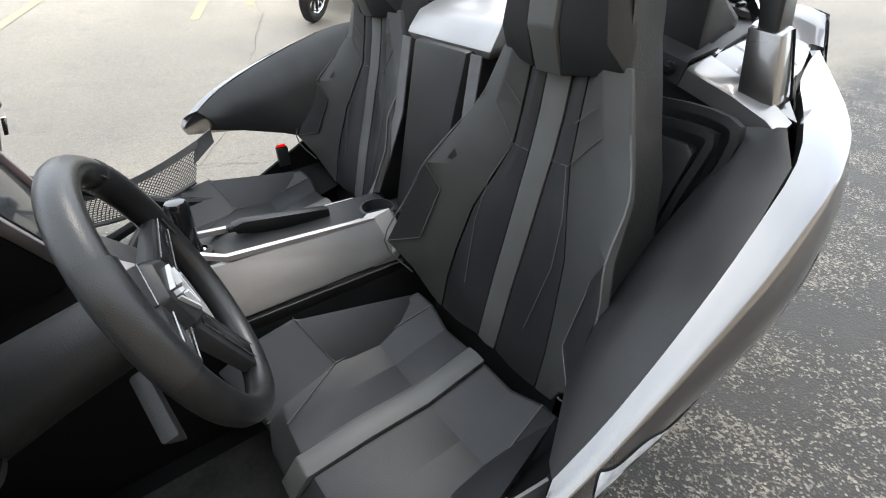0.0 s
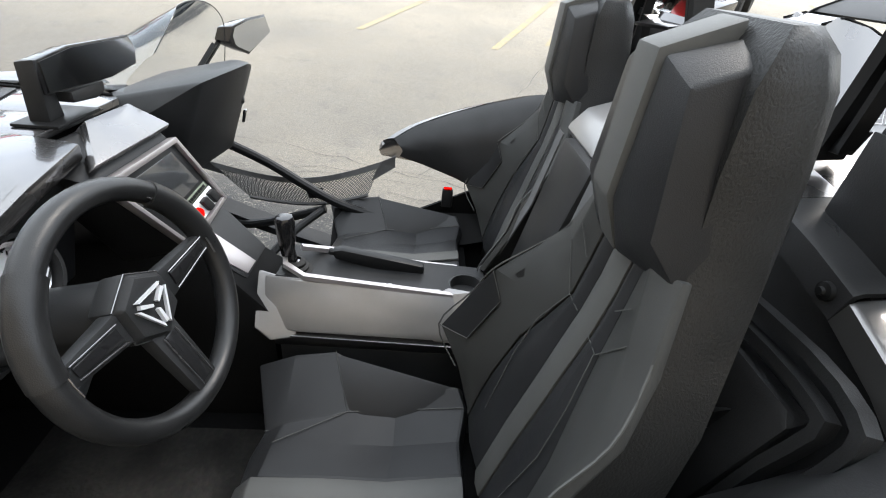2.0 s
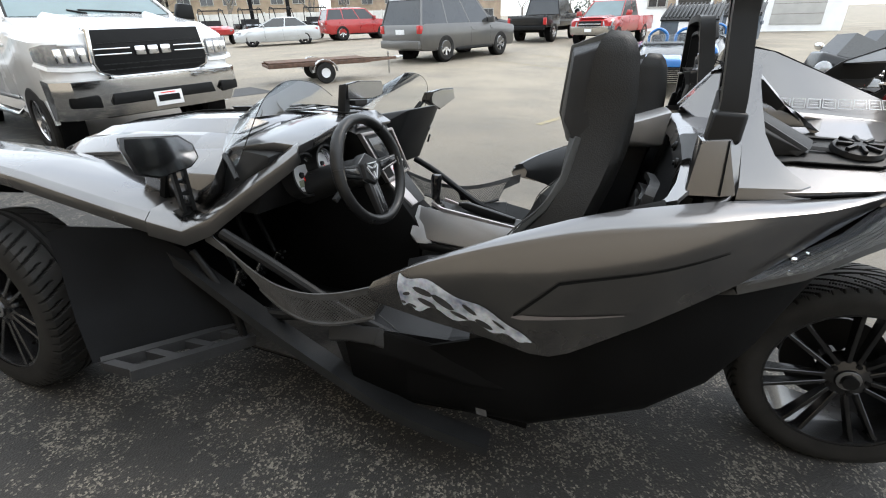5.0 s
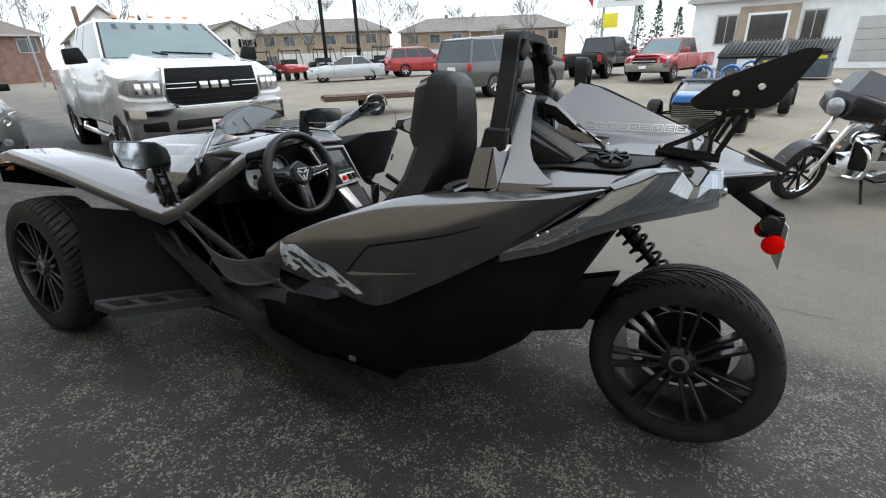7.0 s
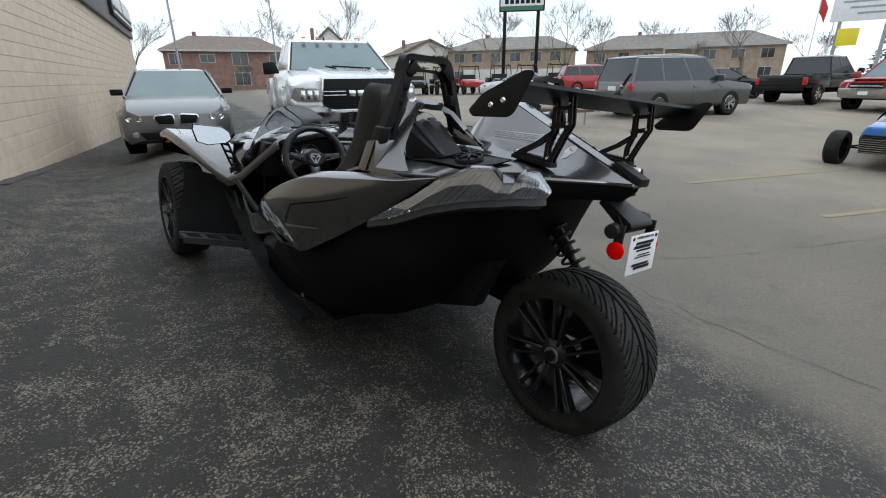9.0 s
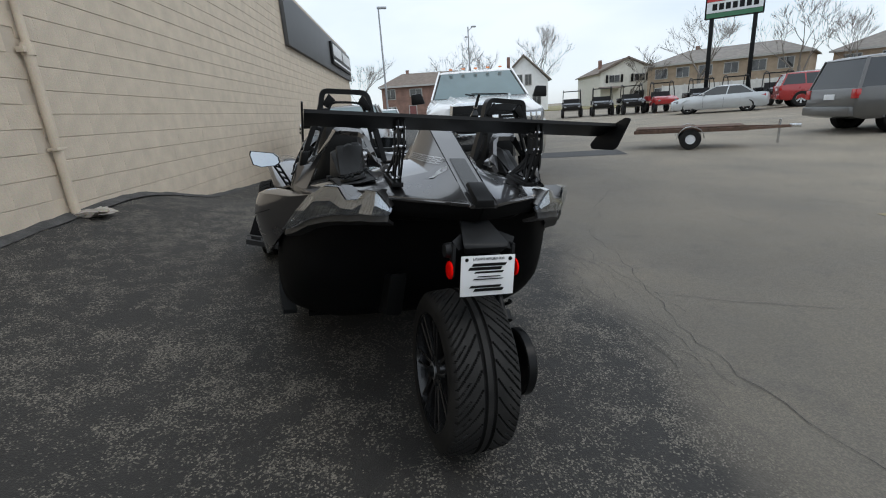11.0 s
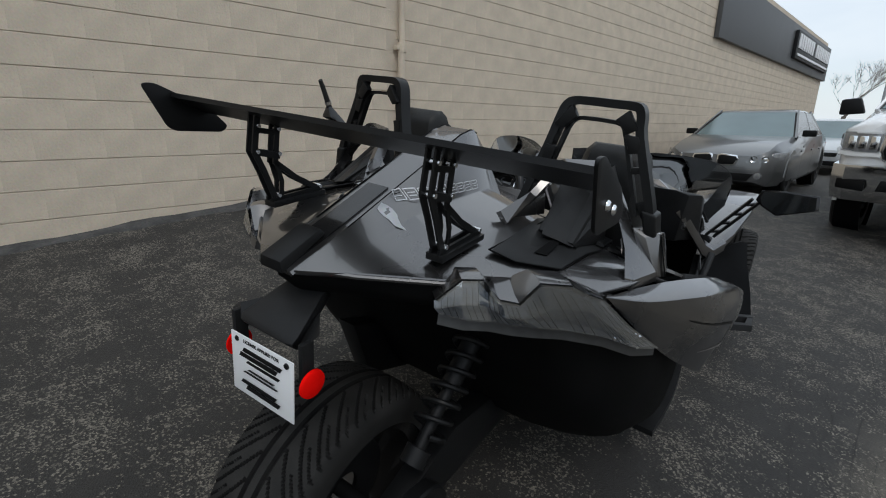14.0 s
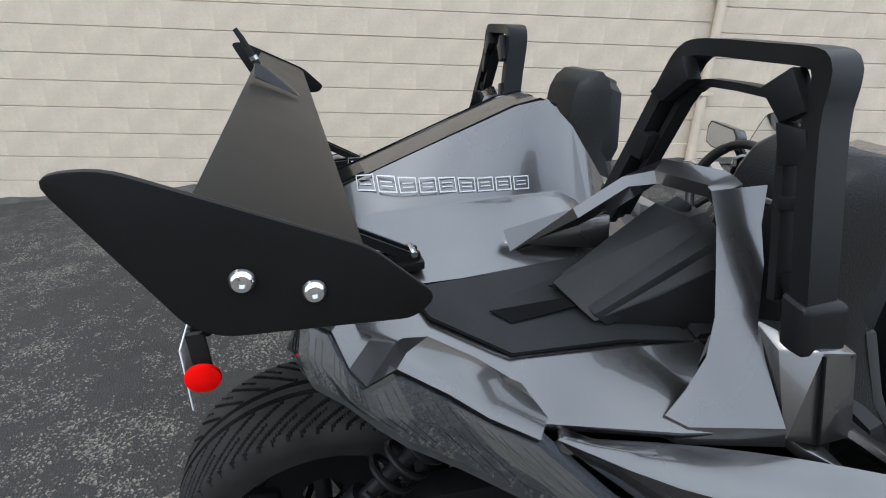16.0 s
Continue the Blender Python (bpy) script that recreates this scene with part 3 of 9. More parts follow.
def quarter(s):
    """The painted panel that wraps the rear flank: a top band and a tall side."""
    # rows run front to back: inner top edge, shoulder, crease, lower edge
    rows = [
        [(0.745, 1.215, 0.692), (0.765, 1.262, 0.668), (0.770, 1.272, 0.640), (0.762, 1.262, 0.615)],
        [(0.752, 1.130, 0.748), (0.778, 1.165, 0.730), (0.785, 1.130, 0.690), (0.765, 1.120, 0.600)],
        [(0.748, 1.000, 0.815), (0.783, 1.020, 0.800), (0.795, 0.980, 0.735), (0.757, 0.960, 0.584)],
        [(0.735, 0.860, 0.876), (0.780, 0.860, 0.862), (0.800, 0.835, 0.775), (0.752, 0.815, 0.571)],
        [(0.712, 0.730, 0.925), (0.760, 0.700, 0.910), (0.775, 0.690, 0.825), (0.722, 0.710, 0.640)],
        [(0.650, 0.600, 0.950), (0.700, 0.540, 0.938), (0.715, 0.570, 0.870), (0.684, 0.610, 0.720)],
        [(0.585, 0.450, 0.960), (0.622, 0.390, 0.957), (0.640, 0.440, 0.905), (0.640, 0.490, 0.805)],
        [(0.545, 0.300, 0.978), (0.548, 0.280, 0.984), (0.560, 0.300, 0.965), (0.575, 0.340, 0.930)],
    ]
    grid = []
    for r in rows:
        a, b, c, d = [Vector((x + flare(s, y), y, z + 0.25 * flare(s, y))) for x, y, z in r]
        side = smooth_line([b, c, d], 5)
        grid.append(mir([a, a.lerp(b, 0.5) + Vector((0, 0, 0.004)), a.lerp(b, 0.93) + Vector((0, 0, 0.002))] + side, s))
    cols = list(zip(*grid))
    grid = list(zip(*[smooth_line(c, 3) for c in cols]))
    q = part("quarter_panel", sheet(grid, 0.02), PAINT, car, "metallic grey painted rear quarter panel", 38)

    def strip_on(pts, w, material, name, label=""):
        rows2 = [[(y, z + h), (y, z - h)] for (y, z), h in zip(pts, w)]
        draped(q, s, rows2, 0.002, material, name, q, label)
    def dense(pts, n=8):
        return [(a[0] + (b[0] - a[0]) * k / n, a[1] + (b[1] - a[1]) * k / n) for a, b in zip(pts, pts[1:]) for k in range(n)] + [pts[-1]]
    line = dense([(0.900, 0.674), (0.812, 0.776), (0.660, 0.829), (0.56, 0.868)])
    strip_on(line, [0.0055 - 0.0045 * k / len(line) for k in range(len(line))], SATIN, "crease_slash")
    line = dense([(0.905, 0.668), (0.868, 0.676), (0.70, 0.708)])
    strip_on(line, [0.001 + 0.0095 * min(1, k / 6) * (1 - k / len(line)) for k in range(len(line))], SILVER, "gill")
    return q


QUARTERS = {s: quarter(s) for s in SIDES}


# tail deck and hump
def deck(s):
    top = [
        [(0.05, -0.150, 1.030), (0.12, -0.100, 1.030), (0.284, 0.030, 1.022)],
        [(0.05, 0.00, 1.085), (0.112, 0.02, 1.062), (0.33, 0.07, 1.036)],
        [(0.05, 0.15, 1.145), (0.112, 0.155, 1.094), (0.42, 0.18, 1.022)],
        [(0.05, 0.30, 1.205), (0.116, 0.30, 1.102), (0.53, 0.275, 0.991)],
        [(0.05, 0.44, 1.260), (0.116, 0.44, 1.106), (0.575, 0.43, 0.976)],
        [(0.05, 0.50, 1.268), (0.112, 0.51, 1.104), (0.60, 0.56, 0.964)],
        [(0.055, 0.56, 1.215), (0.115, 0.55, 1.084), (0.62, 0.575, 0.952)],
        [(0.07, 0.645, 1.10), (0.14, 0.575, 1.056), (0.655, 0.618, 0.934)],
    ]
    return part("rear_deck", sheet([mir(r, s) for r in top], 0.015, 0.004), PAINT, car, "metallic grey rear deck", 24)


DECKS = {}
for s in SIDES:
    DECKS[s] = deck(s)
    # edge skirt under the deck lip
    part("tail_skirt", hull(mir([(0.0, -0.150, 1.022), (0.28, 0.028, 1.014), (0.0, -0.10, 0.955), (0.27, 0.04, 0.955), (0.0, 0.25, 0.95), (0.27, 0.25, 0.95), (0.0, -0.145, 1.0), (0.28, 0.032, 0.975)], s), 0.008), TUB, car)
    part("deck_edge", tube(mir([(0.0, -0.154, 1.027), (0.15, -0.079, 1.024), (0.286, 0.026, 1.018), (0.33, 0.066, 1.024)], s), 0.005, 6), PAINT, car)
rid = [[(-0.052, -0.152, 1.032), (-0.046, -0.154, 1.038), (0.046, -0.154, 1.038), (0.052, -0.152, 1.032)]]
for y, z in ((0.0, 1.09), (0.15, 1.15), (0.30, 1.21), (0.43, 1.262), (0.485, 1.274), (0.52, 1.262), (0.58, 1.19), (0.645, 1.105)):
    rid.append([(-0.052, y, z - 0.002), (-0.047, y, z + 0.003), (0.047, y, z + 0.003), (0.052, y, z - 0.002)])
rid = [[(x, y, z - 0.011) for x, y, z in r] for r in rid]
spine = part("spine", sheet(rid, 0.012), PAINT, car, "grey spine with a gloss black end", 24)
part("spine_strip", sheet([[(x, r[1][1] + (0.004 if i == 0 else 0), r[1][2] + 0.004) for x in (-0.031, 0.031)] for i, r in enumerate(rid[:3])], 0.004), GLOSSB, spine, "gloss black end of the spine")
for x in (-0.049, 0.049):
    part("spine_seam", tube([(x, r[1][1], r[1][2] + 0.001) for r in rid[1:7]], 0.0022, 5), TUB, spine)
part("spine_cap", hull([(-0.035, -0.162, 1.02), (0.035, -0.162, 1.02), (-0.035, -0.05, 1.078), (0.035, -0.05, 1.078), (-0.03, -0.06, 1.09), (0.03, -0.06, 1.09), (-0.03, -0.165, 1.046), (0.03, -0.165, 1.046)], 0.004), SATIN, spine)


# printed film on the bodywork
FLAME = mat("pale_blue_print", (0.66, 0.72, 0.80), 0.35, 0, 0.10, 30, 0, 100, second=(0.05, 0.075, 0.16), patch=0.56)
INKY = mat("dark_print", (0.035, 0.035, 0.042), 0.4, 0, 0.2, 20, 0, 100)
PRINT = mat("white_line_print", (0.50, 0.51, 0.52), 0.45, 0, 0.08, 20, 0, 100)


def flame_print():
    q = QUARTERS[-1]
    spine = smooth_line([(1.180, 0.662, 0), (1.158, 0.674, 0), (1.095, 0.674, 0), (1.01, 0.658, 0), (0.94, 0.638, 0), (0.885, 0.617, 0), (0.855, 0.607, 0)], 6)
    n = len(spine)
    rows = []
    for k, p in enumerate(spine):
        t = k / (n - 1)
        w = 0.042 * min(1, 0.45 + t * 5) * (1 - t ** 2.2) + 0.0012
        up = w * (1 + 0.18 * math.sin(t * 23))
        dn = w * (1 + 0.28 * math.sin(t * 31 + 1))
        rows.append([(p[0] + 0.25 * w * u, p[1] + (up if u > 0 else dn) * u) for u in (1, 0.5, 0, -0.5, -1)])
    film = draped(q, -1, rows, 0.0006, FLAME, "flame_print", q, "pale blue flame print")
    for y, z, a, b, tilt in ((1.125, 0.698, 0.026, 0.0085, -0.2), (1.075, 0.680, 0.028, 0.011, -0.5), (1.115, 0.668, 0.024, 0.008, -0.3), (1.035, 0.652, 0.022, 0.006, -0.3), (1.010, 0.675, 0.018, 0.007, -0.6), (0.975, 0.640, 0.022, 0.008, -0.4), (0.94, 0.650, 0.016, 0.0045, -0.6), (1.168, 0.682, 0.010, 0.005, 0.3), (1.178, 0.655, 0.007, 0.004, 0.0), (1.155, 0.650, 0.012, 0.004, -0.2)):
        rows = []
        for k in range(9):
            u = -1 + 2 * k / 8
            h = b * math.sqrt(max(0.0, 1 - u * u)) + 0.0003
            cy, cz = y - a * u, z + a * u * tilt
            rows.append([(cy, cz + h), (cy, cz - h)])
        rows = [[(py - 0.008, pz - 0.013) for py, pz in r] for r in rows]
        draped(q, -1, rows, 0.0006, INKY, "flame_hole", film, "", lift=0.0032)


flame_print()


def side_print(s):
    """Outlined bars in place of lettering, and a pale oval emblem, on the hump's side."""
    d = DECKS[s]
    for k in range(9):
        y0 = 0.132 + 0.0355 * k if s > 0 else 0.132 + 0.0355 * k
        for nm, (a, b, c, e) in (("outline_bar", (0, 0.031, 0.0, 0.002)), ("outline_bar", (0, 0.031, 0.0215, 0.0235)), ("outline_bar", (0, 0.0018, 0.0, 0.0235)), ("outline_bar", (0.0292, 0.031, 0.0, 0.0235)), ("outline_bar", (0.006, 0.025, 0.008, 0.0095)), ("outline_bar", (0.006, 0.025, 0.014, 0.0155))):
            z0 = 1.124 - 0.030 * (y0 - 0.13)
            draped(d, s, [[(y0 + a, z0 + e), (y0 + a, z0 + c)], [(y0 + b, z0 + e), (y0 + b, z0 + c)]], 0.0005, PRINT, nm, d)
    rows = []
    for k in range(9):
        u = -1 + 2 * k / 8
        w = 0.016 * math.sqrt(max(0.0, 1 - u * u)) * (1.0 if u > -0.2 else 0.72) + 0.0004
        rows.append([(0.094 - w, 1.100 + 0.024 * u), (0.094 + w, 1.100 + 0.024 * u)])
    draped(d, s, rows, 0.0005, PRINT, "oval_print", d, "pale oval print")


for s in SIDES:
    side_print(s)


# tail lamps
def tail_lamp(s):
    bed = [
        [(0.540, 0.265, 0.982), (0.590, 0.345, 0.905), (0.650, 0.520, 0.785)],
        [(0.515, 0.212, 1.006), (0.560, 0.290, 0.915), (0.610, 0.400, 0.826)],
        [(0.493, 0.172, 1.031), (0.525, 0.225, 0.965), (0.555, 0.295, 0.882)],
        [(0.444, 0.125, 1.036), (0.470, 0.145, 0.985), (0.490, 0.195, 0.920)],
        [(0.420, 0.092, 0.996), (0.435, 0.100, 0.965), (0.452, 0.135, 0.936)],
        [(0.385, 0.076, 0.998), (0.400, 0.078, 0.965), (0.417, 0.102, 0.942)],
        [(0.352, 0.060, 1.036), (0.364, 0.053, 0.990), (0.377, 0.068, 0.952)],
        [(0.321, 0.029, 1.037), (0.328, 0.020, 0.990), (0.338, 0.030, 0.956)],
        [(0.278, 0.008, 0.985), (0.282, 0.004, 0.972), (0.290, 0.010, 0.960)],
    ]
    hood = []
    for k, r in enumerate(bed):
        p = Vector(r[0])
        hood.append([p + Vector((0.006, -0.006, 0.006)), p + Vector((-0.012, 0.010, 0.012)), p + Vector((-0.045, 0.045, 0.004 if k not in (4, 5) else 0.03))])
    part("lamp_hood", sheet([mir(r, s) for r in hood], 0.01), PAINT, car, "painted lip over the tail lamp", 24)
    lamp = part("tail_lamp", sheet([mir(r, s) for r in bed], 0.012), REFLECTOR, car, "faceted clear tail lamp", 15)
    off = [[(x + 0.012, y - 0.012, z + 0.006) for x, y, z in r] for r in bed]
    part("lamp_lens", loft([mir(r, s) for r in off], cap=False, closed=False), LENS, lamp, "clear lens", 5)
    # ribs within the lens
    for i in range(len(off) - 1):
        for k in range(1, 4):
            a = [Vector(p).lerp(Vector(q), k / 4) - Vector((0.004, -0.004, 0.001)) for p, q in zip(off[i], off[i + 1])]
            a[0] = a[0].lerp(a[1], 0.3)
            part("lamp_rib", tube(mir(a, s), 0.0010, 4), SATIN, lamp)
    for k in range(10):
        u, v = (k % 5) / 5, (k // 5)
        p = Vector((0.575, 0.345, 0.868)).lerp(Vector((0.625, 0.46, 0.805)), u) + Vector((0.0, -0.01, 0.028 * v))
        part("lamp_led", ball((s * p.x, p.y, p.z), 0.008, 8, 5), CHROME, lamp)
    # woven black trim below
    low = [[r[2], (r[2][0] + 0.002, r[2][1] - 0.006, r[2][2] - 0.022), (r[2][0] - 0.03, r[2][1] + 0.05, r[2][2] - 0.05)] for r in bed]
    part("lamp_trim", sheet([mir(r, s) for r in low], 0.012), CARBON, car)


for s in SIDES:
    tail_lamp(s)

# black tub under the bodywork
tub_rings = []
for y, w, zt, zb, wb in ((0.20, 0.40, 0.945, 0.905, 0.36), (0.26, 0.44, 0.945, 0.83, 0.40), (0.34, 0.50, 0.935, 0.665, 0.44), (0.42, 0.565, 0.90, 0.50, 0.46), (0.50, 0.61, 0.86, 0.39, 0.50), (0.62, 0.66, 0.80, 0.30, 0.55), (0.85, 0.70, 0.60, 0.20, 0.62), (1.20, 0.68, 0.44, 0.17, 0.64)):
    half = smooth_line([(w, y, zt), (w, y, zt * 0.45 + zb * 0.55 + 0.03), (w * 0.93, y, zb * 0.80 + zt * 0.20), (wb * 0.82, y, zb + 0.01), (wb * 0.5, y, zb), (0, y, zb)], 4)
    tub_rings.append([(-p[0], p[1], p[2]) for p in half] + [(p[0], p[1], p[2]) for p in reversed(half[:-1])])
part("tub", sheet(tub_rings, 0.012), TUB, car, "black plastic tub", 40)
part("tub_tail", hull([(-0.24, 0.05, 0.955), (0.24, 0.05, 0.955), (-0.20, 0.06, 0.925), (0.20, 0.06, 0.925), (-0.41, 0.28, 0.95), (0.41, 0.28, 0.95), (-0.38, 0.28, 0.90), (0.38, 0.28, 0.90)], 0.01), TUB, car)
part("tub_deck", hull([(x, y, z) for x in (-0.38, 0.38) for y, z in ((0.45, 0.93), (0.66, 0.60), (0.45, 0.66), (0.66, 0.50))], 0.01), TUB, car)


# ---- hoops, fairings, wing ----
def sweep(pts, w, d, depth, b=0.006):
    """A bar of rectangular section: w across the bend, d along the given depth direction."""
    P, D = [Vector(p) for p in pts], Vector(depth).normalized()
    rings = []
    for i, p in enumerate(P):
        t = (P[min(i + 1, len(P) - 1)] - P[max(i - 1, 0)]).normalized()
        n = t.cross(D).normalized()
        k = 1.0
        if 0 < i < len(P) - 1:
            k = 1 / max(0.5, math.cos((P[i + 1] - p).angle(p - P[i - 1]) / 2))
        dd = (D - t * D.dot(t)).normalized()
        rings.append([p + n * w / 2 * k * a + dd * d / 2 * c for a, c in ((-1, -1), (1, -1), (1, 1), (-1, 1))])
    return loft(rings, b=b)


def hoop(s):
    path = smooth_line([(0.566, 0.598, 1.06), (0.543, 0.594, 1.14), (0.486, 0.604, 1.295), (0.477, 0.606, 1.343), (0.471, 0.606, 1.363), (0.456, 0.605, 1.372), (0.40, 0.604, 1.373), (0.34, 0.597, 1.374), (0.305, 0.590, 1.372), (0.288, 0.586, 1.362), (0.277, 0.582, 1.335), (0.258, 0.568, 1.25), (0.212, 0.546, 1.085)], 3)
    h = part("roll_hoop", sweep(mir(path, s), 0.021, 0.047, (0, 1, 0), 0.008), SATIN, car, "satin black roll hoop", 40)
    inner = smooth_line([(0.518, 0.586, 1.10), (0.449, 0.598, 1.295), (0.438, 0.600, 1.318), (0.418, 0.600, 1.328), (0.330, 0.594, 1.330), (0.308, 0.590, 1.320), (0.296, 0.584, 1.30), (0.250, 0.556, 1.11)], 2)
    part("inner_bar", sweep(mir(inner, s), 0.010, 0.024, (0, 1, 0), 0.003), SATIN, h, "", 40)
    # webs between the two frames leave slots in the crown and both legs
    for q in (((0.509, 1.13), (0.543, 1.15), (0.535, 1.09), (0.570, 1.10)), ((0.467, 1.255), (0.498, 1.262), (0.449, 1.302), (0.482, 1.30)), ((0.453, 1.302), (0.476, 1.318), (0.420, 1.336), (0.447, 1.362)), ((0.483, 1.205), (0.516, 1.212), (0.479, 1.222), (0.512, 1.228)), ((0.292, 1.30), (0.268, 1.31), (0.325, 1.334), (0.308, 1.362)), ((0.276, 1.21), (0.250, 1.215), (0.284, 1.25), (0.258, 1.255)), ((0.248, 1.10), (0.216, 1.095), (0.262, 1.14), (0.236, 1.145))):
        part("web", hull(mir([(x, 0.545 + 0.17 * (x - 0.22) + d, z) for x, z in q for d in (-0.012, 0.012)], s), 0.002), SATIN, h)
    part("collar", hull(mir([(0.528, 0.566, 1.122), (0.566, 0.562, 1.118), (0.572, 0.628, 1.118), (0.530, 0.628, 1.122), (0.550, 0.564, 1.055), (0.580, 0.570, 1.055), (0.584, 0.636, 1.055), (0.552, 0.636, 1.055)], s), 0.010, 3), SATIN, h)
    # painted box round the outer foot of the hoop
    ft = part("hoop_fairing", hull(mir([(0.517, 0.559, 1.075), (0.558, 0.560, 1.056), (0.586, 0.590, 1.067), (0.592, 0.640, 1.060), (0.540, 0.644, 1.066), (0.606, 0.556, 0.958), (0.622, 0.590, 0.955), (0.622, 0.652, 0.950), (0.560, 0.650, 0.965), (0.545, 0.56, 0.975)], s), 0.003), PAINT, car, "brown-grey fairing at the foot of the hoop", 20)
    part("fairing_seam", sweep(mir([(0.5885, 0.5895, 1.064), (0.6235, 0.589, 0.958)], s), 0.003, 0.003, (1, 0, 0), 0), TUB, ft)
    # curved leg of the head fairing, sweeping out into its foot
    leg = [
        [(0.424, 0.536, 1.212), (0.432, 0.575, 1.216), (0.430, 0.622, 1.215), (0.412, 0.60, 1.204)],
        [(0.448, 0.534, 1.174), (0.455, 0.570, 1.174), (0.456, 0.600, 1.172), (0.440, 0.585, 1.168)],
        [(0.472, 0.525, 1.131), (0.482, 0.558, 1.131), (0.486, 0.588, 1.130), (0.466, 0.570, 1.128)],
        [(0.503, 0.512, 1.076), (0.516, 0.540, 1.078), (0.521, 0.562, 1.076), (0.500, 0.555, 1.074)],
        [(0.526, 0.490, 1.036), (0.540, 0.525, 1.040), (0.550, 0.556, 1.038), (0.525, 0.545, 1.03)],
        [(0.541, 0.455, 1.006), (0.560, 0.50, 1.005), (0.578, 0.555, 1.004), (0.545, 0.54, 1.00)],
        [(0.553, 0.420, 0.986), (0.572, 0.44, 0.980), (0.603, 0.555, 0.975), (0.560, 0.55, 0.975)],
        [(0.561, 0.415, 0.960), (0.572, 0.43, 0.955), (0.609, 0.557, 0.950), (0.560, 0.55, 0.950)],
    ]
    part("fairing_leg", loft([mir(r, s) for r in leg], b=0.0015), PAINT, car, "curved grey leg of the head fairing", 24)
    part("leg_vent", hull(mir([(0.507, 0.507, 1.052), (0.524, 0.483, 1.020), (0.516, 0.520, 1.030), (0.512, 0.515, 1.058), (0.520, 0.505, 1.01)], s), 0.001), GLOSSB, car)
    arch = [(0.424, 0.566, 1.204), (0.412, 0.566, 1.209), (0.400, 0.570, 1.210), (0.322, 0.545, 1.206), (0.298, 0.515, 1.176), (0.275, 0.45, 1.120), (0.245, 0.345, 1.080)]
    part("head_fairing", sweep(mir(arch, s), 0.020, 0.036, (0.2 * s, 0.8, 0.35), 0.004), PAINT, car, "angular grey fairing frame behind the headrest")
    part("fairing_top", slab(mir([(0.418, 0.588, 1.212), (0.318, 0.542, 1.210), (0.318, 0.60, 1.20), (0.435, 0.635, 1.195)][::s], s), 0.008, 0.002), PAINT, car)
    part("fairing_foot", hull(mir([(0.238, 0.335, 1.083), (0.250, 0.338, 1.079), (0.300, 0.50, 1.072), (0.235, 0.49, 1.085), (0.270, 0.44, 1.108), (0.296, 0.495, 1.135)], s), 0.003), PAINT, car)
    # fascia that drops from the deck's front edge round the cockpit opening
    lip = [(0.060, 0.625, 1.072), (0.168, 0.602, 1.058), (0.284, 0.599, 1.038), (0.285, 0.599, 1.0378), (0.380, 0.598, 1.020), (0.463, 0.599, 1.0005), (0.464, 0.599, 1.000), (0.560, 0.612, 0.976), (0.628, 0.630, 0.957), (0.660, 0.648, 0.945)]
    for k0, k1, m, label in ((0, 3, PAINT, ""), (3, 6, BLACK, "black bolted fascia plate"), (6, 10, PAINT, "")):
        dz = 0.010 if k0 == 6 else 0.0
        rr = [[(x, y - 0.05 + 2 * dz, z + 0.012 - dz), (x, y - 0.004, z + 0.003 - dz), (x, y + 0.004, z - 0.002 - dz), (x - 0.002, y + 0.014, z - 0.040)] for x, y, z in lip[k0:k1]]
        part("fascia", sheet([mir(r, s) for r in rr], 0.008), m, car, label, 30)
    # dark inlay and speaker cowl between
    part("deck_inlay", slab([(s * x, y, 1.151 - 0.3 * x - 0.022 * max(0, (y - 0.45) / 0.15)) for x, y in ((0.312, 0.163), (0.365, 0.182), (0.439, 0.27), (0.450, 0.428), (0.464, 0.58), (0.305, 0.60), (0.290, 0.475))][::s], 0.004, 0.0015), BLACK, car, "textured black deck inlay")
    part("inlay_groove", slab([(s * x, y, 1.1565 - 0.3 * x) for x, y in ((0.374, 0.264), (0.399, 0.287), (0.388, 0.405), (0.372, 0.40))][::s], 0.001), TUB, car)
    part("inlay_groove", slab([(s * x, y, 1.1565 - 0.3 * x) for x, y in ((0.347, 0.368), (0.367, 0.39), (0.355, 0.45), (0.340, 0.45))][::s], 0.001), TUB, car)
    part("inlay_edge", tube([(s * x, y, 1.154 - 0.3 * x - 0.022 * max(0, (y - 0.45) / 0.15)) for x, y in ((0.305, 0.50), (0.309, 0.163), (0.367, 0.180), (0.442, 0.268), (0.453, 0.428), (0.467, 0.575))], 0.0022, 5), TUB, car)
    cowl = [[(0.345, 0.375, 1.056), (0.38, 0.385, 1.048), (0.42, 0.40, 1.034)], [(0.325, 0.47, 1.105), (0.375, 0.48, 1.10), (0.435, 0.49, 1.07)], [(0.31, 0.560, 1.150), (0.37, 0.570, 1.150), (0.445, 0.575, 1.110)], [(0.315, 0.595, 1.155), (0.37, 0.60, 1.155), (0.445, 0.60, 1.115)]]
    part("speaker_cowl", hull(mir([p for r in cowl for p in r] + [(0.315, 0.60, 1.04), (0.45, 0.60, 1.0), (0.435, 0.50, 1.03), (0.33, 0.47, 1.06)], s), 0.004, 2, 12), BLACK, car, "black ribbed speaker cowl")
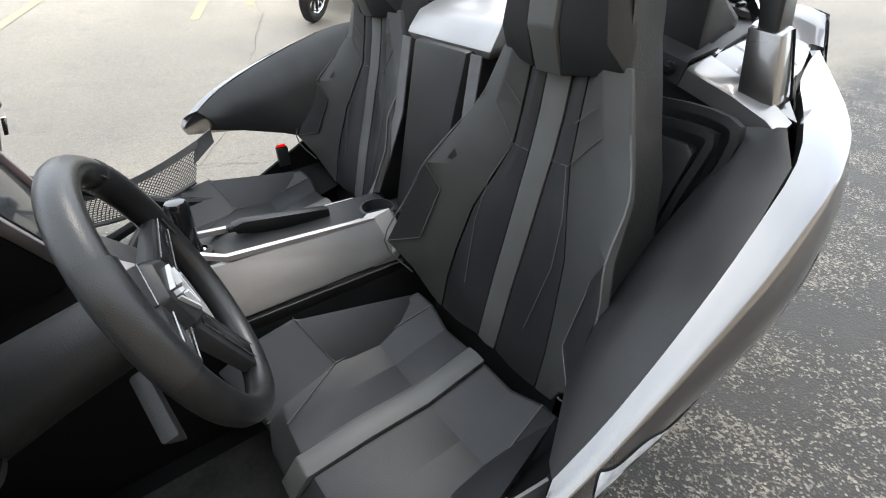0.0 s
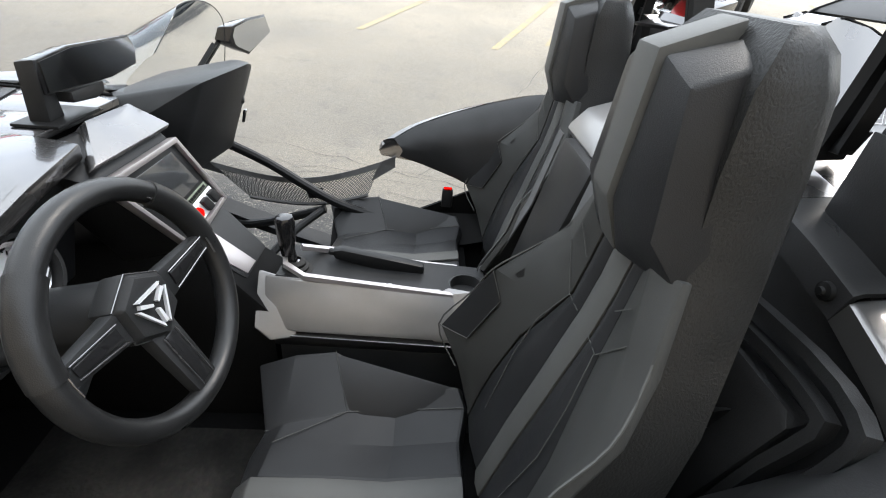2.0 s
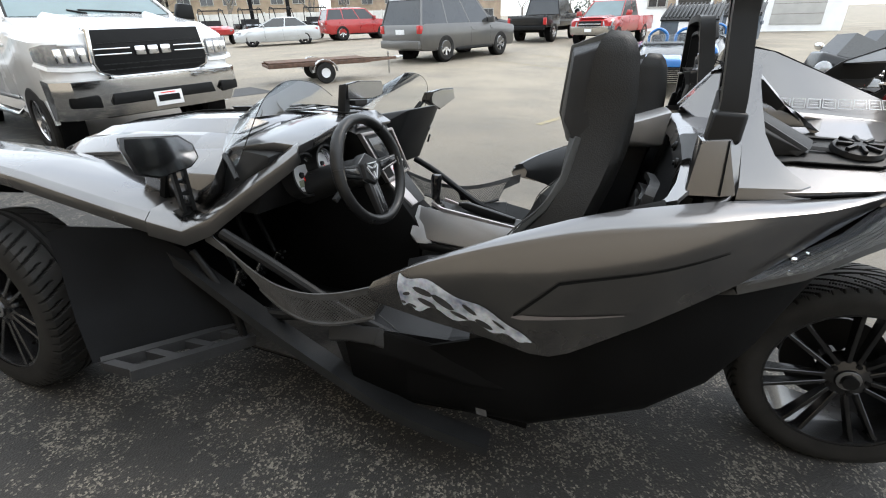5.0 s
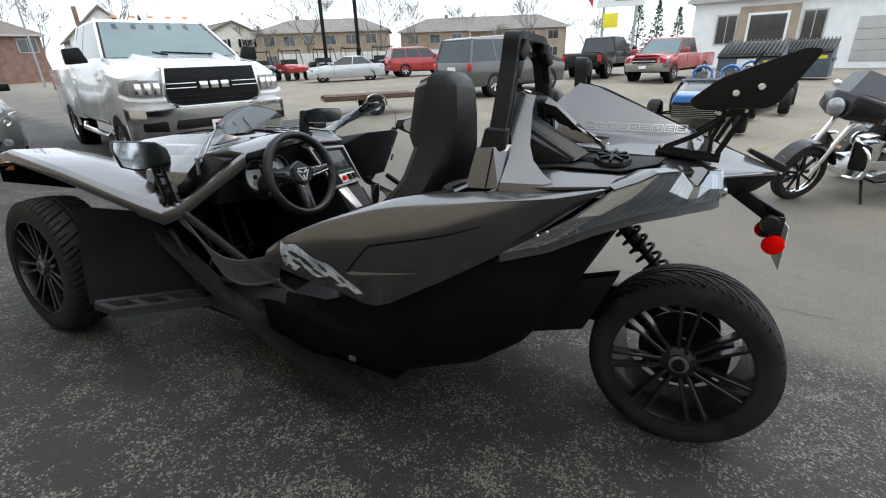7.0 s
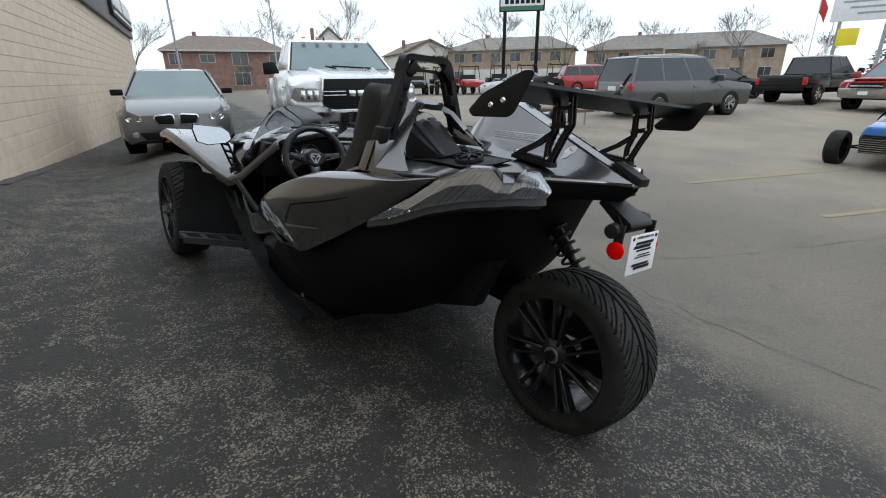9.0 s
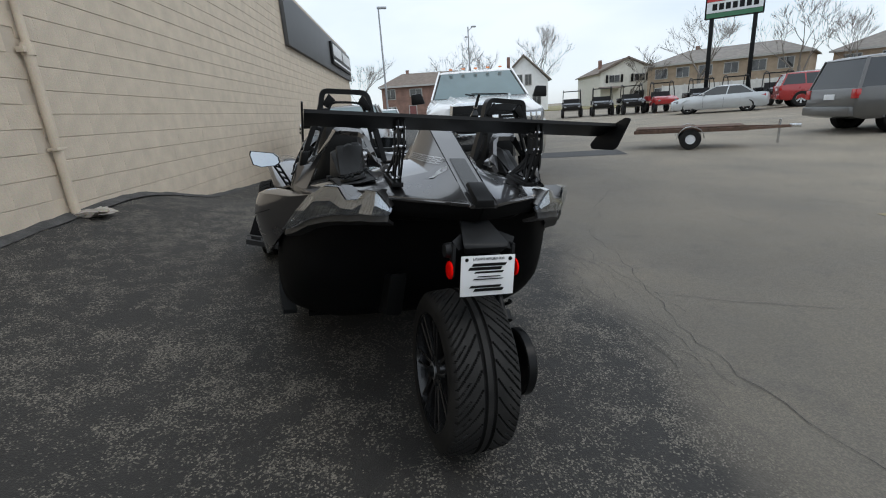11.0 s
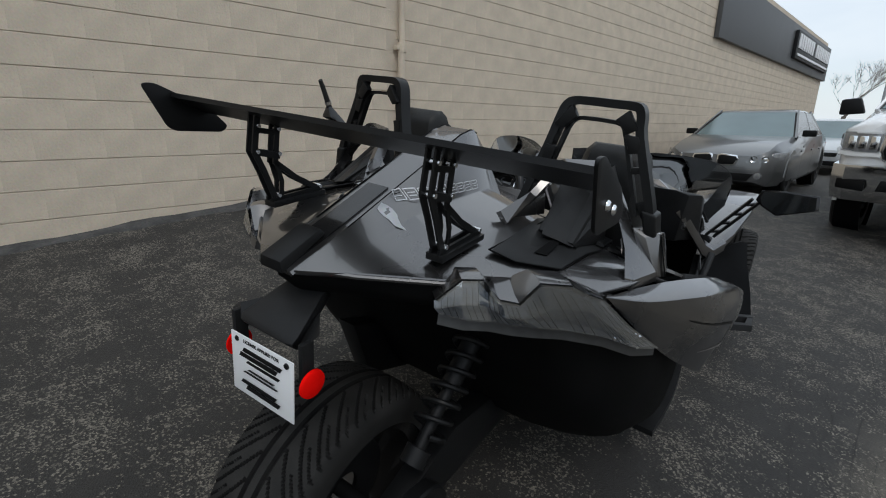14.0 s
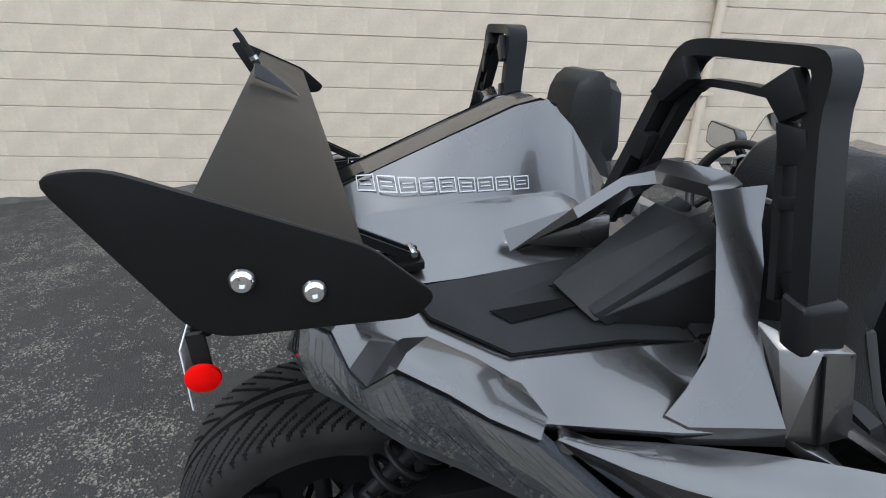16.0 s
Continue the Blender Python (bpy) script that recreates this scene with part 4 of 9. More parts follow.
    for x in (0.338, 0.405):
        part("cowl_rib", hull(mir([(x - 0.012, 0.40, 1.058 - 0.2 * (x - 0.34)), (x + 0.014, 0.40, 1.056 - 0.2 * (x - 0.34)), (x - 0.018, 0.59, 1.172 - 0.25 * (x - 0.31)), (x + 0.016, 0.59, 1.168 - 0.25 * (x - 0.31)), (x - 0.022, 0.42, 1.035), (x + 0.022, 0.42, 1.025), (x - 0.026, 0.59, 1.11), (x + 0.024, 0.59, 1.09)], s), 0.004), BLACK, car)


for s in SIDES:
    hoop(s)
cap_m = Matrix.Translation((-0.379, 0.300, 1.045)) @ Matrix.Rotation(-0.29, 4, "Y") @ Matrix.Rotation(-math.pi / 2, 4, "Y")
fc = part("fuel_cap", lathe([(0.0, 0.016), (0.012, 0.016), (0.016, 0.010), (0.040, 0.012), (0.048, 0.010), (0.052, 0.0)], 32, cap_m), SATIN, car, "round black vented fuel cap")
for k in range(8):
    part("cap_rib", moved(box(0.010, 0.019, -0.004, 0.004, 0.014, 0.044, 0.002), cap_m @ Matrix.Rotation(math.pi / 4 * k, 4, "X")), SATIN, fc)

# silver cowl between the seats, ahead of the hump
part("centre_cowl", hull([(-0.12, 0.655, 1.085), (0.16, 0.655, 1.085), (-0.13, 0.755, 1.035), (0.175, 0.755, 1.035), (-0.135, 0.785, 0.985), (0.185, 0.785, 0.985), (-0.12, 0.775, 0.965), (0.17, 0.775, 0.965), (-0.13, 0.66, 0.98), (0.18, 0.66, 0.98)], 0.01), CONSOLE, car, "satin silver cowl between the seats")
part("centre_post", hull([(-0.08, 0.66, 0.98), (0.12, 0.66, 0.98), (-0.08, 0.80, 0.98), (0.12, 0.80, 0.98), (-0.06, 0.72, 0.55), (0.10, 0.72, 0.55), (-0.06, 0.90, 0.55), (0.10, 0.90, 0.55)], 0.01), BLACK, car)


def rounded(poly, r, seg=4):
    """A plane outline with its corners cut to arcs."""
    out = []
    for k, p in enumerate(poly):
        a, b, c = Vector(poly[k - 1]), Vector(p), Vector(poly[(k + 1) % len(poly)])
        u, v = a - b, c - b
        d = min(r, u.length * 0.45, v.length * 0.45)
        u, v = b + u.normalized() * d, b + v.normalized() * d
        for j in range(seg + 1):
            t = j / seg
            q = u * (1 - t) ** 2 + b * 2 * t * (1 - t) + v * t ** 2
            out.append((q.x, q.y))
    return out


def rear_wing():
    w = part("wing", loft([[(x, y, z) for y, z in ((-0.024, 1.305), (0.066, 1.264), (0.078, 1.255), (0.074, 1.250), (0.02, 1.272), (-0.028, 1.294))] for x in (-0.562, 0.562)], b=0.002), SATIN, car, "black sheet-metal rear wing")
    edge = rounded([(-0.097, 1.326), (-0.064, 1.328), (0.080, 1.262), (0.130, 1.214), (0.112, 1.197), (-0.022, 1.206), (-0.042, 1.218)], 0.014)
    for s in SIDES:
        part("end_plate", slab([(s * 0.564, y, z) for y, z in edge][::-s], 0.006, 0.0015), SATIN, w, "matt black end plate")
        for y, z in ((-0.004, 1.249), (0.040, 1.234)):
            part("bolt", lathe([(0, 0.003), (0.0028, 0.003), (0.0028, 0.0055), (0.006, 0.005), (0.008, 0.003), (0.009, 0)], 18, Matrix.Translation((s * 0.571, y, z)) @ Matrix.Rotation(0 if s > 0 else math.pi, 4, "Z")), CHROME, w)
        # truss supports
        for x in (0.245, 0.265):
            st = part("wing_strut", join(
                sweep([(s * x, 0.045, 1.068), (s * x, 0.012, 1.15), (s * x, -0.012, 1.20), (s * x, 0.0, 1.285)], 0.015, 0.005, (1, 0, 0), 0.001),
                sweep([(s * x, 0.185, 1.082), (s * x, 0.105, 1.125), (s * x, 0.045, 1.17), (s * x, 0.055, 1.262)], 0.014, 0.005, (1, 0, 0), 0.001),
                sweep([(s * x, 0.060, 1.080), (s * x, 0.062, 1.12), (s * x, 0.045, 1.175)], 0.011, 0.005, (1, 0, 0), 0.001),
                sweep([(s * x, -0.012, 1.20), (s * x, 0.058, 1.185)], 0.016, 0.006, (1, 0, 0), 0.001),
                sweep([(s * x, -0.006, 1.25), (s * x, 0.058, 1.24)], 0.012, 0.006, (1, 0, 0), 0.001),
                sweep([(s * x, 0.03, 1.075), (s * x, 0.195, 1.085)], 0.012, 0.006, (1, 0, 0), 0.001)), SATIN, w, "black truss wing support")
        part("strut_base", hull([(s * x, y, z) for x in (0.234, 0.276) for y, z in ((0.03, 1.056), (0.20, 1.066), (0.20, 1.080), (0.03, 1.072))], 0.003), SATIN, w)
        for y, z in ((0.05, 1.085), (0.185, 1.09), (-0.006, 1.20), (0.056, 1.19), (0.0, 1.26), (0.056, 1.25)):
            part("strut_bolt", lathe([(0, 0.017), (0.005, 0.017), (0.006, 0.014), (0.006, -0.014), (0.005, -0.017), (0, -0.017)], 8, Matrix.Translation((s * 0.255, y, z))), STEEL, w)
    a = part("antenna", hull([(-0.012, 0.055, 1.275), (0.012, 0.055, 1.275), (-0.014, -0.015, 1.308), (0.014, -0.015, 1.308), (-0.004, -0.01, 1.335), (0.004, -0.01, 1.335), (-0.004, 0.03, 1.30), (0.004, 0.03, 1.30)], 0.004), GLOSSB, w, "stubby black aerial with a metal collar")
    part("mast", tube([(0, -0.006, 1.326), (0.001, -0.024, 1.364), (0.002, -0.032, 1.378)], 0.0055, 10, 0.004), RUBBER, a)
    part("ferrule", tube([(0, -0.009, 1.333), (0.0, -0.0115, 1.339)], 0.0068, 10), STEEL, a)


rear_wing()


def rear_end():
    br = part("plate_bracket", hull([(-0.05, -0.06, 0.965), (0.05, -0.06, 0.965), (-0.078, -0.185, 0.905), (0.088, -0.175, 0.905), (-0.074, -0.19, 0.89), (0.084, -0.19, 0.89), (-0.04, -0.03, 0.94), (0.04, -0.03, 0.94), (-0.06, -0.16, 0.86), (0.07, -0.16, 0.86)], 0.006), BLACK, car, "black number plate bracket")
    part("bracket_wing", hull([(-0.11, -0.165, 0.91), (-0.06, -0.12, 0.93), (-0.09, -0.18, 0.88), (-0.06, -0.15, 0.88)], 0.003), BLACK, br)
    part("bracket_wing", hull([(0.125, -0.15, 0.915), (0.07, -0.10, 0.93), (0.10, -0.18, 0.88), (0.06, -0.15, 0.88)], 0.003), BLACK, br)
    pl = part("number_plate", slab([(-0.088, -0.201, 0.868), (-0.086, -0.206, 0.727), (0.108, -0.205, 0.727), (0.106, -0.199, 0.868)], 0.003, 0.001), WHITE, car, "white paper number plate with black printing")
    back = Matrix.Translation((0.01, -0.2095, 0.8)) @ Matrix.Rotation(radians(90), 4, "X")
    part("plate_text", writing("LICENSE APPLIED FOR", 0.0115, 0.0005, Matrix.Translation((0.01, -0.2050, 0.857)) @ Matrix.Rotation(radians(90), 4, "X")), SATIN, pl)
    for x0, x1, z0, z1 in ((-0.05, 0.07, 0.832, 0.842), (-0.062, 0.055, 0.818, 0.829), (-0.04, 0.062, 0.807, 0.814), (-0.03, 0.05, 0.795, 0.798), (-0.045, 0.06, 0.786, 0.789), (-0.055, 0.055, 0.757, 0.765), (-0.04, 0.065, 0.744, 0.754)):
        part("printed_bar", hull([(x + (0.006 if z == z1 else 0), y - 0.0045 * (z < 0.8), z) for x in (x0, x1) for y in (-0.2065, -0.2045) for z in (z0, z1)]), SATIN, pl)
    for x in (-0.068, 0.088):
        part("plate_bolt", lathe([(0, 0.004), (0.006, 0.003), (0.007, 0)], 10, Matrix.Translation((x, -0.203, 0.855)) @ Matrix.Rotation(radians(-90), 4, "Z")), SATIN, pl)
    for s in SIDES:
        part("reflector", lathe([(0, 0.006), (0.025, 0.005), (0.030, 0.002), (0.031, -0.004), (0, -0.004)], 30, Matrix.Translation((s * 0.120 + 0.004, -0.171, 0.812)) @ Matrix.Rotation(0 if s > 0 else math.pi, 4, "Z")), RED, car, "round red side reflector")
        part("reflector_arm", hull([(s * 0.112, y, z) for y, z in ((-0.185, 0.90), (-0.155, 0.90), (-0.155, 0.79), (-0.185, 0.79))] + [(s * 0.10, y, z) for y, z in ((-0.185, 0.90), (-0.155, 0.90), (-0.155, 0.79), (-0.185, 0.79))], 0.002), BLACK, car)
    part("plate_lamp", lathe([(0, 0.02), (0.024, 0.016), (0.028, -0.01), (0, -0.01)], 18, Matrix.Translation((-0.115, -0.150, 0.875)) @ Matrix.Rotation(math.pi, 4, "Z")), BLACK, car)
    # swing arm, drive pulley and coil-over on the right side
    part("swing_arm", hull([(0.165, 0.85, 0.40), (0.25, 0.85, 0.40), (0.165, 0.85, 0.28), (0.25, 0.85, 0.28), (0.165, -0.06, 0.36), (0.235, -0.06, 0.36), (0.165, -0.06, 0.285), (0.235, -0.06, 0.285), (0.165, 0.25, 0.47), (0.235, 0.25, 0.47)], 0.012), SATIN, car, "black swing arm")
    part("swing_arm", hull([(x, y, z) for x in (-0.16, -0.235) for y, z in ((0.40, 0.600), (0.24, 0.655), (0.55, 0.34), (0.33, 0.42), (0.64, 0.42), (0.29, 0.56))], 0.014), SATIN, car)
    part("drive_pulley", lathe([(0.03, 0.02), (0.135, 0.02), (0.14, 0.014), (0.14, -0.018), (0.135, -0.022), (0.11, -0.012), (0.03, -0.014)], 48, Matrix.Translation((0.272, 0.0, 0.322))), SATIN, car, "black belt pulley")
    part("axle", lathe([(0, 0.33), (0.02, 0.33), (0.022, 0.30), (0.022, -0.12), (0, -0.12)], 18, Matrix.Translation((0, 0, 0.322))), SATIN, car)
    a, b = Vector((0.224, 0.385, 0.80)), Vector((0.221, 0.075, 0.50))
    sh = part("shock_body", join(tube([a, a.lerp(b, 0.55)], 0.028, 16), tube([a.lerp(b, 0.5), b], 0.017, 14), tube([a.lerp(b, 0.96), a.lerp(b, 1.06)], 0.034, 14)), SATIN, car, "black coil-over damper")
    ax = (b - a).normalized()
    u = ax.orthogonal().normalized()
    v = ax.cross(u)
    coil = [a.lerp(b, 0.10 + 0.78 * k / 150) + (u * math.cos(k / 150 * 7.5 * 2 * math.pi) + v * math.sin(k / 150 * 7.5 * 2 * math.pi)) * 0.046 for k in range(151)]
    part("coil_spring", tube(coil, 0.0075, 8), SATIN, sh, "black coil spring")


rear_end()


# ---- cockpit ----
def seat(cx, dy=0.0, dz=0.0):
    st = new("seat")
    st.parent = car
    st.location = (0, dy, dz)
    st["label"] = "black vinyl bucket seat with grey panels"

    def X(pts):
        return [(cx + x * 0.91, y, z) for x, y, z in pts]
    # dished shell from the seat base to the headrest
    rings = []
    for z, yb, w, ye, s1, yc in ((0.34, 0.90, 0.19, 0.97, 0.15, 0.95), (0.474, 0.86, 0.195, 0.97, 0.16, 0.945), (0.61, 0.835, 0.264, 1.040, 0.14, 0.915), (0.72, 0.805, 0.248, 0.980, 0.12, 0.885), (0.795, 0.79, 0.222, 0.950, 0.09, 0.86), (0.87, 0.765, 0.198, 0.890, 0.067, 0.842), (0.93, 0.745, 0.166, 0.858, 0.06, 0.832), (1.0, 0.728, 0.136, 0.842, 0.05, 0.822), (1.06, 0.722, 0.114, 0.84, 0.05, 0.828), (1.14, 0.726, 0.104, 0.84, 0.05, 0.838), (1.22, 0.736, 0.096, 0.836, 0.05, 0.836), (1.252, 0.75, 0.090, 0.826, 0.04, 0.826), (1.272, 0.768, 0.074, 0.812, 0.03, 0.812)):
        rings.append([(cx + x, y, z) for x, y in ((-s1, yc), (-w, ye), (-w * 0.97, yb + 0.03), (-w * 0.72, yb), (w * 0.72, yb), (w * 0.97, yb + 0.03), (w, ye), (s1, yc))])
    part("backrest_shell", loft(rings, b=0.009), PEBBLE, st, "pebbled black seat shell", 46)
    for s in SIDES:
        part("headrest_pad", hull(X([(s * x, y, z) for x, y, z in ((0.034, 0.880, 1.012), (0.034, 0.902, 1.08), (0.034, 0.894, 1.235), (0.086, 0.884, 1.214), (0.117, 0.884, 1.066), (0.140, 0.847, 1.018), (0.034, 0.80, 1.0), (0.034, 0.80, 1.262), (0.080, 0.79, 1.25), (0.108, 0.79, 1.06), (0.122, 0.79, 1.02))]), 0.005), VINYL, st)
    part("headrest_stripe", hull(X([(-0.030, 0.878, 1.008), (0.030, 0.878, 1.008), (-0.030, 0.908, 1.08), (0.030, 0.908, 1.08), (-0.030, 0.900, 1.24), (0.030, 0.900, 1.24), (-0.03, 0.83, 1.0), (0.03, 0.83, 1.0), (-0.03, 0.82, 1.272), (0.03, 0.82, 1.272)]), 0.005), STRIPE, st, "ribbed grey centre stripe")
    # padded front of the backrest: stripe, dark pads, grey bolsters with a dark inset
    rows = ((0.455, 0.975, 0.150, 0.982, 0.172, 0.978, 0.192, 0.978), (0.54, 0.955, 0.148, 0.965, 0.192, 0.985, 0.226, 1.012), (0.612, 0.938, 0.140, 0.948, 0.206, 0.992, 0.267, 1.052), (0.72, 0.908, 0.122, 0.918, 0.200, 0.945, 0.250, 0.992), (0.797, 0.888, 0.092, 0.893, 0.185, 0.925, 0.225, 0.962), (0.87, 0.868, 0.066, 0.870, 0.150, 0.886, 0.202, 0.900), (0.935, 0.855, 0.062, 0.860, 0.120, 0.868, 0.168, 0.866), (1.035, 0.842, 0.058, 0.846, 0.092, 0.862, 0.130, 0.848))
    part("back_stripe", sheet([[(cx - 0.026, y + 0.002, z), (cx, y + 0.006, z), (cx + 0.026, y + 0.002, z)] for z, y, *_ in rows], 0.014, 0.003), STRIPE, st, "ribbed grey centre stripe")
    for s in SIDES:
        def L(*q):
            return [(cx + s * x, y, z) for x, y, z in q]
        part("back_pad", sheet([L((0.028, y, z), ((0.028 + x1) / 2, (y + y1) / 2 + 0.006, z), (x1, y1, z)) for z, y, x1, y1, *_ in rows], 0.014, 0.003), VINYL, st, "dark smooth back pad", 24)
        part("back_bolster", sheet([L((x1 + 0.002, y1 + 0.002, z), (x2, y2 + 0.004, z), (x3, y3, z)) for z, y, x1, y1, x2, y2, x3, y3 in rows], 0.016, 0.004), VINYL2, st, "ribbed grey side bolster", 22)
        part("bolster_inset", sheet([L((0.206, 0.9985, 0.632), (0.262, 1.050, 0.618)), L((0.201, 0.956, 0.716), (0.248, 0.996, 0.722)), L((0.198, 0.945, 0.738), (0.226, 0.965, 0.795))], 0.003, 0.001), VINYL, st, "dark bolster inset", 24)
        part("piping", tube(L(*smooth_line([(0.131, 0.848, 1.016), (0.168, 0.868, 0.93), (0.204, 0.902, 0.868), (0.227, 0.966, 0.797), (0.252, 0.996, 0.72), (0.269, 1.056, 0.612), (0.226, 1.014, 0.53)], 4)), 0.0019, 5), STRIPE, st)
        for line in (((0.206, 1.001, 0.632), (0.264, 1.054, 0.615)), ((0.206, 1.001, 0.632), (0.201, 0.958, 0.718), (0.198, 0.948, 0.74), (0.226, 0.968, 0.797)), ((0.028, 0.873, 0.865), (0.066, 0.876, 0.868), (0.120, 0.874, 0.935)), ((0.064, 0.876, 0.868), (0.095, 0.905, 0.79), (0.105, 0.928, 0.70), (0.09, 0.965, 0.56)), ((0.062, 0.868, 0.94), (0.10, 0.872, 0.975))):
            part("stitching", tube(L(*line), 0.0010, 4), STRIPE, st)
        # stitching
        for line in ([(0.165, 1.425, 0.381), (0.215, 1.25, 0.399), (0.330, 1.290, 0.485)], [(0.215, 1.25, 0.399), (0.225, 1.14, 0.399), (0.20, 0.99, 0.443)], [(0.215, 1.25, 0.399), (0.12, 1.395, 0.402)]):
            part("cushion_stitching", tube(X([(s * x, y, z) for x, y, z in line]), 0.0011, 4), STRIPE, st)
    # cushion
    for s in SIDES:
        g = [
            [(0.030, 1.440, 0.375), (0.10, 1.440, 0.372), (0.165, 1.425, 0.378), (0.315, 1.470, 0.440)],
            [(0.030, 1.400, 0.412), (0.12, 1.395, 0.398), (0.175, 1.385, 0.395), (0.325, 1.385, 0.470)],
            [(0.030, 1.280, 0.412), (0.13, 1.270, 0.392), (0.215, 1.25, 0.396), (0.330, 1.290, 0.482)],
            [(0.030, 1.150, 0.405), (0.13, 1.140, 0.388), (0.225, 1.14, 0.396), (0.290, 1.170, 0.436)],
            [(0.030, 1.000, 0.430), (0.12, 1.000, 0.425), (0.20, 0.985, 0.44), (0.245, 1.000, 0.462)],
        ]
        part("cushion_pad", sheet([X([(s * x, y, z) for x, y, z in r]) for r in g], 0.05, 0.007), VINYL, st, "", 14)
        part("cushion_side", hull(X([(s * x, y, z) for x, y, z in ((0.315, 1.468, 0.438), (0.325, 1.385, 0.466), (0.33, 1.29, 0.478), (0.29, 1.17, 0.432), (0.245, 1.0, 0.458), (0.17, 1.42, 0.33), (0.29, 1.42, 0.26), (0.27, 1.0, 0.26), (0.20, 1.0, 0.40))]), 0.008), VINYL, st)
    part("cushion_stripe", sheet([X([(-0.028, y, z), (0, y, z + 0.004), (0.028, y, z)]) for y, z in ((1.447, 0.372), (1.41, 0.416), (1.28, 0.418), (1.15, 0.411), (1.0, 0.436))], 0.03, 0.004), STRIPE, st, "ribbed grey centre stripe")
    part("seat_base", hull(X([(x, y, z) for x in (-0.2, 0.2) for y, z in ((1.41, 0.32), (1.39, 0.24), (0.98, 0.24), (0.96, 0.36))]), 0.01), TUB, st)
    # the passenger's backrest is slid back, its cushion less so
    for c in st.children:
        if c.name.startswith(("cushion", "seat_base")):
            c.location = (0, -dy * 0.73, 0.045 if dy else 0)
    return st


seat(-0.378)
seat(0.405, -0.11, -0.015)

# belts by the seats
BELT = mat("grey_belt_webbing", (0.05, 0.052, 0.055), 0.8, 0, 0.15, 30, 0.6, 900)
for s, x in ((-1, -0.672), (1, 0.68)):
    bk = part("belt_buckle", box(x - 0.012, x + 0.012, 0.985, 1.025, 0.50, 0.57, 0.006), BLACK, car, "seat belt buckle with a red button")
    part("buckle_button", box(x - 0.009, x + 0.009, 0.99, 1.02, 0.571, 0.576, 0.002), RED, bk)
    part("belt", sheet([[(x - s * 0.02, 0.99, 0.46), (x - s * 0.02, 1.02, 0.46)], [(x - s * 0.01, 0.98, 0.38), (x - s * 0.01, 1.01, 0.38)], [(x, 0.96, 0.28), (x, 0.99, 0.28)]], 0.003), BELT, car)
part("belt", sheet([[(s0, y, z), (s0 + 0.035, y, z)] for s0, y, z in ((0.135, 0.80, 0.98), (0.13, 0.84, 0.80), (0.15, 0.90, 0.62), (0.17, 0.97, 0.50))], 0.004), BELT, car)
part("belt", sheet([[(s0, y, z), (s0 + 0.035, y, z)] for s0, y, z in ((-0.13, 0.80, 0.98), (-0.14, 0.84, 0.80), (-0.15, 0.90, 0.62))], 0.004), BELT, car)


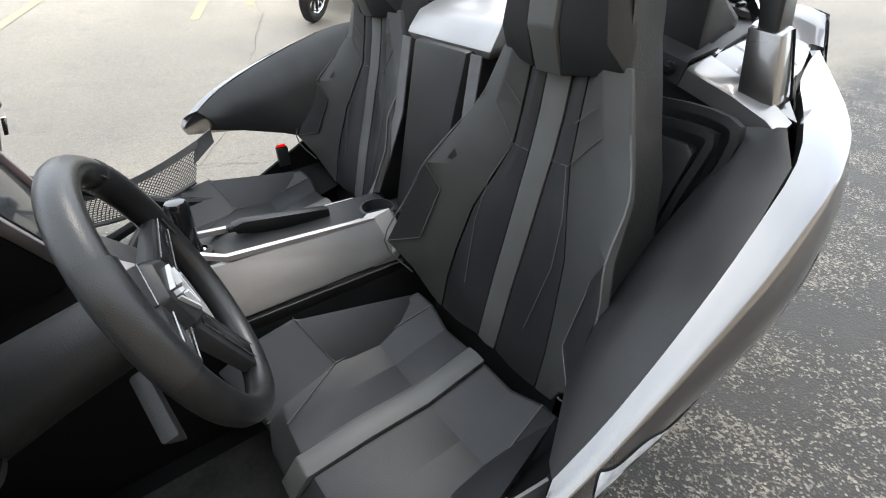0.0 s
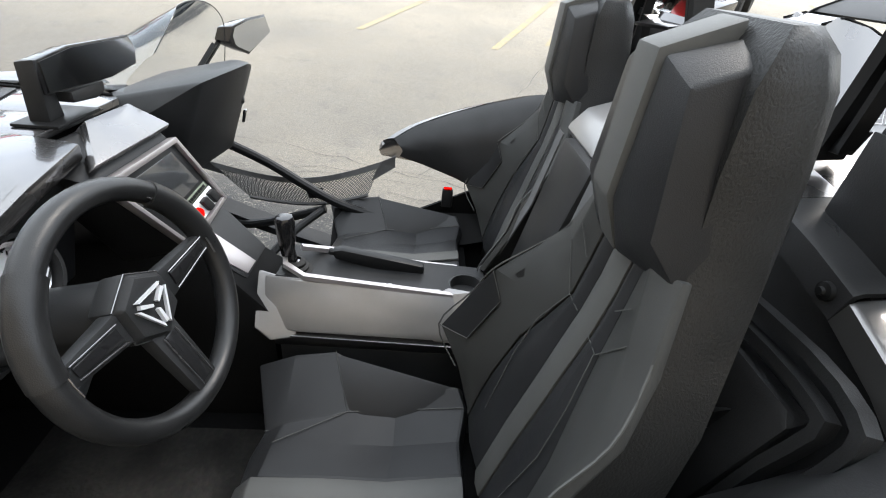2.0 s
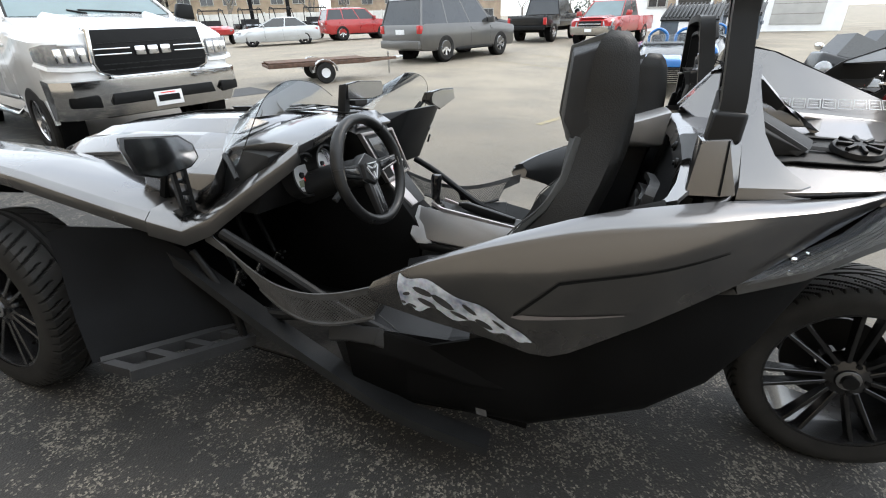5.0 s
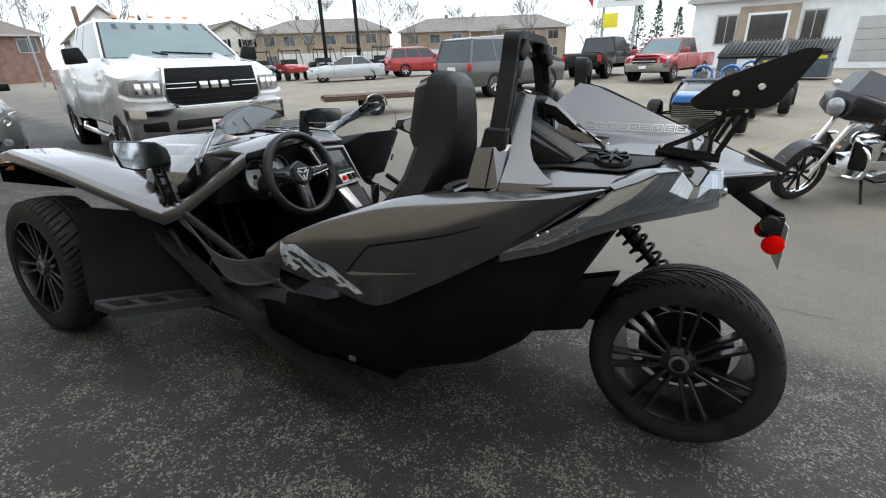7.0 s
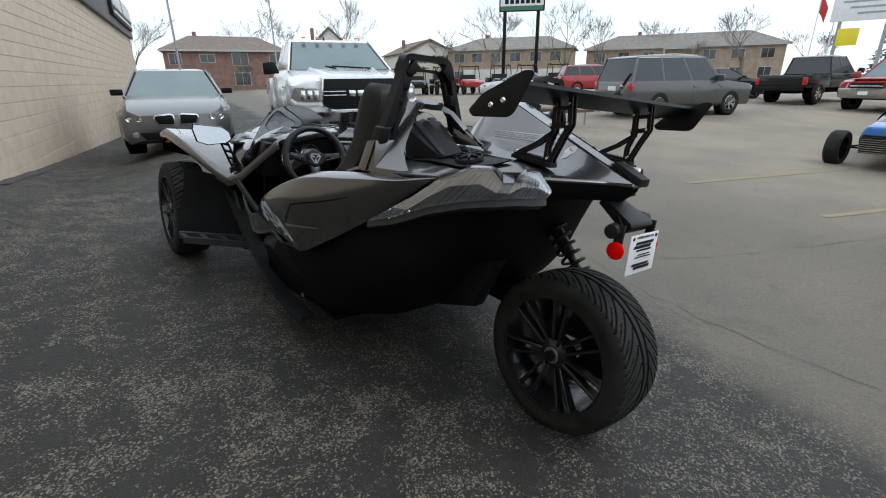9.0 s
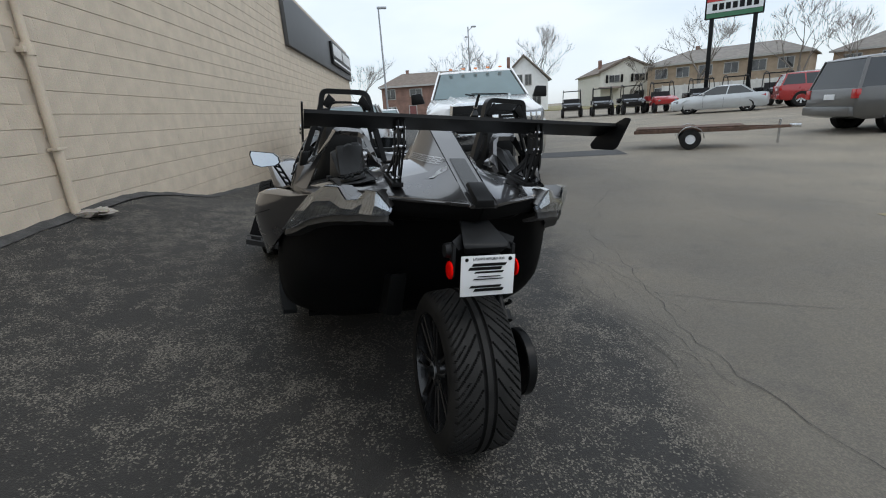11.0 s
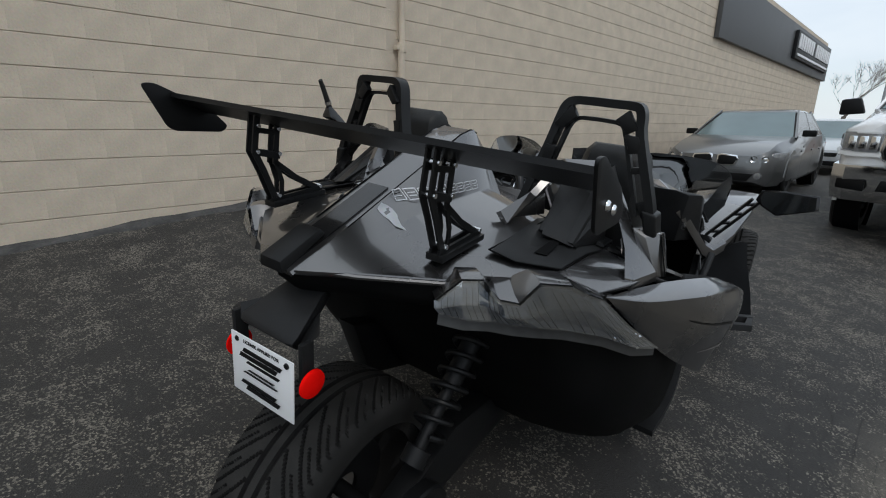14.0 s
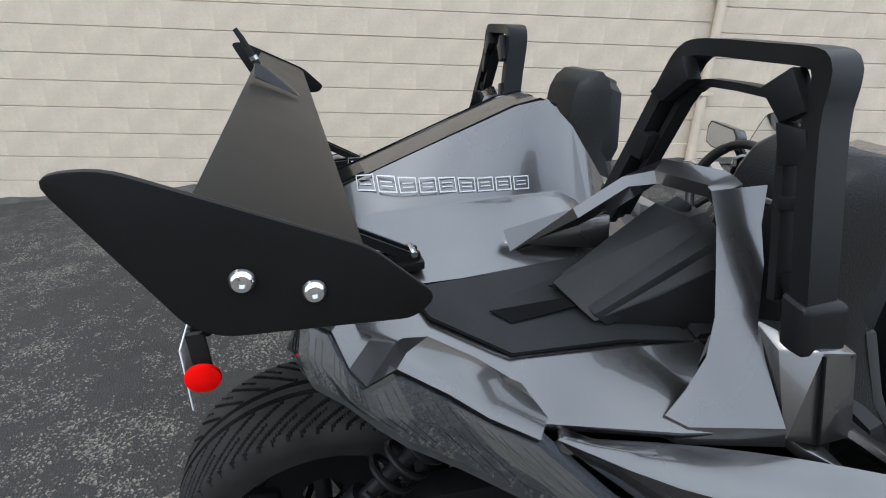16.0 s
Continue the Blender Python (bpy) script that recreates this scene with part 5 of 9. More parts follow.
def console():
    c = new("console")
    c.parent = car
    c["label"] = "satin silver centre console"
    part("console_body", hull([(x, y, z) for y, zt in ((0.86, 0.56), (1.05, 0.575), (1.43, 0.60)) for x, z in ((-0.05, 0.50), (0.0, zt), (0.13, zt), (0.175, 0.50), (-0.05, 0.22), (0.175, 0.22))], 0.008), BLACK, c)
    part("console_panel", hull([(-0.052, 0.96, 0.528), (-0.058, 1.05, 0.512), (-0.058, 1.37, 0.520), (-0.052, 1.46, 0.525), (0.008, 0.96, 0.606), (0.004, 1.06, 0.598), (-0.004, 1.36, 0.628), (0.0, 1.46, 0.640), (-0.03, 0.97, 0.50), (-0.03, 1.46, 0.50), (0.02, 0.97, 0.59), (0.02, 1.46, 0.615)], 0.005), CONSOLE, c, "polished silver side panel")
    part("console_facet", hull([(-0.058, 1.385, 0.505), (0.010, 1.385, 0.606), (-0.075, 1.44, 0.505), (-0.07, 1.475, 0.54), (0.015, 1.44, 0.632), (0.02, 1.48, 0.64), (-0.03, 1.48, 0.50), (0.03, 1.40, 0.59)], 0.003), CONSOLE, c, "faceted silver end of the console", 12)
    part("console_facet", hull([(-0.048, 1.064, 0.500), (0.012, 1.064, 0.596), (-0.060, 1.00, 0.505), (-0.060, 0.965, 0.54), (0.0, 0.975, 0.622), (0.02, 1.03, 0.615), (-0.02, 0.965, 0.50), (0.03, 1.05, 0.59)], 0.003), CONSOLE, c, "", 12)
    part("console_lip", sweep([(0.012, 1.05, 0.604), (0.010, 1.39, 0.612)], 0.014, 0.010, (0, 0, 1), 0.002), CONSOLE, c)
    part("console_sill", hull([(-0.062, 0.98, 0.495), (-0.062, 1.44, 0.512), (-0.05, 0.98, 0.46), (-0.05, 1.44, 0.47), (-0.02, 0.98, 0.50), (-0.02, 1.44, 0.51)], 0.004), PAINT, c)
    part("console_rail", sweep([(0.006, 1.02, 0.602), (0.0, 1.37, 0.640), (0.03, 1.42, 0.65), (0.07, 1.43, 0.655)], 0.012, 0.012, (0, 0, 1), 0.003), SILVER, c)
    part("console_rail", sweep([(0.150, 1.00, 0.585), (0.150, 1.22, 0.60), (0.150, 1.33, 0.62), (0.11, 1.40, 0.65)], 0.014, 0.012, (0, 0, 1), 0.003), SILVER, c)
    part("tray", sheet([[(0.012, y, z), (0.08, y, z - 0.012), (0.148, y, z)] for y, z in ((0.93, 0.590), (1.2, 0.605), (1.44, 0.632))], 0.008), BLACK, c)
    for k in range(7):
        part("printed_bar", box(0.026, 0.034, 1.17 + 0.014 * k, 1.178 + 0.014 * k, 0.6045 + 0.0006 * k, 0.6075 + 0.0006 * k), WHITE, c)
    part("cup_holder", lathe([(0.046, 0.012), (0.040, 0.014), (0.037, 0.0), (0.035, -0.07), (0.0, -0.07)], 28, Matrix.Translation((0.045, 0.985, 0.595)) @ Matrix.Rotation(-math.pi / 2, 4, "Y")), BLACK, c)
    g = part("gear_lever", join(tube([(0.06, 1.405, 0.60), (0.058, 1.415, 0.68)], 0.012, 12), hull([(0.058 + x, 1.42 + y, z) for z, r in ((0.660, 0.016), (0.695, 0.021), (0.750, 0.024), (0.764, 0.020)) for x, y in ((r, 0), (-r, 0), (0, r), (0, -r), (r * .7, r * .7), (-r * .7, r * .7), (r * .7, -r * .7), (-r * .7, -r * .7))], 0.003)), GLOSSB, c, "black gear lever with a ringed boot")
    part("lever_ring", tube([(0.059, 1.409, 0.634), (0.059, 1.41, 0.640)], 0.016, 16), STEEL, g)
    part("lever_boot", lathe([(0.038, -0.002), (0.040, 0.008), (0.030, 0.010), (0.032, 0.018), (0.024, 0.022), (0.025, 0.03), (0.014, 0.036)], 28, Matrix.Translation((0.06, 1.405, 0.61)) @ Matrix.Rotation(-math.pi / 2, 4, "Y")), RUBBER, g)
    h = part("hand_brake", hull([(x, y, z) for x in (0.105, 0.133) for y, z in ((1.09, 0.575), (1.09, 0.612), (1.30, 0.650), (1.325, 0.645), (1.32, 0.622), (1.15, 0.58))], 0.007), SATIN, c, "black hand brake grip")
    part("brake_button", tube([(0.119, 1.318, 0.634), (0.119, 1.335, 0.637)], 0.009, 10), SATIN, h)


console()


def steering_wheel():
    w = new("steering_wheel")
    w.parent = car
    w.matrix_basis = Matrix.Translation((-0.377, 1.479, 0.856)) @ Matrix.Rotation(radians(-5), 4, "Z") @ Matrix.Rotation(radians(-18.9), 4, "X")
    w["label"] = "black leather three-spoke steering wheel"
    R0 = 0.1625
    rings = []
    for k in range(64):
        a = 2 * math.pi * k / 64
        flat = 1.0
        rings.append([((R0 + 0.0165 * math.cos(b)) * math.cos(a) * flat, 0.0185 * math.sin(b), (R0 + 0.0165 * math.cos(b)) * math.sin(a)) for b in (2 * math.pi * j / 12 for j in range(12))])
    part("grip", loft(rings + [rings[0]], cap=False), LEATHER, w, "stitched black leather grip", 60)
    for sx in SIDES:
        arc = [((R0 - 0.001) * math.cos(a) * sx, -0.001, (R0 - 0.001) * math.sin(a)) for a in (radians(8 + 6 * k) for k in range(8))]
        part("thumb_grip", tube(arc, 0.0198, 12, flat=1.0), LEATHER, w, "ribbed thumb grip")
        part("spoke", hull([(sx * 0.045, 0.004, 0.026), (sx * 0.045, 0.004, -0.022), (sx * 0.045, 0.03, 0.026), (sx * 0.045, 0.03, -0.022), (sx * 0.150, -0.010, 0.030), (sx * 0.150, -0.010, 0.000), (sx * 0.150, 0.010, 0.030), (sx * 0.150, 0.010, 0.000)], 0.005), BLACK, w)
        part("spoke_trim", hull([(sx * 0.06, -0.001, 0.014), (sx * 0.06, -0.001, -0.008), (sx * 0.138, -0.011, 0.022), (sx * 0.138, -0.011, 0.008), (sx * 0.06, 0.01, 0.014), (sx * 0.06, 0.01, -0.008), (sx * 0.138, 0.0, 0.022), (sx * 0.138, 0.0, 0.008)], 0.002), GLOSSB, w)
    part("spoke", hull([(-0.026, 0.004, -0.035), (0.026, 0.004, -0.035), (-0.026, 0.03, -0.035), (0.026, 0.03, -0.035), (-0.024, -0.01, -0.150), (0.024, -0.01, -0.150), (-0.024, 0.010, -0.150), (0.024, 0.010, -0.150)], 0.005), BLACK, w)
    part("spoke_trim", hull([(-0.011, 0.0, -0.05), (0.011, 0.0, -0.05), (-0.011, -0.012, -0.14), (0.011, -0.012, -0.14), (-0.011, 0.01, -0.05), (0.011, 0.01, -0.05), (-0.011, -0.002, -0.14), (0.011, -0.002, -0.14)], 0.002), GLOSSB, w)
    EDGE = mat("dark_chrome_edge", (0.20, 0.20, 0.21), 0.25, 0.9, 0.05, 9, 0, 200)
    for sx in SIDES:
        for z0, z1 in ((0.017, 0.0255), (-0.012, 0.0055)):
            part("spoke_edge", tube([(sx * 0.058, -0.0015, z0), (sx * 0.140, -0.0115, z1)], 0.0011, 5), EDGE, w)
        part("spoke_edge", tube([(sx * 0.0135, -0.0005, -0.05), (sx * 0.0135, -0.0125, -0.142)], 0.0011, 5), EDGE, w)
        part("grip_seam", tube([((R0 - 0.012) * math.cos(a) * sx, -0.0135, (R0 - 0.012) * math.sin(a)) for a in (radians(-4 + 6.5 * k) for k in range(10))], 0.0013, 5), EDGE, w)
    part("hub_ring", tube([(0.0545 * math.cos(radians(30 + 60 * k)), 0.006, 0.0545 * math.sin(radians(30 + 60 * k))) for k in range(7)], 0.0012, 5), EDGE, w)
    part("hub_pad", hull([(r * math.cos(radians(30 + 60 * k)), y + 0.036, r * math.sin(radians(30 + 60 * k))) for k in range(6) for r, y in ((0.056, -0.026), (0.046, -0.042), (0.054, 0.01))], 0.005), BLACK, w)
    em = []
    for k in range(3):
        a = radians(-90 + 120 * k)
        m = Matrix.Translation((0, 0.038, 0)) @ Matrix.Rotation(-a + math.pi / 2, 4, "Y")
        em += [moved(hull([(x, y, z) for y in (-0.050, -0.043) for x, z in ((-0.0022, 0.006), (0.0022, 0.006), (0.003, 0.028), (-0.003, 0.028))]), m.copy()), moved(hull([(x, y, z) for y in (-0.049, -0.043) for x, z in ((-0.026, -0.022), (0.026, -0.022), (0.021, -0.0185), (-0.021, -0.0185))]), m.copy())]
    for blade in em:
        part("emblem_blade", blade, EMBLEM, w, "chrome emblem blade")
    part("column", tube([(0, 0.03, 0), (0, 0.16, 0.0), (0, 0.30, -0.01)], 0.045, 16, 0.055), BLACK, w)
    part("column_shroud", hull([(x, y, z) for y, hw, hz in ((0.06, 0.032, 0.03), (0.24, 0.04, 0.04)) for x in (-hw, hw) for z in (-hz, hz)], 0.015), BLACK, w)
    part("stalk", hull([(-0.06, 0.06, -0.02), (-0.06, 0.08, -0.02), (-0.06, 0.06, -0.035), (-0.14, 0.055, -0.055), (-0.14, 0.075, -0.055), (-0.14, 0.055, -0.072)], 0.004), BLACK, w, "indicator stalk")


steering_wheel()

DIAL = mat("pale_gauge_face", (0.42, 0.43, 0.44), 0.4, 0, 0.06, 20, 0, 200)
LCD = mat("green_grey_display", (0.16, 0.19, 0.14), 0.2, 0, 0.06, 20, 0, 200)


def gauge(p, r, tilt, turn):
    m = Matrix.Translation(p) @ Matrix.Rotation(radians(turn), 4, "Z") @ Matrix.Rotation(radians(-tilt), 4, "X") @ Matrix.Rotation(radians(-90), 4, "Z")
    g = part("gauge", lathe([(0.0, 0.0), (r, 0.0)], 40, m), DIAL, car, "round pale instrument dial")
    part("bezel", lathe([(r, 0.0), (r + 0.002, 0.012), (r + 0.009, 0.014), (r + 0.012, -0.02)], 40, m), CHROME, g)
    part("hood_ring", lathe([(r + 0.012, -0.01), (r + 0.013, 0.03), (r + 0.02, 0.03), (r + 0.022, -0.02)], 40, m), BLACK, g)
    part("pivot", lathe([(0, 0.01), (r * 0.17, 0.008), (r * 0.2, 0.001)], 20, m), SATIN, g)
    part("needle", moved(box(0.006, 0.008, -0.0015, 0.0015, 0, r * 0.75), m @ Matrix.Rotation(radians(200), 4, "X")), RED, g)
    for k in range(27):
        a = radians(-45 + 10 * k)
        L = 0.14 if k % 3 == 0 else 0.07
        part("tick", moved(box(0.0012, 0.0022, -0.0009, 0.0009, r * (0.93 - L), r * 0.93), m @ Matrix.Rotation(a - math.pi / 2 + radians(45), 4, "X")), SATIN, g)
    part("display", moved(box(0.0012, 0.002, -r * 0.36, r * 0.36, -r * 0.72, -r * 0.3), m), LCD, g)


gauge((-0.410, 1.728, 0.812), 0.054, 15, 0)
gauge((-0.308, 1.716, 0.838), 0.043, 15, 0)


def dash():
    # dark cowl over the driver and its brow
    part("dash", hull([(-0.56, 1.72, 0.90), (-0.13, 1.70, 0.945), (-0.55, 1.80, 0.70), (-0.12, 1.78, 0.70), (-0.56, 1.98, 0.70), (-0.10, 1.98, 0.70), (-0.52, 1.90, 0.90), (-0.12, 1.90, 0.95)], 0.01), BLACK, car, "black moulded dashboard")
    part("dash_brow", sheet([[(-0.500, 1.660, 0.930), (-0.515, 1.74, 0.935), (-0.53, 1.90, 0.905)], [(-0.42, 1.655, 0.945), (-0.42, 1.75, 0.955), (-0.42, 1.90, 0.935)], [(-0.28, 1.66, 0.975), (-0.28, 1.77, 0.982), (-0.28, 1.90, 0.965)], [(-0.13, 1.68, 0.985), (-0.13, 1.78, 0.995), (-0.13, 1.88, 0.985)]], 0.03, 0.006), PAINT, car)
    part("glove_box", hull([(0.235, 1.79, 0.905), (0.30, 1.66, 0.985), (0.48, 1.605, 1.000), (0.548, 1.615, 0.985), (0.60, 1.68, 0.985), (0.53, 1.70, 0.735), (0.30, 1.78, 0.70), (0.62, 1.90, 0.72), (0.24, 1.95, 0.72), (0.60, 1.90, 0.93), (0.26, 1.92, 0.93)], 0.012), BLACK, car, "black glove box pod")
    part("glove_latch", hull([(0.545, 1.648, 0.85), (0.565, 1.652, 0.85), (0.545, 1.66, 0.81), (0.567, 1.665, 0.81), (0.545, 1.66, 0.85), (0.545, 1.67, 0.81)], 0.003), STEEL, car)
    # centre stack with its screen and switches, leaning towards the seats
    A, B, C_, D = Vector((-0.175, 1.652, 0.930)), Vector((0.062, 1.642, 0.930)), Vector((0.165, 1.604, 0.744)), Vector((-0.044, 1.600, 0.726))
    n = (B - A).cross(D - A).normalized()
    n = n if n.y < 0 else -n

    def on(u, v, h=0.0):
        return A.lerp(B, u).lerp(D.lerp(C_, u), v) + n * h

    def panel(u0, u1, v0, v1, h0, h1, b=0.002):
        return hull([on(u, v, h) for u in (u0, u1) for v in (v0, v1) for h in (h0, h1)], b)
    st = part("dash_pod", hull([A, B, C_, D, A + Vector((0.0, 0.12, 0.03)), B + Vector((-0.01, 0.12, 0.03)), C_ + Vector((-0.03, 0.14, -0.05)), D + Vector((0.01, 0.14, -0.05)), (-0.02, 1.70, 0.985), (0.06, 1.69, 0.985)], 0.006), BLACK, car, "black centre stack with a silver bezel and dark screen")
    part("stack_face", panel(0.05, 0.95, 0.05, 0.96, 0.001, 0.010), BLACK, st)
    for uv in ((0.0, 0.05, 0.0, 1.0), (0.95, 1.0, 0.0, 1.0), (0.0, 1.0, 0.0, 0.06), (0.05, 0.95, 0.94, 1.0)):
        part("stack_bezel", panel(*uv, 0.0, 0.020, 0.003), SILVER, st)
    part("screen", panel(0.16, 0.84, 0.12, 0.58, 0.010, 0.013), DARKGLASS, st, "dark display screen")
    part("label_strip", panel(0.40, 0.90, 0.62, 0.69, 0.010, 0.013), LCD, st)
    for k in range(8):
        part("printed_bar", panel(0.43 + 0.055 * k, 0.47 + 0.055 * k, 0.635, 0.675, 0.0135, 0.0145, 0), SATIN, st)
    part("switch_plate", panel(0.36, 0.92, 0.71, 0.93, 0.010, 0.013), WHITE, st)
    for u in (0.60, 0.77):
        part("switch", panel(u, u + 0.11, 0.74, 0.90, 0.013, 0.024), BLACK, st)
    c = on(0.47, 0.82, 0.014)
    part("start_button", moved(lathe([(0, 0.008), (0.010, 0.008), (0.013, 0.0)], 20), Matrix.Translation(c) @ n.to_track_quat("X", "Z").to_matrix().to_4x4()), RED, st)
    part("stack_brow", hull([(-0.16, 1.645, 0.958), (0.07, 1.632, 0.958), (-0.06, 1.71, 0.998), (0.06, 1.70, 0.998), (-0.17, 1.66, 0.942), (0.075, 1.645, 0.942), (-0.05, 1.74, 0.975), (0.07, 1.73, 0.975)], 0.006), PAINT, car, "silver visor above the stack")
    part("stack_leg", hull([(-0.03, 1.600, 0.728), (0.15, 1.604, 0.744), (0.0, 1.50, 0.625), (0.12, 1.49, 0.64), (0.0, 1.58, 0.60), (0.12, 1.58, 0.60), (-0.03, 1.64, 0.70), (0.14, 1.64, 0.72)], 0.006), BLACK, car)
    part("stack_leg_trim", slab([(0.010, 1.502, 0.634), (0.055, 1.497, 0.639), (0.04, 1.590, 0.733), (-0.022, 1.592, 0.726)][::-1], 0.006, 0.001), SILVER, car)


dash()

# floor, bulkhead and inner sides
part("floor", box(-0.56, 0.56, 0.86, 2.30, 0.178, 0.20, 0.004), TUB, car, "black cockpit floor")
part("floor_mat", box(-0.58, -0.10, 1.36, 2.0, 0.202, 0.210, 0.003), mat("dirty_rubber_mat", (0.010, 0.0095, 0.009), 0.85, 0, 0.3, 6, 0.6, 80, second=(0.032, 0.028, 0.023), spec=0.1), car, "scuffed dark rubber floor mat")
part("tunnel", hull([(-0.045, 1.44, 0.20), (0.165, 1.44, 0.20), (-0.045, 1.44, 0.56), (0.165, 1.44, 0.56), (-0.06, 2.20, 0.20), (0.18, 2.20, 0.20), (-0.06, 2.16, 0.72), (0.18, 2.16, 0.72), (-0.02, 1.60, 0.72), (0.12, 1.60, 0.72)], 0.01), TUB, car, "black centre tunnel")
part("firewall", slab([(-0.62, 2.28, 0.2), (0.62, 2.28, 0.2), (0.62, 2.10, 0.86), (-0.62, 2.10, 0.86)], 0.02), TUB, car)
for s in SIDES:
    part("bulkhead", sheet([mir(r, s) for r in ([(0.08, 0.72, 0.42), (0.35, 0.70, 0.42), (0.62, 0.76, 0.42)], [(0.08, 0.66, 0.75), (0.35, 0.62, 0.75), (0.62, 0.66, 0.75)], [(0.08, 0.60, 1.02), (0.35, 0.56, 1.035), (0.60, 0.60, 0.945)])], 0.02), BLACK, car, "black moulded bulkhead behind the seat")
    for k, fr in enumerate(([(0.36, 0.66, 0.935), (0.506, 0.655, 0.943), (0.589, 0.665, 0.940), (0.612, 0.672, 0.915), (0.600, 0.680, 0.827), (0.580, 0.695, 0.697), (0.56, 0.73, 0.55)], [(0.36, 0.672, 0.905), (0.478, 0.668, 0.913), (0.560, 0.675, 0.916), (0.580, 0.68, 0.900), (0.562, 0.69, 0.816), (0.546, 0.705, 0.698), (0.53, 0.73, 0.55)])):
        part("bulkhead_rib", sweep(smooth_line(mir(fr, s), 2), 0.014, 0.022, (0, 1, 0.2), 0.005), BLACK, car)
    part("bulkhead_pad", hull(mir([(0.30, 0.685, 0.885), (0.545, 0.690, 0.895), (0.562, 0.695, 0.88), (0.535, 0.715, 0.72), (0.50, 0.745, 0.50), (0.30, 0.745, 0.50), (0.30, 0.65, 0.88), (0.55, 0.65, 0.88), (0.5, 0.70, 0.5), (0.30, 0.70, 0.5)], s), 0.008), BLACK, car)
    for x, y, z in ((0.436, 0.612, 0.986), (0.321, 0.611, 1.011)):
        part("trim_bolt", lathe([(0, 0.012), (0.005, 0.012), (0.006, 0.008), (0.012, 0.006), (0.013, 0.0)], 14, Matrix.Translation((s * x, y - 0.004, z)) @ Matrix.Rotation(radians(90), 4, "Z")), SATIN, car)
    part("latch_pocket", hull(mir([(0.46, 0.690, 0.80), (0.50, 0.700, 0.84), (0.47, 0.70, 0.765), (0.485, 0.71, 0.77), (0.47, 0.72, 0.80), (0.49, 0.715, 0.82)], s), 0.004), SATIN, car)
    # black liner under the inner edge of the quarter panel
    lin = [
        [(0.745, 1.215, 0.690), (0.725, 1.195, 0.674), (0.715, 1.18, 0.655), (0.735, 1.19, 0.625)],
        [(0.752, 1.130, 0.746), (0.705, 1.11, 0.735), (0.660, 1.09, 0.685), (0.695, 1.10, 0.618)],
        [(0.748, 1.000, 0.813), (0.690, 0.99, 0.800), (0.625, 0.98, 0.725), (0.655, 0.98, 0.600)],
        [(0.735, 0.860, 0.874), (0.672, 0.85, 0.858), (0.60, 0.84, 0.78), (0.625, 0.85, 0.56)],
        [(0.712, 0.730, 0.923), (0.640, 0.72, 0.905), (0.585, 0.71, 0.82), (0.59, 0.76, 0.42)],
        [(0.662, 0.640, 0.945), (0.605, 0.635, 0.93), (0.58, 0.63, 0.86), (0.57, 0.66, 0.48)],
    ]
    lin = [[(x + flare(s, y), y, z + 0.25 * flare(s, y)) for x, y, z in r] for r in lin]
    part("inner_liner", sheet([mir(r, s) for r in lin], 0.015), BLACK, car, "soft black inner liner", 50)

# pedals
for x, w in ((-0.21, 0.035), (-0.31, 0.03), (-0.43, 0.03)):
    pd = part("pedal", hull([(x - w, 2.00, 0.42), (x + w, 2.00, 0.42), (x - w, 2.05, 0.31), (x + w, 2.05, 0.31), (x - w, 2.015, 0.425), (x + w, 2.015, 0.425), (x - w, 2.065, 0.315), (x + w, 2.065, 0.315)], 0.003), STEEL, car, "drilled metal pedal")
    part("pedal_arm", tube([(x, 2.03, 0.38), (x, 2.12, 0.55), (x, 2.12, 0.72)], 0.010, 8), SATIN, pd)
    for i in range(2):
        for j in range(3):
            part("pedal_stud", ball((x - w * 0.5 + w * i, 2.006 + 0.014 * j, 0.405 - 0.033 * j), 0.006, 8, 5), SATIN, pd)


# ---- front bodywork ----
BOARD = mat("greyed_black_plastic", (0.022, 0.023, 0.026), 0.55, 0, 0.2, 7, 0.2, 300, spec=0.2)


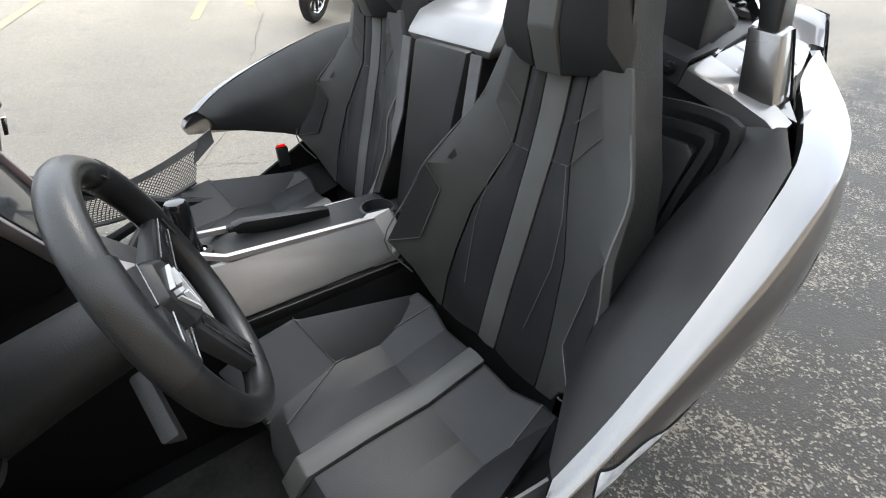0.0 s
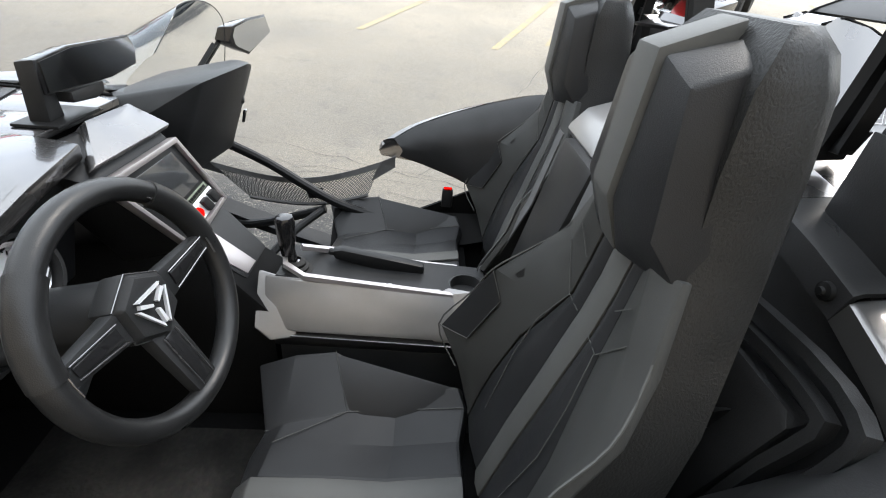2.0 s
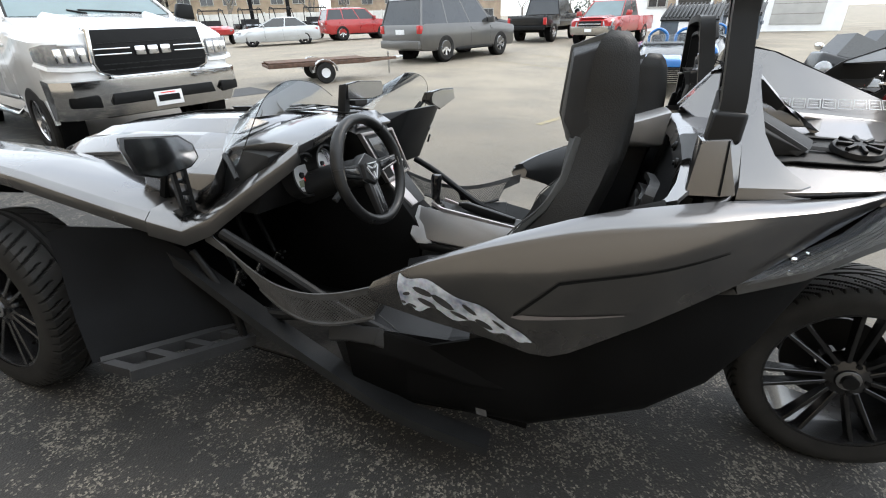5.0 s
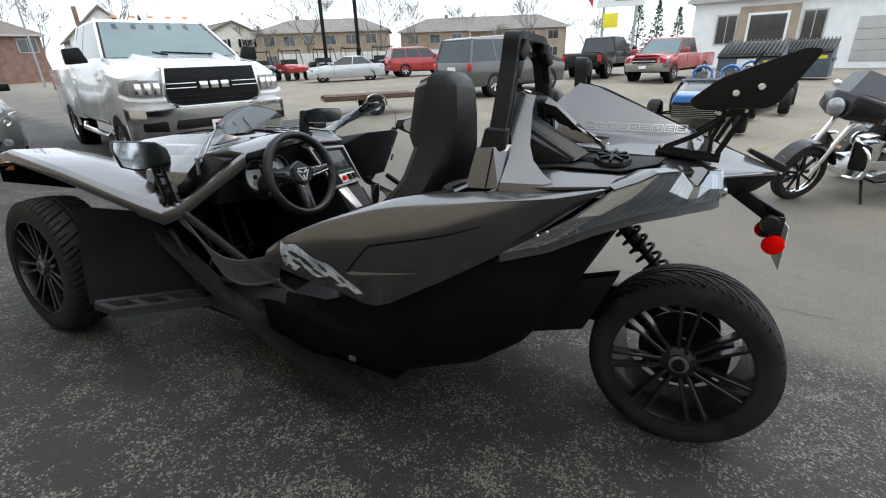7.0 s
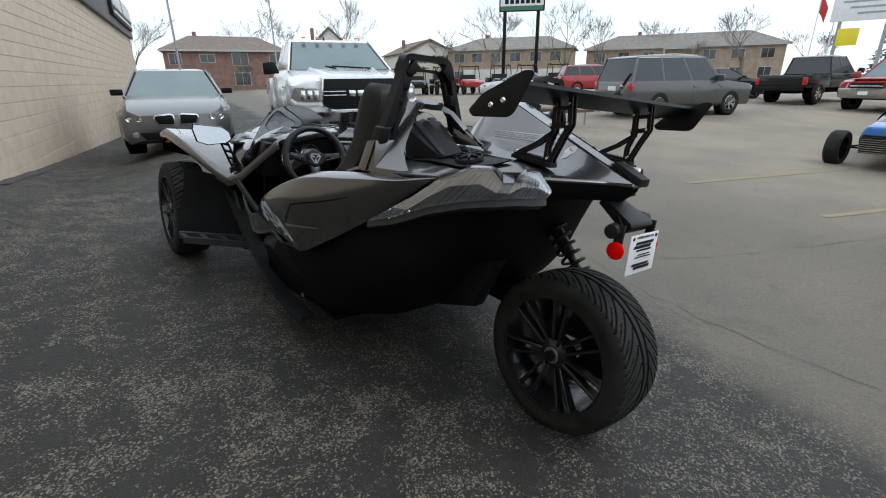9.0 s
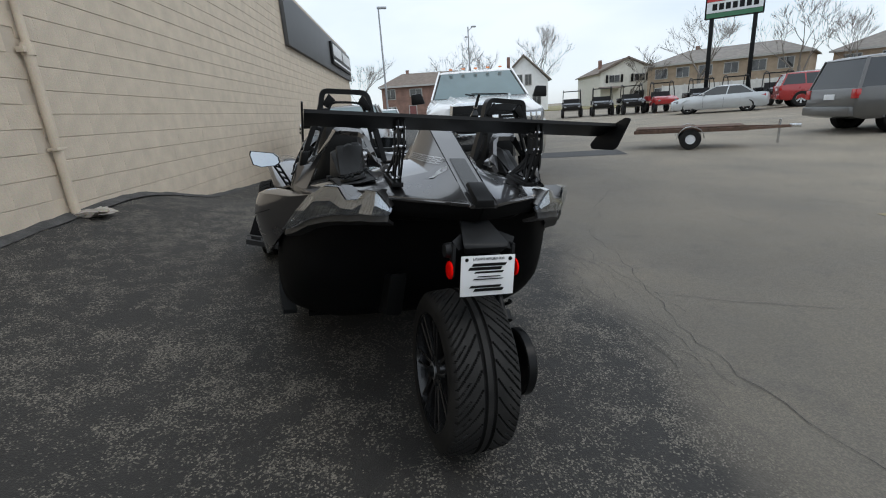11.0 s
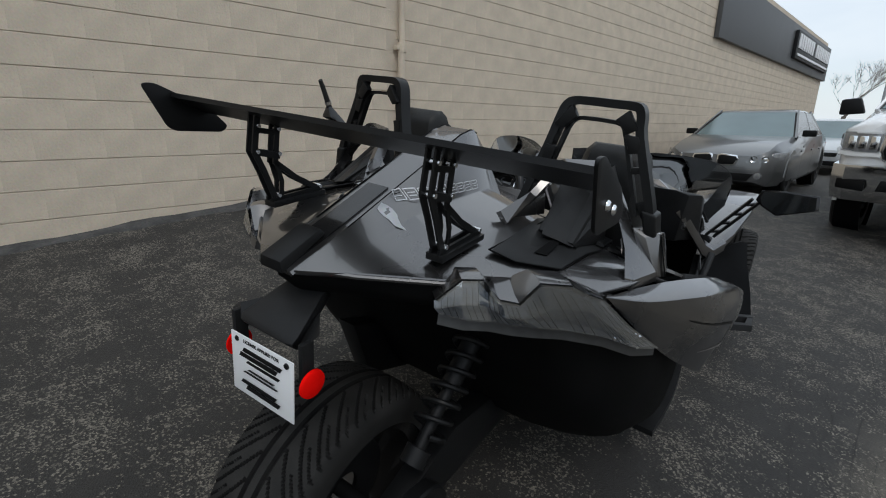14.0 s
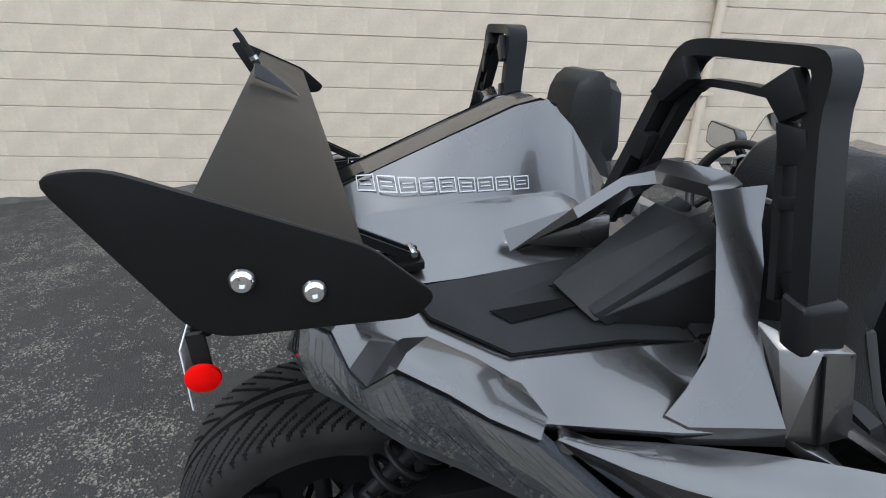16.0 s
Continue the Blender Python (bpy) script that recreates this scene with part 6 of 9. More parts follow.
def front_side(s):
    hood = [
        [(0.0, 1.76, 0.985), (0.13, 1.76, 0.985), (0.28, 1.90, 0.965), (0.45, 1.93, 0.925), (0.535, 1.93, 0.88)],
        [(0.0, 2.05, 0.985), (0.14, 2.05, 0.985), (0.28, 2.08, 0.955), (0.45, 2.10, 0.915), (0.52, 2.10, 0.86)],
        [(0.0, 2.40, 0.955), (0.14, 2.40, 0.955), (0.28, 2.40, 0.930), (0.43, 2.42, 0.890), (0.49, 2.42, 0.83)],
        [(0.0, 2.80, 0.885), (0.13, 2.80, 0.885), (0.25, 2.80, 0.865), (0.38, 2.82, 0.830), (0.43, 2.84, 0.77)],
        [(0.0, 3.12, 0.80), (0.10, 3.12, 0.80), (0.20, 3.10, 0.78), (0.29, 3.10, 0.75), (0.33, 3.10, 0.70)],
        [(0.0, 3.30, 0.70), (0.08, 3.30, 0.70), (0.15, 3.28, 0.685), (0.21, 3.26, 0.66), (0.24, 3.25, 0.62)],
    ]
    h = part("hood", sheet([mir(r, s) for r in hood], 0.015, 0.004), PAINT, car, "metallic grey hood", 22)
    part("hood_seam", tube(mir([(0.142, 1.78, 0.986), (0.150, 2.05, 0.986), (0.150, 2.40, 0.956), (0.138, 2.80, 0.886), (0.105, 3.12, 0.802)], s), 0.0035, 6), TUB, h)
    part("hood_ridge", hull(mir([(0.29, 1.93, 0.962), (0.43, 1.95, 0.93), (0.36, 1.96, 0.978), (0.29, 2.40, 0.928), (0.41, 2.42, 0.893), (0.35, 2.36, 0.942), (0.26, 2.78, 0.868), (0.36, 2.80, 0.836), (0.31, 2.74, 0.880)], s), 0.006), PAINT, h, "raised hood ridge", 14)
    part("hood_slot", hull(mir([(0.165, 1.99, 0.988), (0.265, 2.03, 0.966), (0.175, 2.09, 0.986), (0.262, 2.11, 0.962), (0.17, 2.02, 0.97), (0.255, 2.08, 0.95)], s), 0.002), TUB, h)
    for k in range(5):
        y, z = 1.93 + 0.07 * k, 0.9885 - 0.004 * max(0, k - 2)
        part("hood_vent", hull(mir([(0.02, y, z), (0.128, y + 0.03, z), (0.02, y + 0.030, z), (0.128, y + 0.055, z), (0.025, y + 0.01, z - 0.02), (0.12, y + 0.045, z - 0.02)], s), 0.001), SATIN, h)
    part("hood_bulge", hull(mir([(0.515, 1.93, 0.90), (0.62, 1.88, 0.835), (0.64, 1.90, 0.775), (0.60, 1.98, 0.70), (0.52, 2.25, 0.865), (0.60, 2.22, 0.80), (0.585, 2.24, 0.73), (0.50, 2.30, 0.72), (0.50, 1.95, 0.75)], s), 0.012), PAINT, car, "rounded grey shoulder beside the hood")
    fen = [
        [(0.50, 2.98, 0.79), (0.66, 3.02, 0.81), (0.840, 3.01, 0.815), (0.858, 3.005, 0.803), (0.858, 3.00, 0.775)],
        [(0.50, 2.80, 0.81), (0.66, 2.84, 0.85), (0.842, 2.85, 0.852), (0.866, 2.85, 0.838), (0.862, 2.85, 0.800)],
        [(0.50, 2.50, 0.79), (0.64, 2.50, 0.815), (0.795, 2.47, 0.802), (0.818, 2.465, 0.785), (0.815, 2.465, 0.745)],
        [(0.50, 2.25, 0.75), (0.62, 2.22, 0.758), (0.745, 2.17, 0.740), (0.770, 2.16, 0.722), (0.768, 2.16, 0.682)],
        [(0.52, 2.14, 0.72), (0.61, 2.10, 0.725), (0.712, 2.075, 0.713), (0.738, 2.065, 0.693), (0.736, 2.065, 0.652)],
    ]
    part("fender", sheet([mir(r, s) for r in fen], 0.012, 0.003), PAINT, car, "metallic grey front fender", 22)
    tip = [
        [(0.53, 2.132, 0.717), (0.61, 2.094, 0.722), (0.711, 2.069, 0.711), (0.737, 2.059, 0.691), (0.735, 2.059, 0.650)],
        [(0.54, 2.06, 0.695), (0.60, 2.02, 0.695), (0.66, 1.985, 0.680), (0.690, 1.970, 0.655), (0.685, 1.970, 0.612)],
        [(0.545, 1.98, 0.715), (0.575, 1.955, 0.712), (0.625, 1.915, 0.705), (0.650, 1.900, 0.690), (0.648, 1.895, 0.648)],
        [(0.525, 1.86, 0.795), (0.545, 1.84, 0.795), (0.582, 1.815, 0.790), (0.600, 1.805, 0.775), (0.596, 1.80, 0.738)],
        [(0.485, 1.72, 0.890), (0.50, 1.71, 0.895), (0.528, 1.688, 0.893), (0.542, 1.680, 0.880), (0.536, 1.678, 0.848)],
        [(0.470, 1.675, 0.922), (0.48, 1.668, 0.928), (0.502, 1.655, 0.925), (0.515, 1.650, 0.912), (0.508, 1.65, 0.885)],
    ]
    part("cowl_trim", sheet([mir(r, s) for r in tip], 0.014, 0.004), PAINT, car, "brown-grey cowl trim sweeping up to the dash", 30)
    part("cowl_inner", sheet([mir(r, s) for r in ([(0.545, 1.98, 0.712), (0.50, 2.02, 0.76), (0.48, 2.05, 0.86)], [(0.525, 1.86, 0.793), (0.50, 1.90, 0.83), (0.48, 1.96, 0.90)], [(0.485, 1.72, 0.888), (0.47, 1.78, 0.90), (0.46, 1.90, 0.915)])], 0.01), BLACK, car)
    # black wheel-well panel, running board and sill beam
    part("wheel_well", sheet([mir(r, s) for r in ([(0.74, 2.09, 0.66), (0.66, 2.02, 0.58), (0.62, 1.92, 0.42), (0.62, 1.86, 0.28)], [(0.82, 2.30, 0.66), (0.80, 2.20, 0.56), (0.82, 2.10, 0.42), (0.84, 2.03, 0.30)], [(0.85, 2.36, 0.64), (0.88, 2.28, 0.54), (0.93, 2.18, 0.42), (0.965, 2.09, 0.31)])], 0.012), WELL, car, "dark plastic wheel-well panel", 50)
    part("wheel_arch", sheet([mir(r, s) for r in ([(0.52, 2.16, 0.70), (0.74, 2.10, 0.67)], [(0.52, 2.40, 0.74), (0.80, 2.40, 0.745)], [(0.52, 2.75, 0.78), (0.84, 2.80, 0.80)], [(0.52, 3.0, 0.74), (0.85, 3.0, 0.77)], [(0.52, 3.08, 0.60), (0.83, 3.06, 0.68)])], 0.012), TUB, car)
    part("marker_lamp", hull(mir([(0.845, 3.02, 0.775), (0.80, 3.05, 0.78), (0.845, 3.02, 0.735), (0.80, 3.05, 0.73), (0.80, 2.98, 0.775), (0.80, 2.98, 0.735)], s), 0.005), mat("amber_lamp", (0.5, 0.14, 0.02), 0.2, 0, 0.08, 20, 0, 200, coat=0.5), car, "amber front marker lamp")
    rb = part("running_board", sweep(mir([(0.965, 2.05, 0.318), (0.63, 1.88, 0.300)], s), 0.03, 0.035, (0, 0, 1), 0.004), BOARD, car, "black ladder-like running board")
    part("board_rail", sweep(mir([(0.965, 1.935, 0.318), (0.64, 1.785, 0.290)], s), 0.028, 0.035, (0, 0, 1), 0.004), BOARD, rb)
    for k in range(4):
        t = 0.02 + 0.30 * k
        x, y0, y1, z = 0.965 - 0.32 * t, 2.05 - 0.165 * t, 1.935 - 0.145 * t, 0.318 - 0.02 * t
        part("board_rung", sweep(mir([(x, y0, z), (x - 0.01, y1, z)], s), 0.026, 0.028, (0, 0, 1), 0.003), BOARD, rb)
    beam = smooth_line(mir([(0.655, 2.10, 0.575), (0.660, 1.98, 0.515), (0.672, 1.70, 0.395), (0.684, 1.40, 0.285), (0.688, 1.19, 0.222), (0.66, 0.95, 0.175)], s), 5)
    part("sill_beam", sweep(beam, 0.028, 0.075, (1, 0, 0.12 * s), 0.006), BLACK, car, "grey-black diagonal sill beam")
    side = [
        [(0.668, 1.42, 0.46), (0.684, 1.40, 0.40), (0.68, 1.38, 0.29)],
        [(0.680, 1.25, 0.475), (0.705, 1.24, 0.42), (0.64, 1.20, 0.22)],
        [(0.685, 1.00, 0.46), (0.705, 1.0, 0.40), (0.60, 0.98, 0.22)],
        [(0.675, 0.80, 0.47), (0.69, 0.80, 0.41), (0.60, 0.80, 0.29)],
        [(0.63, 0.58, 0.60), (0.63, 0.58, 0.52), (0.57, 0.60, 0.43)],
    ]
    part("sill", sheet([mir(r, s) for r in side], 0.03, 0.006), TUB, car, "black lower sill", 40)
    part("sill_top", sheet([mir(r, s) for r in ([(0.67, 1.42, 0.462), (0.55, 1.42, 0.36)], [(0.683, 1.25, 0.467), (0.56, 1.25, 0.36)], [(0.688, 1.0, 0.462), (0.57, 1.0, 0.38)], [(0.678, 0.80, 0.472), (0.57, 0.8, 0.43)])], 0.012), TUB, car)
    # tube frame beside the seat
    for pts, r in (([(0.70, 1.80, 0.685), (0.69, 1.65, 0.62), (0.66, 1.42, 0.50), (0.655, 1.25, 0.45)], 0.017), ([(0.62, 1.98, 0.42), (0.63, 1.72, 0.40), (0.655, 1.45, 0.47)], 0.016), ([(0.30, 1.80, 0.70), (0.33, 1.72, 0.50), (0.34, 1.66, 0.26)], 0.016), ([(0.34, 1.66, 0.34), (0.52, 1.55, 0.43), (0.64, 1.46, 0.47)], 0.014), ([(0.66, 1.98, 0.58), (0.66, 1.85, 0.42), (0.66, 1.8, 0.26)], 0.014)):
        if s < 0 and pts[0][0] < 0.4:
            continue
        part("frame_tube", tube(smooth_line(mir(pts, s), 4), r, 10), SATIN, car, "satin black frame tube")
    # sagging side net with a hemmed edge
    P00, P01, P10, P11 = Vector((0.660, 1.84, 0.615)), Vector((0.715, 1.255, 0.635)), Vector((0.655, 1.72, 0.50)), Vector((0.690, 1.30, 0.52))
    def net(u, v):
        p = P00.lerp(P01, u).lerp(P10.lerp(P11, u), v)
        return (s * (p.x + 0.03 * math.sin(math.pi * u)), p.y, p.z - 0.075 * math.sin(math.pi * u) * (1 - 0.35 * v))
    nb = []
    NU, NV = 44, 9
    for k in range(-NV, NU + 1):
        for d in (1, -1):
            pts = []
            for j in range(NV + 1):
                u = (k + (j if d > 0 else NV - j)) / NU
                if 0 <= u <= 1:
                    pts.append(net(u, j / NV))
            if len(pts) > 1:
                nb.append(tube(pts, 0.0016, 3))
    nt = part("side_net", join(*nb), BELT, car, "sagging black mesh side net")
    part("net_hem", sheet([[net(k / 20, -0.10), net(k / 20, 0.12)] for k in range(21)], 0.005), BELT, nt)
    part("net_hem", tube([net(k / 20, 1.0) for k in range(21)], 0.007, 6), BELT, nt)
    part("net_strap", sheet([[net(0.02, -0.1), net(0.02, 0.3)], [(s * 0.65, 1.93, 0.66), (s * 0.65, 1.93, 0.62)]], 0.004), BELT, nt)
    part("net_strap", sheet([[net(0.98, -0.1), net(0.98, 0.5)], [(s * 0.735, 1.205, 0.665), (s * 0.735, 1.205, 0.62)]], 0.004), BELT, nt)
    part("net_tag", sheet([[net(0.5, 0.35), net(0.5, 0.75)], [net(0.62, 0.35), net(0.62, 0.75)]], 0.004), SATIN, nt)
    # small wind deflector, taller and wider before the passenger
    if s < 0:
        base = [(0.628, 1.79, 0.835), (0.585, 1.86, 0.875), (0.54, 1.92, 0.900), (0.40, 2.00, 0.955), (0.30, 1.96, 0.978), (0.24, 1.86, 0.988), (0.19, 1.76, 0.990)]
        top = [(0.612, 1.782, 0.90), (0.545, 1.750, 1.045), (0.505, 1.732, 1.090), (0.44, 1.742, 1.108), (0.362, 1.748, 1.112), (0.28, 1.736, 1.098), (0.215, 1.722, 1.060)]
    else:
        base = [(0.640, 1.80, 0.842), (0.60, 1.88, 0.875), (0.54, 1.93, 0.900), (0.40, 2.00, 0.955), (0.28, 1.96, 0.978), (0.20, 1.86, 0.988), (0.142, 1.755, 0.992)]
        top = [(0.690, 1.752, 0.94), (0.692, 1.736, 1.062), (0.640, 1.744, 1.118), (0.55, 1.754, 1.136), (0.40, 1.728, 1.138), (0.315, 1.700, 1.128), (0.225, 1.715, 1.060)]
    base, top = smooth_line(base, 4), smooth_line(top, 4)
    ws = part("windscreen", loft([[(s * a.x, a.y, a.z), (s * (a.x * 0.67 + b.x * 0.33), a.y * 0.67 + b.y * 0.33 + 0.012, a.z * 0.67 + b.z * 0.33), (s * (a.x * 0.33 + b.x * 0.67), a.y * 0.33 + b.y * 0.67 + 0.010, a.z * 0.33 + b.z * 0.67), (s * b.x, b.y, b.z)] for a, b in zip(base, top)], cap=False, closed=False), SCREEN, car, "clear curved wind deflector", 80)
    ws.visible_shadow = False
    part("screen_edge", tube([(s * b.x, b.y, b.z) for b in top], 0.0013, 6), GLOSSB, ws)
    part("screen_foot", tube([(s * a.x, a.y, a.z) for a in base[:7]], 0.008, 6), BLACK, ws)
    # door mirror on a pierced arm
    if s < 0:
        mc = [(0.700, 1.845, 0.905), (0.710, 1.850, 0.945), (0.745, 1.86, 0.972), (0.898, 1.875, 0.982), (0.905, 1.87, 0.955), (0.885, 1.86, 0.885), (0.83, 1.85, 0.868), (0.73, 1.845, 0.882)]
        ctr, head, foot, back = Vector((0.80, 1.858, 0.925)), Vector((0.735, 1.90, 0.89)), Vector((0.645, 1.985, 0.715)), 0.06
    else:
        mc = [(0.804, 1.770, 0.993), (0.814, 1.757, 1.040), (0.90, 1.738, 1.056), (1.018, 1.712, 1.060), (1.028, 1.700, 1.003), (0.94, 1.728, 0.962), (0.892, 1.742, 0.942), (0.83, 1.76, 0.970)]
        ctr, head, foot, back = Vector((0.91, 1.735, 1.005)), Vector((0.81, 1.815, 0.985)), Vector((0.665, 1.97, 0.735)), 0.05
    mr = part("door_mirror", hull(mir([p for p in mc] + [(ctr.x + (x - ctr.x) * 0.8 - 0.015, y + back, ctr.z + (z - ctr.z) * 0.8) for x, y, z in mc], s), 0.006), GLOSSB, car, "angular black door mirror")
    part("mirror_pane", slab([(s * (ctr.x + (x - ctr.x) * 0.9), y - 0.003, ctr.z + (z - ctr.z) * 0.88) for x, y, z in mc][::s], -0.002 * s), MIRROR, mr)
    for dx in (-0.018, 0.018):
        part("mirror_arm", sweep(mir([(p.x + dx, p.y, p.z) for p in (head, head.lerp(foot, 0.5), foot)], s), 0.012, 0.014, (0, 1, 0.5), 0.002), BLACK, mr)
    for t in (0.15, 0.4, 0.65, 0.9):
        p = head.lerp(foot, t)
        part("arm_web", sweep(mir([(p.x - 0.02, p.y, p.z), (p.x + 0.02, p.y, p.z + 0.012)], s), 0.010, 0.012, (0, 1, 0.5), 0.002), BLACK, mr)
    part("arm_foot", hull(mir([(0.61, 1.99, 0.70), (0.68, 1.98, 0.70), (0.61, 2.02, 0.715), (0.68, 2.02, 0.715), (0.63, 1.985, 0.73), (0.66, 1.985, 0.73)], s), 0.004), BLACK, mr)


for s in SIDES:
    front_side(s)

# centre mirror on its post
face = [(-0.066, 1.757, 1.037), (-0.066, 1.757, 1.094), (0.004, 1.744, 1.108), (0.150, 1.720, 1.108), (0.164, 1.718, 1.085), (0.160, 1.722, 1.050), (0.090, 1.735, 1.036)]
cm = part("centre_mirror", hull(face + [(x * 0.86 + 0.006, y + 0.035, z * 0.8 + 0.215) for x, y, z in face], 0.004), GLOSSB, car, "wide black centre mirror on a post")
part("mirror_pane", slab([(x * 0.93 + 0.003, y - 0.0025, z * 0.88 + 0.129) for x, y, z in face], -0.0015), MIRROR, cm)
part("mirror_post", hull([(-0.068, 1.756, 1.096), (-0.046, 1.756, 1.090), (-0.042, 1.762, 1.03), (-0.020, 1.770, 0.988), (-0.066, 1.765, 0.988), (-0.066, 1.79, 1.09), (-0.046, 1.79, 1.09), (-0.02, 1.80, 0.988), (-0.066, 1.80, 0.988)], 0.003), BLACK, cm)
part("mirror_clamp", hull([(x, y, z) for x in (-0.02, 0.075) for y in (1.745, 1.78) for z in (1.014, 1.034)] + [(0.05, 1.75, 1.005), (0.05, 1.775, 1.005)], 0.006), BLACK, cm)
part("post_foot", box(-0.085, 0.035, 1.74, 1.82, 0.986, 0.992, 0.002), SATIN, cm)


TAIL = 0.05    # the tail stands this much further back than its parts were drawn


def set_back(ob, hi, lo):
    """Draws out the rear end of a part: nothing ahead of hi moves, all behind lo goes back."""
    for v in ob.data.vertices:
        t = min(1.0, max(0.0, (hi - v.co.y) / (hi - lo)))
        v.co.y -= TAIL * t * t * (3 - 2 * t)
    for c in ob.children:
        set_back(c, hi, lo)


for ob in list(car.children):
    kind_of = ob.name.split(".")[0]
    if kind_of in ("quarter_panel", "tub", "centre_cowl", "swing_arm"):
        set_back(ob, 0.82, 0.58)
    elif kind_of == "fascia":
        set_back(ob, 0.60, 0.56)
    elif kind_of in ("axle", "cowl_rib", "deck_edge", "deck_inlay", "drive_pulley", "fairing_foot", "fairing_leg", "fairing_top", "fuel_cap", "head_fairing", "hoop_fairing", "inlay_edge", "inlay_groove", "lamp_hood", "lamp_trim", "leg_vent", "number_plate", "plate_bracket", "plate_lamp", "rear_deck", "reflector", "reflector_arm", "roll_hoop", "shock_body", "speaker_cowl", "spine", "tail_lamp", "tail_skirt", "tub_deck", "tub_tail", "wing") or (kind_of == "wheel" and ob.matrix_basis.translation.y < 1):
        ob.matrix_basis = Matrix.Translation((0, -TAIL, 0)) @ ob.matrix_basis


# ---- parked vehicles ----
W_PAINT = mat("white_car_paint", (0.78, 0.79, 0.80), 0.25, 0, 0.03, 2, 0, 100, coat=0.8)
G_PAINT = mat("dark_silver_car_paint", (0.125, 0.135, 0.14), 0.3, 0.6, 0.04, 2, 0, 100, coat=0.8)
S_PAINT = mat("silver_car_paint", (0.50, 0.52, 0.53), 0.3, 0.4, 0.04, 2, 0, 100, coat=0.8)
T_PAINT = mat("taupe_grey_car_paint", (0.105, 0.098, 0.086), 0.3, 0.4, 0.05, 2, 0, 100, coat=0.5)
R_PAINT = mat("red_car_paint", (0.36, 0.022, 0.022), 0.28, 0, 0.05, 2, 0, 100, coat=0.8)
K_PAINT = mat("black_car_paint", (0.009, 0.0095, 0.011), 0.18, 0, 0.1, 2, 0, 100, coat=0.25, spec=0.35)
B_PAINT = mat("bright_blue_paint", (0.010, 0.13, 0.40), 0.25, 0.1, 0.06, 2, 0, 100, coat=0.8)
N_PAINT = mat("navy_car_paint", (0.03, 0.05, 0.11), 0.28, 0.2, 0.06, 2, 0, 100, coat=0.8)
# windscreens: the sky's reflection is put into this paler base colour
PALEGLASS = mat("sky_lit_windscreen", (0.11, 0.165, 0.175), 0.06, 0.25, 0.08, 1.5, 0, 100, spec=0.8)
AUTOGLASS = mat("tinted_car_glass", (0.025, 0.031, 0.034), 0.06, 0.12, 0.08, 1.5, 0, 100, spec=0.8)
TAIL = mat("red_tail_lamp", (0.4, 0.012, 0.012), 0.15, 0, 0.1, 20, 0, 200, coat=0.6)
LAMP = mat("headlamp_glass", (0.26, 0.27, 0.28), 0.15, 0.4, 0.2, 25, 0.1, 200, coat=0.6)
AMBER = mat("amber_lens", (0.55, 0.16, 0.02), 0.2, 0, 0.1, 20, 0, 200, coat=0.5)
CLOTH = mat("dark_cloth_seat", (0.03, 0.03, 0.033), 0.85, 0, 0.15, 9, 0.3, 300)


def road_wheel_meshes(r, w, rimr, mat_rim):
    ty = finish(lathe([(rimr, w / 2 - 0.015), (rimr + 0.01, w / 2), (r - 0.04, w / 2), (r - 0.012, w / 2 - 0.02), (r, w / 2 - 0.05), (r, 0), (r, -w / 2 + 0.05), (r - 0.012, -w / 2 + 0.02), (r - 0.04, -w / 2), (rimr, -w / 2)], 36), "tyre", RUBBER)
    rim = [lathe([(rimr, w / 2 - 0.02), (rimr - 0.015, w / 2 - 0.012), (rimr - 0.03, w / 2 - 0.05), (rimr - 0.04, -w / 2 + 0.02)], 30), lathe([(0, w / 2 - 0.02), (0.06, w / 2 - 0.025), (0.075, w / 2 - 0.06), (0, w / 2 - 0.07)], 20)]
    for k in range(6):
        rim.append(moved(hull([(w / 2 - 0.03, -0.032, 0.05), (w / 2 - 0.03, 0.032, 0.05), (w / 2 - 0.022, -0.045, rimr - 0.02), (w / 2 - 0.022, 0.045, rimr - 0.02), (w / 2 - 0.07, -0.03, 0.05), (w / 2 - 0.07, 0.03, 0.05), (w / 2 - 0.06, -0.04, rimr - 0.02), (w / 2 - 0.06, 0.04, rimr - 0.02)]), Matrix.Rotation(math.pi / 3 * k, 4, "X")))
    back = lathe([(0, w / 2 - 0.09), (rimr - 0.03, w / 2 - 0.09)], 24)
    return ty, finish(join(*rim), "rim", mat_rim), finish(back, "rim_back", SATIN)


WHEELS = {"truck": road_wheel_meshes(0.40, 0.27, 0.24, STEEL), "car": road_wheel_meshes(0.325, 0.215, 0.225, STEEL), "dark": road_wheel_meshes(0.325, 0.215, 0.235, SATIN)}


def put_wheels(root, kind, track, ys):
    ty, rim, back = WHEELS[kind]
    r = 0.40 if kind == "truck" else 0.325
    for y in ys:
        for s in SIDES:
            w = new("wheel")
            w.parent = root
            w.matrix_basis = Matrix.Translation((s * track / 2, y, r)) @ (Matrix.Rotation(math.pi, 4, "Z") if s < 0 else Matrix.Identity(4))
            for nm, me in (("tyre", ty), ("rim", rim), ("rim_back", back)):
                o = new(nm, me)
                o.parent = w


def ring(y, w, zb, zm, zt, inset=0.05):
    return [(-w * 0.93, y, zb), (-w, y, zb + 0.10), (-w, y, zm), (-w + inset, y, zt), (w - inset, y, zt), (w, y, zm), (w, y, zb + 0.10), (w * 0.93, y, zb)]


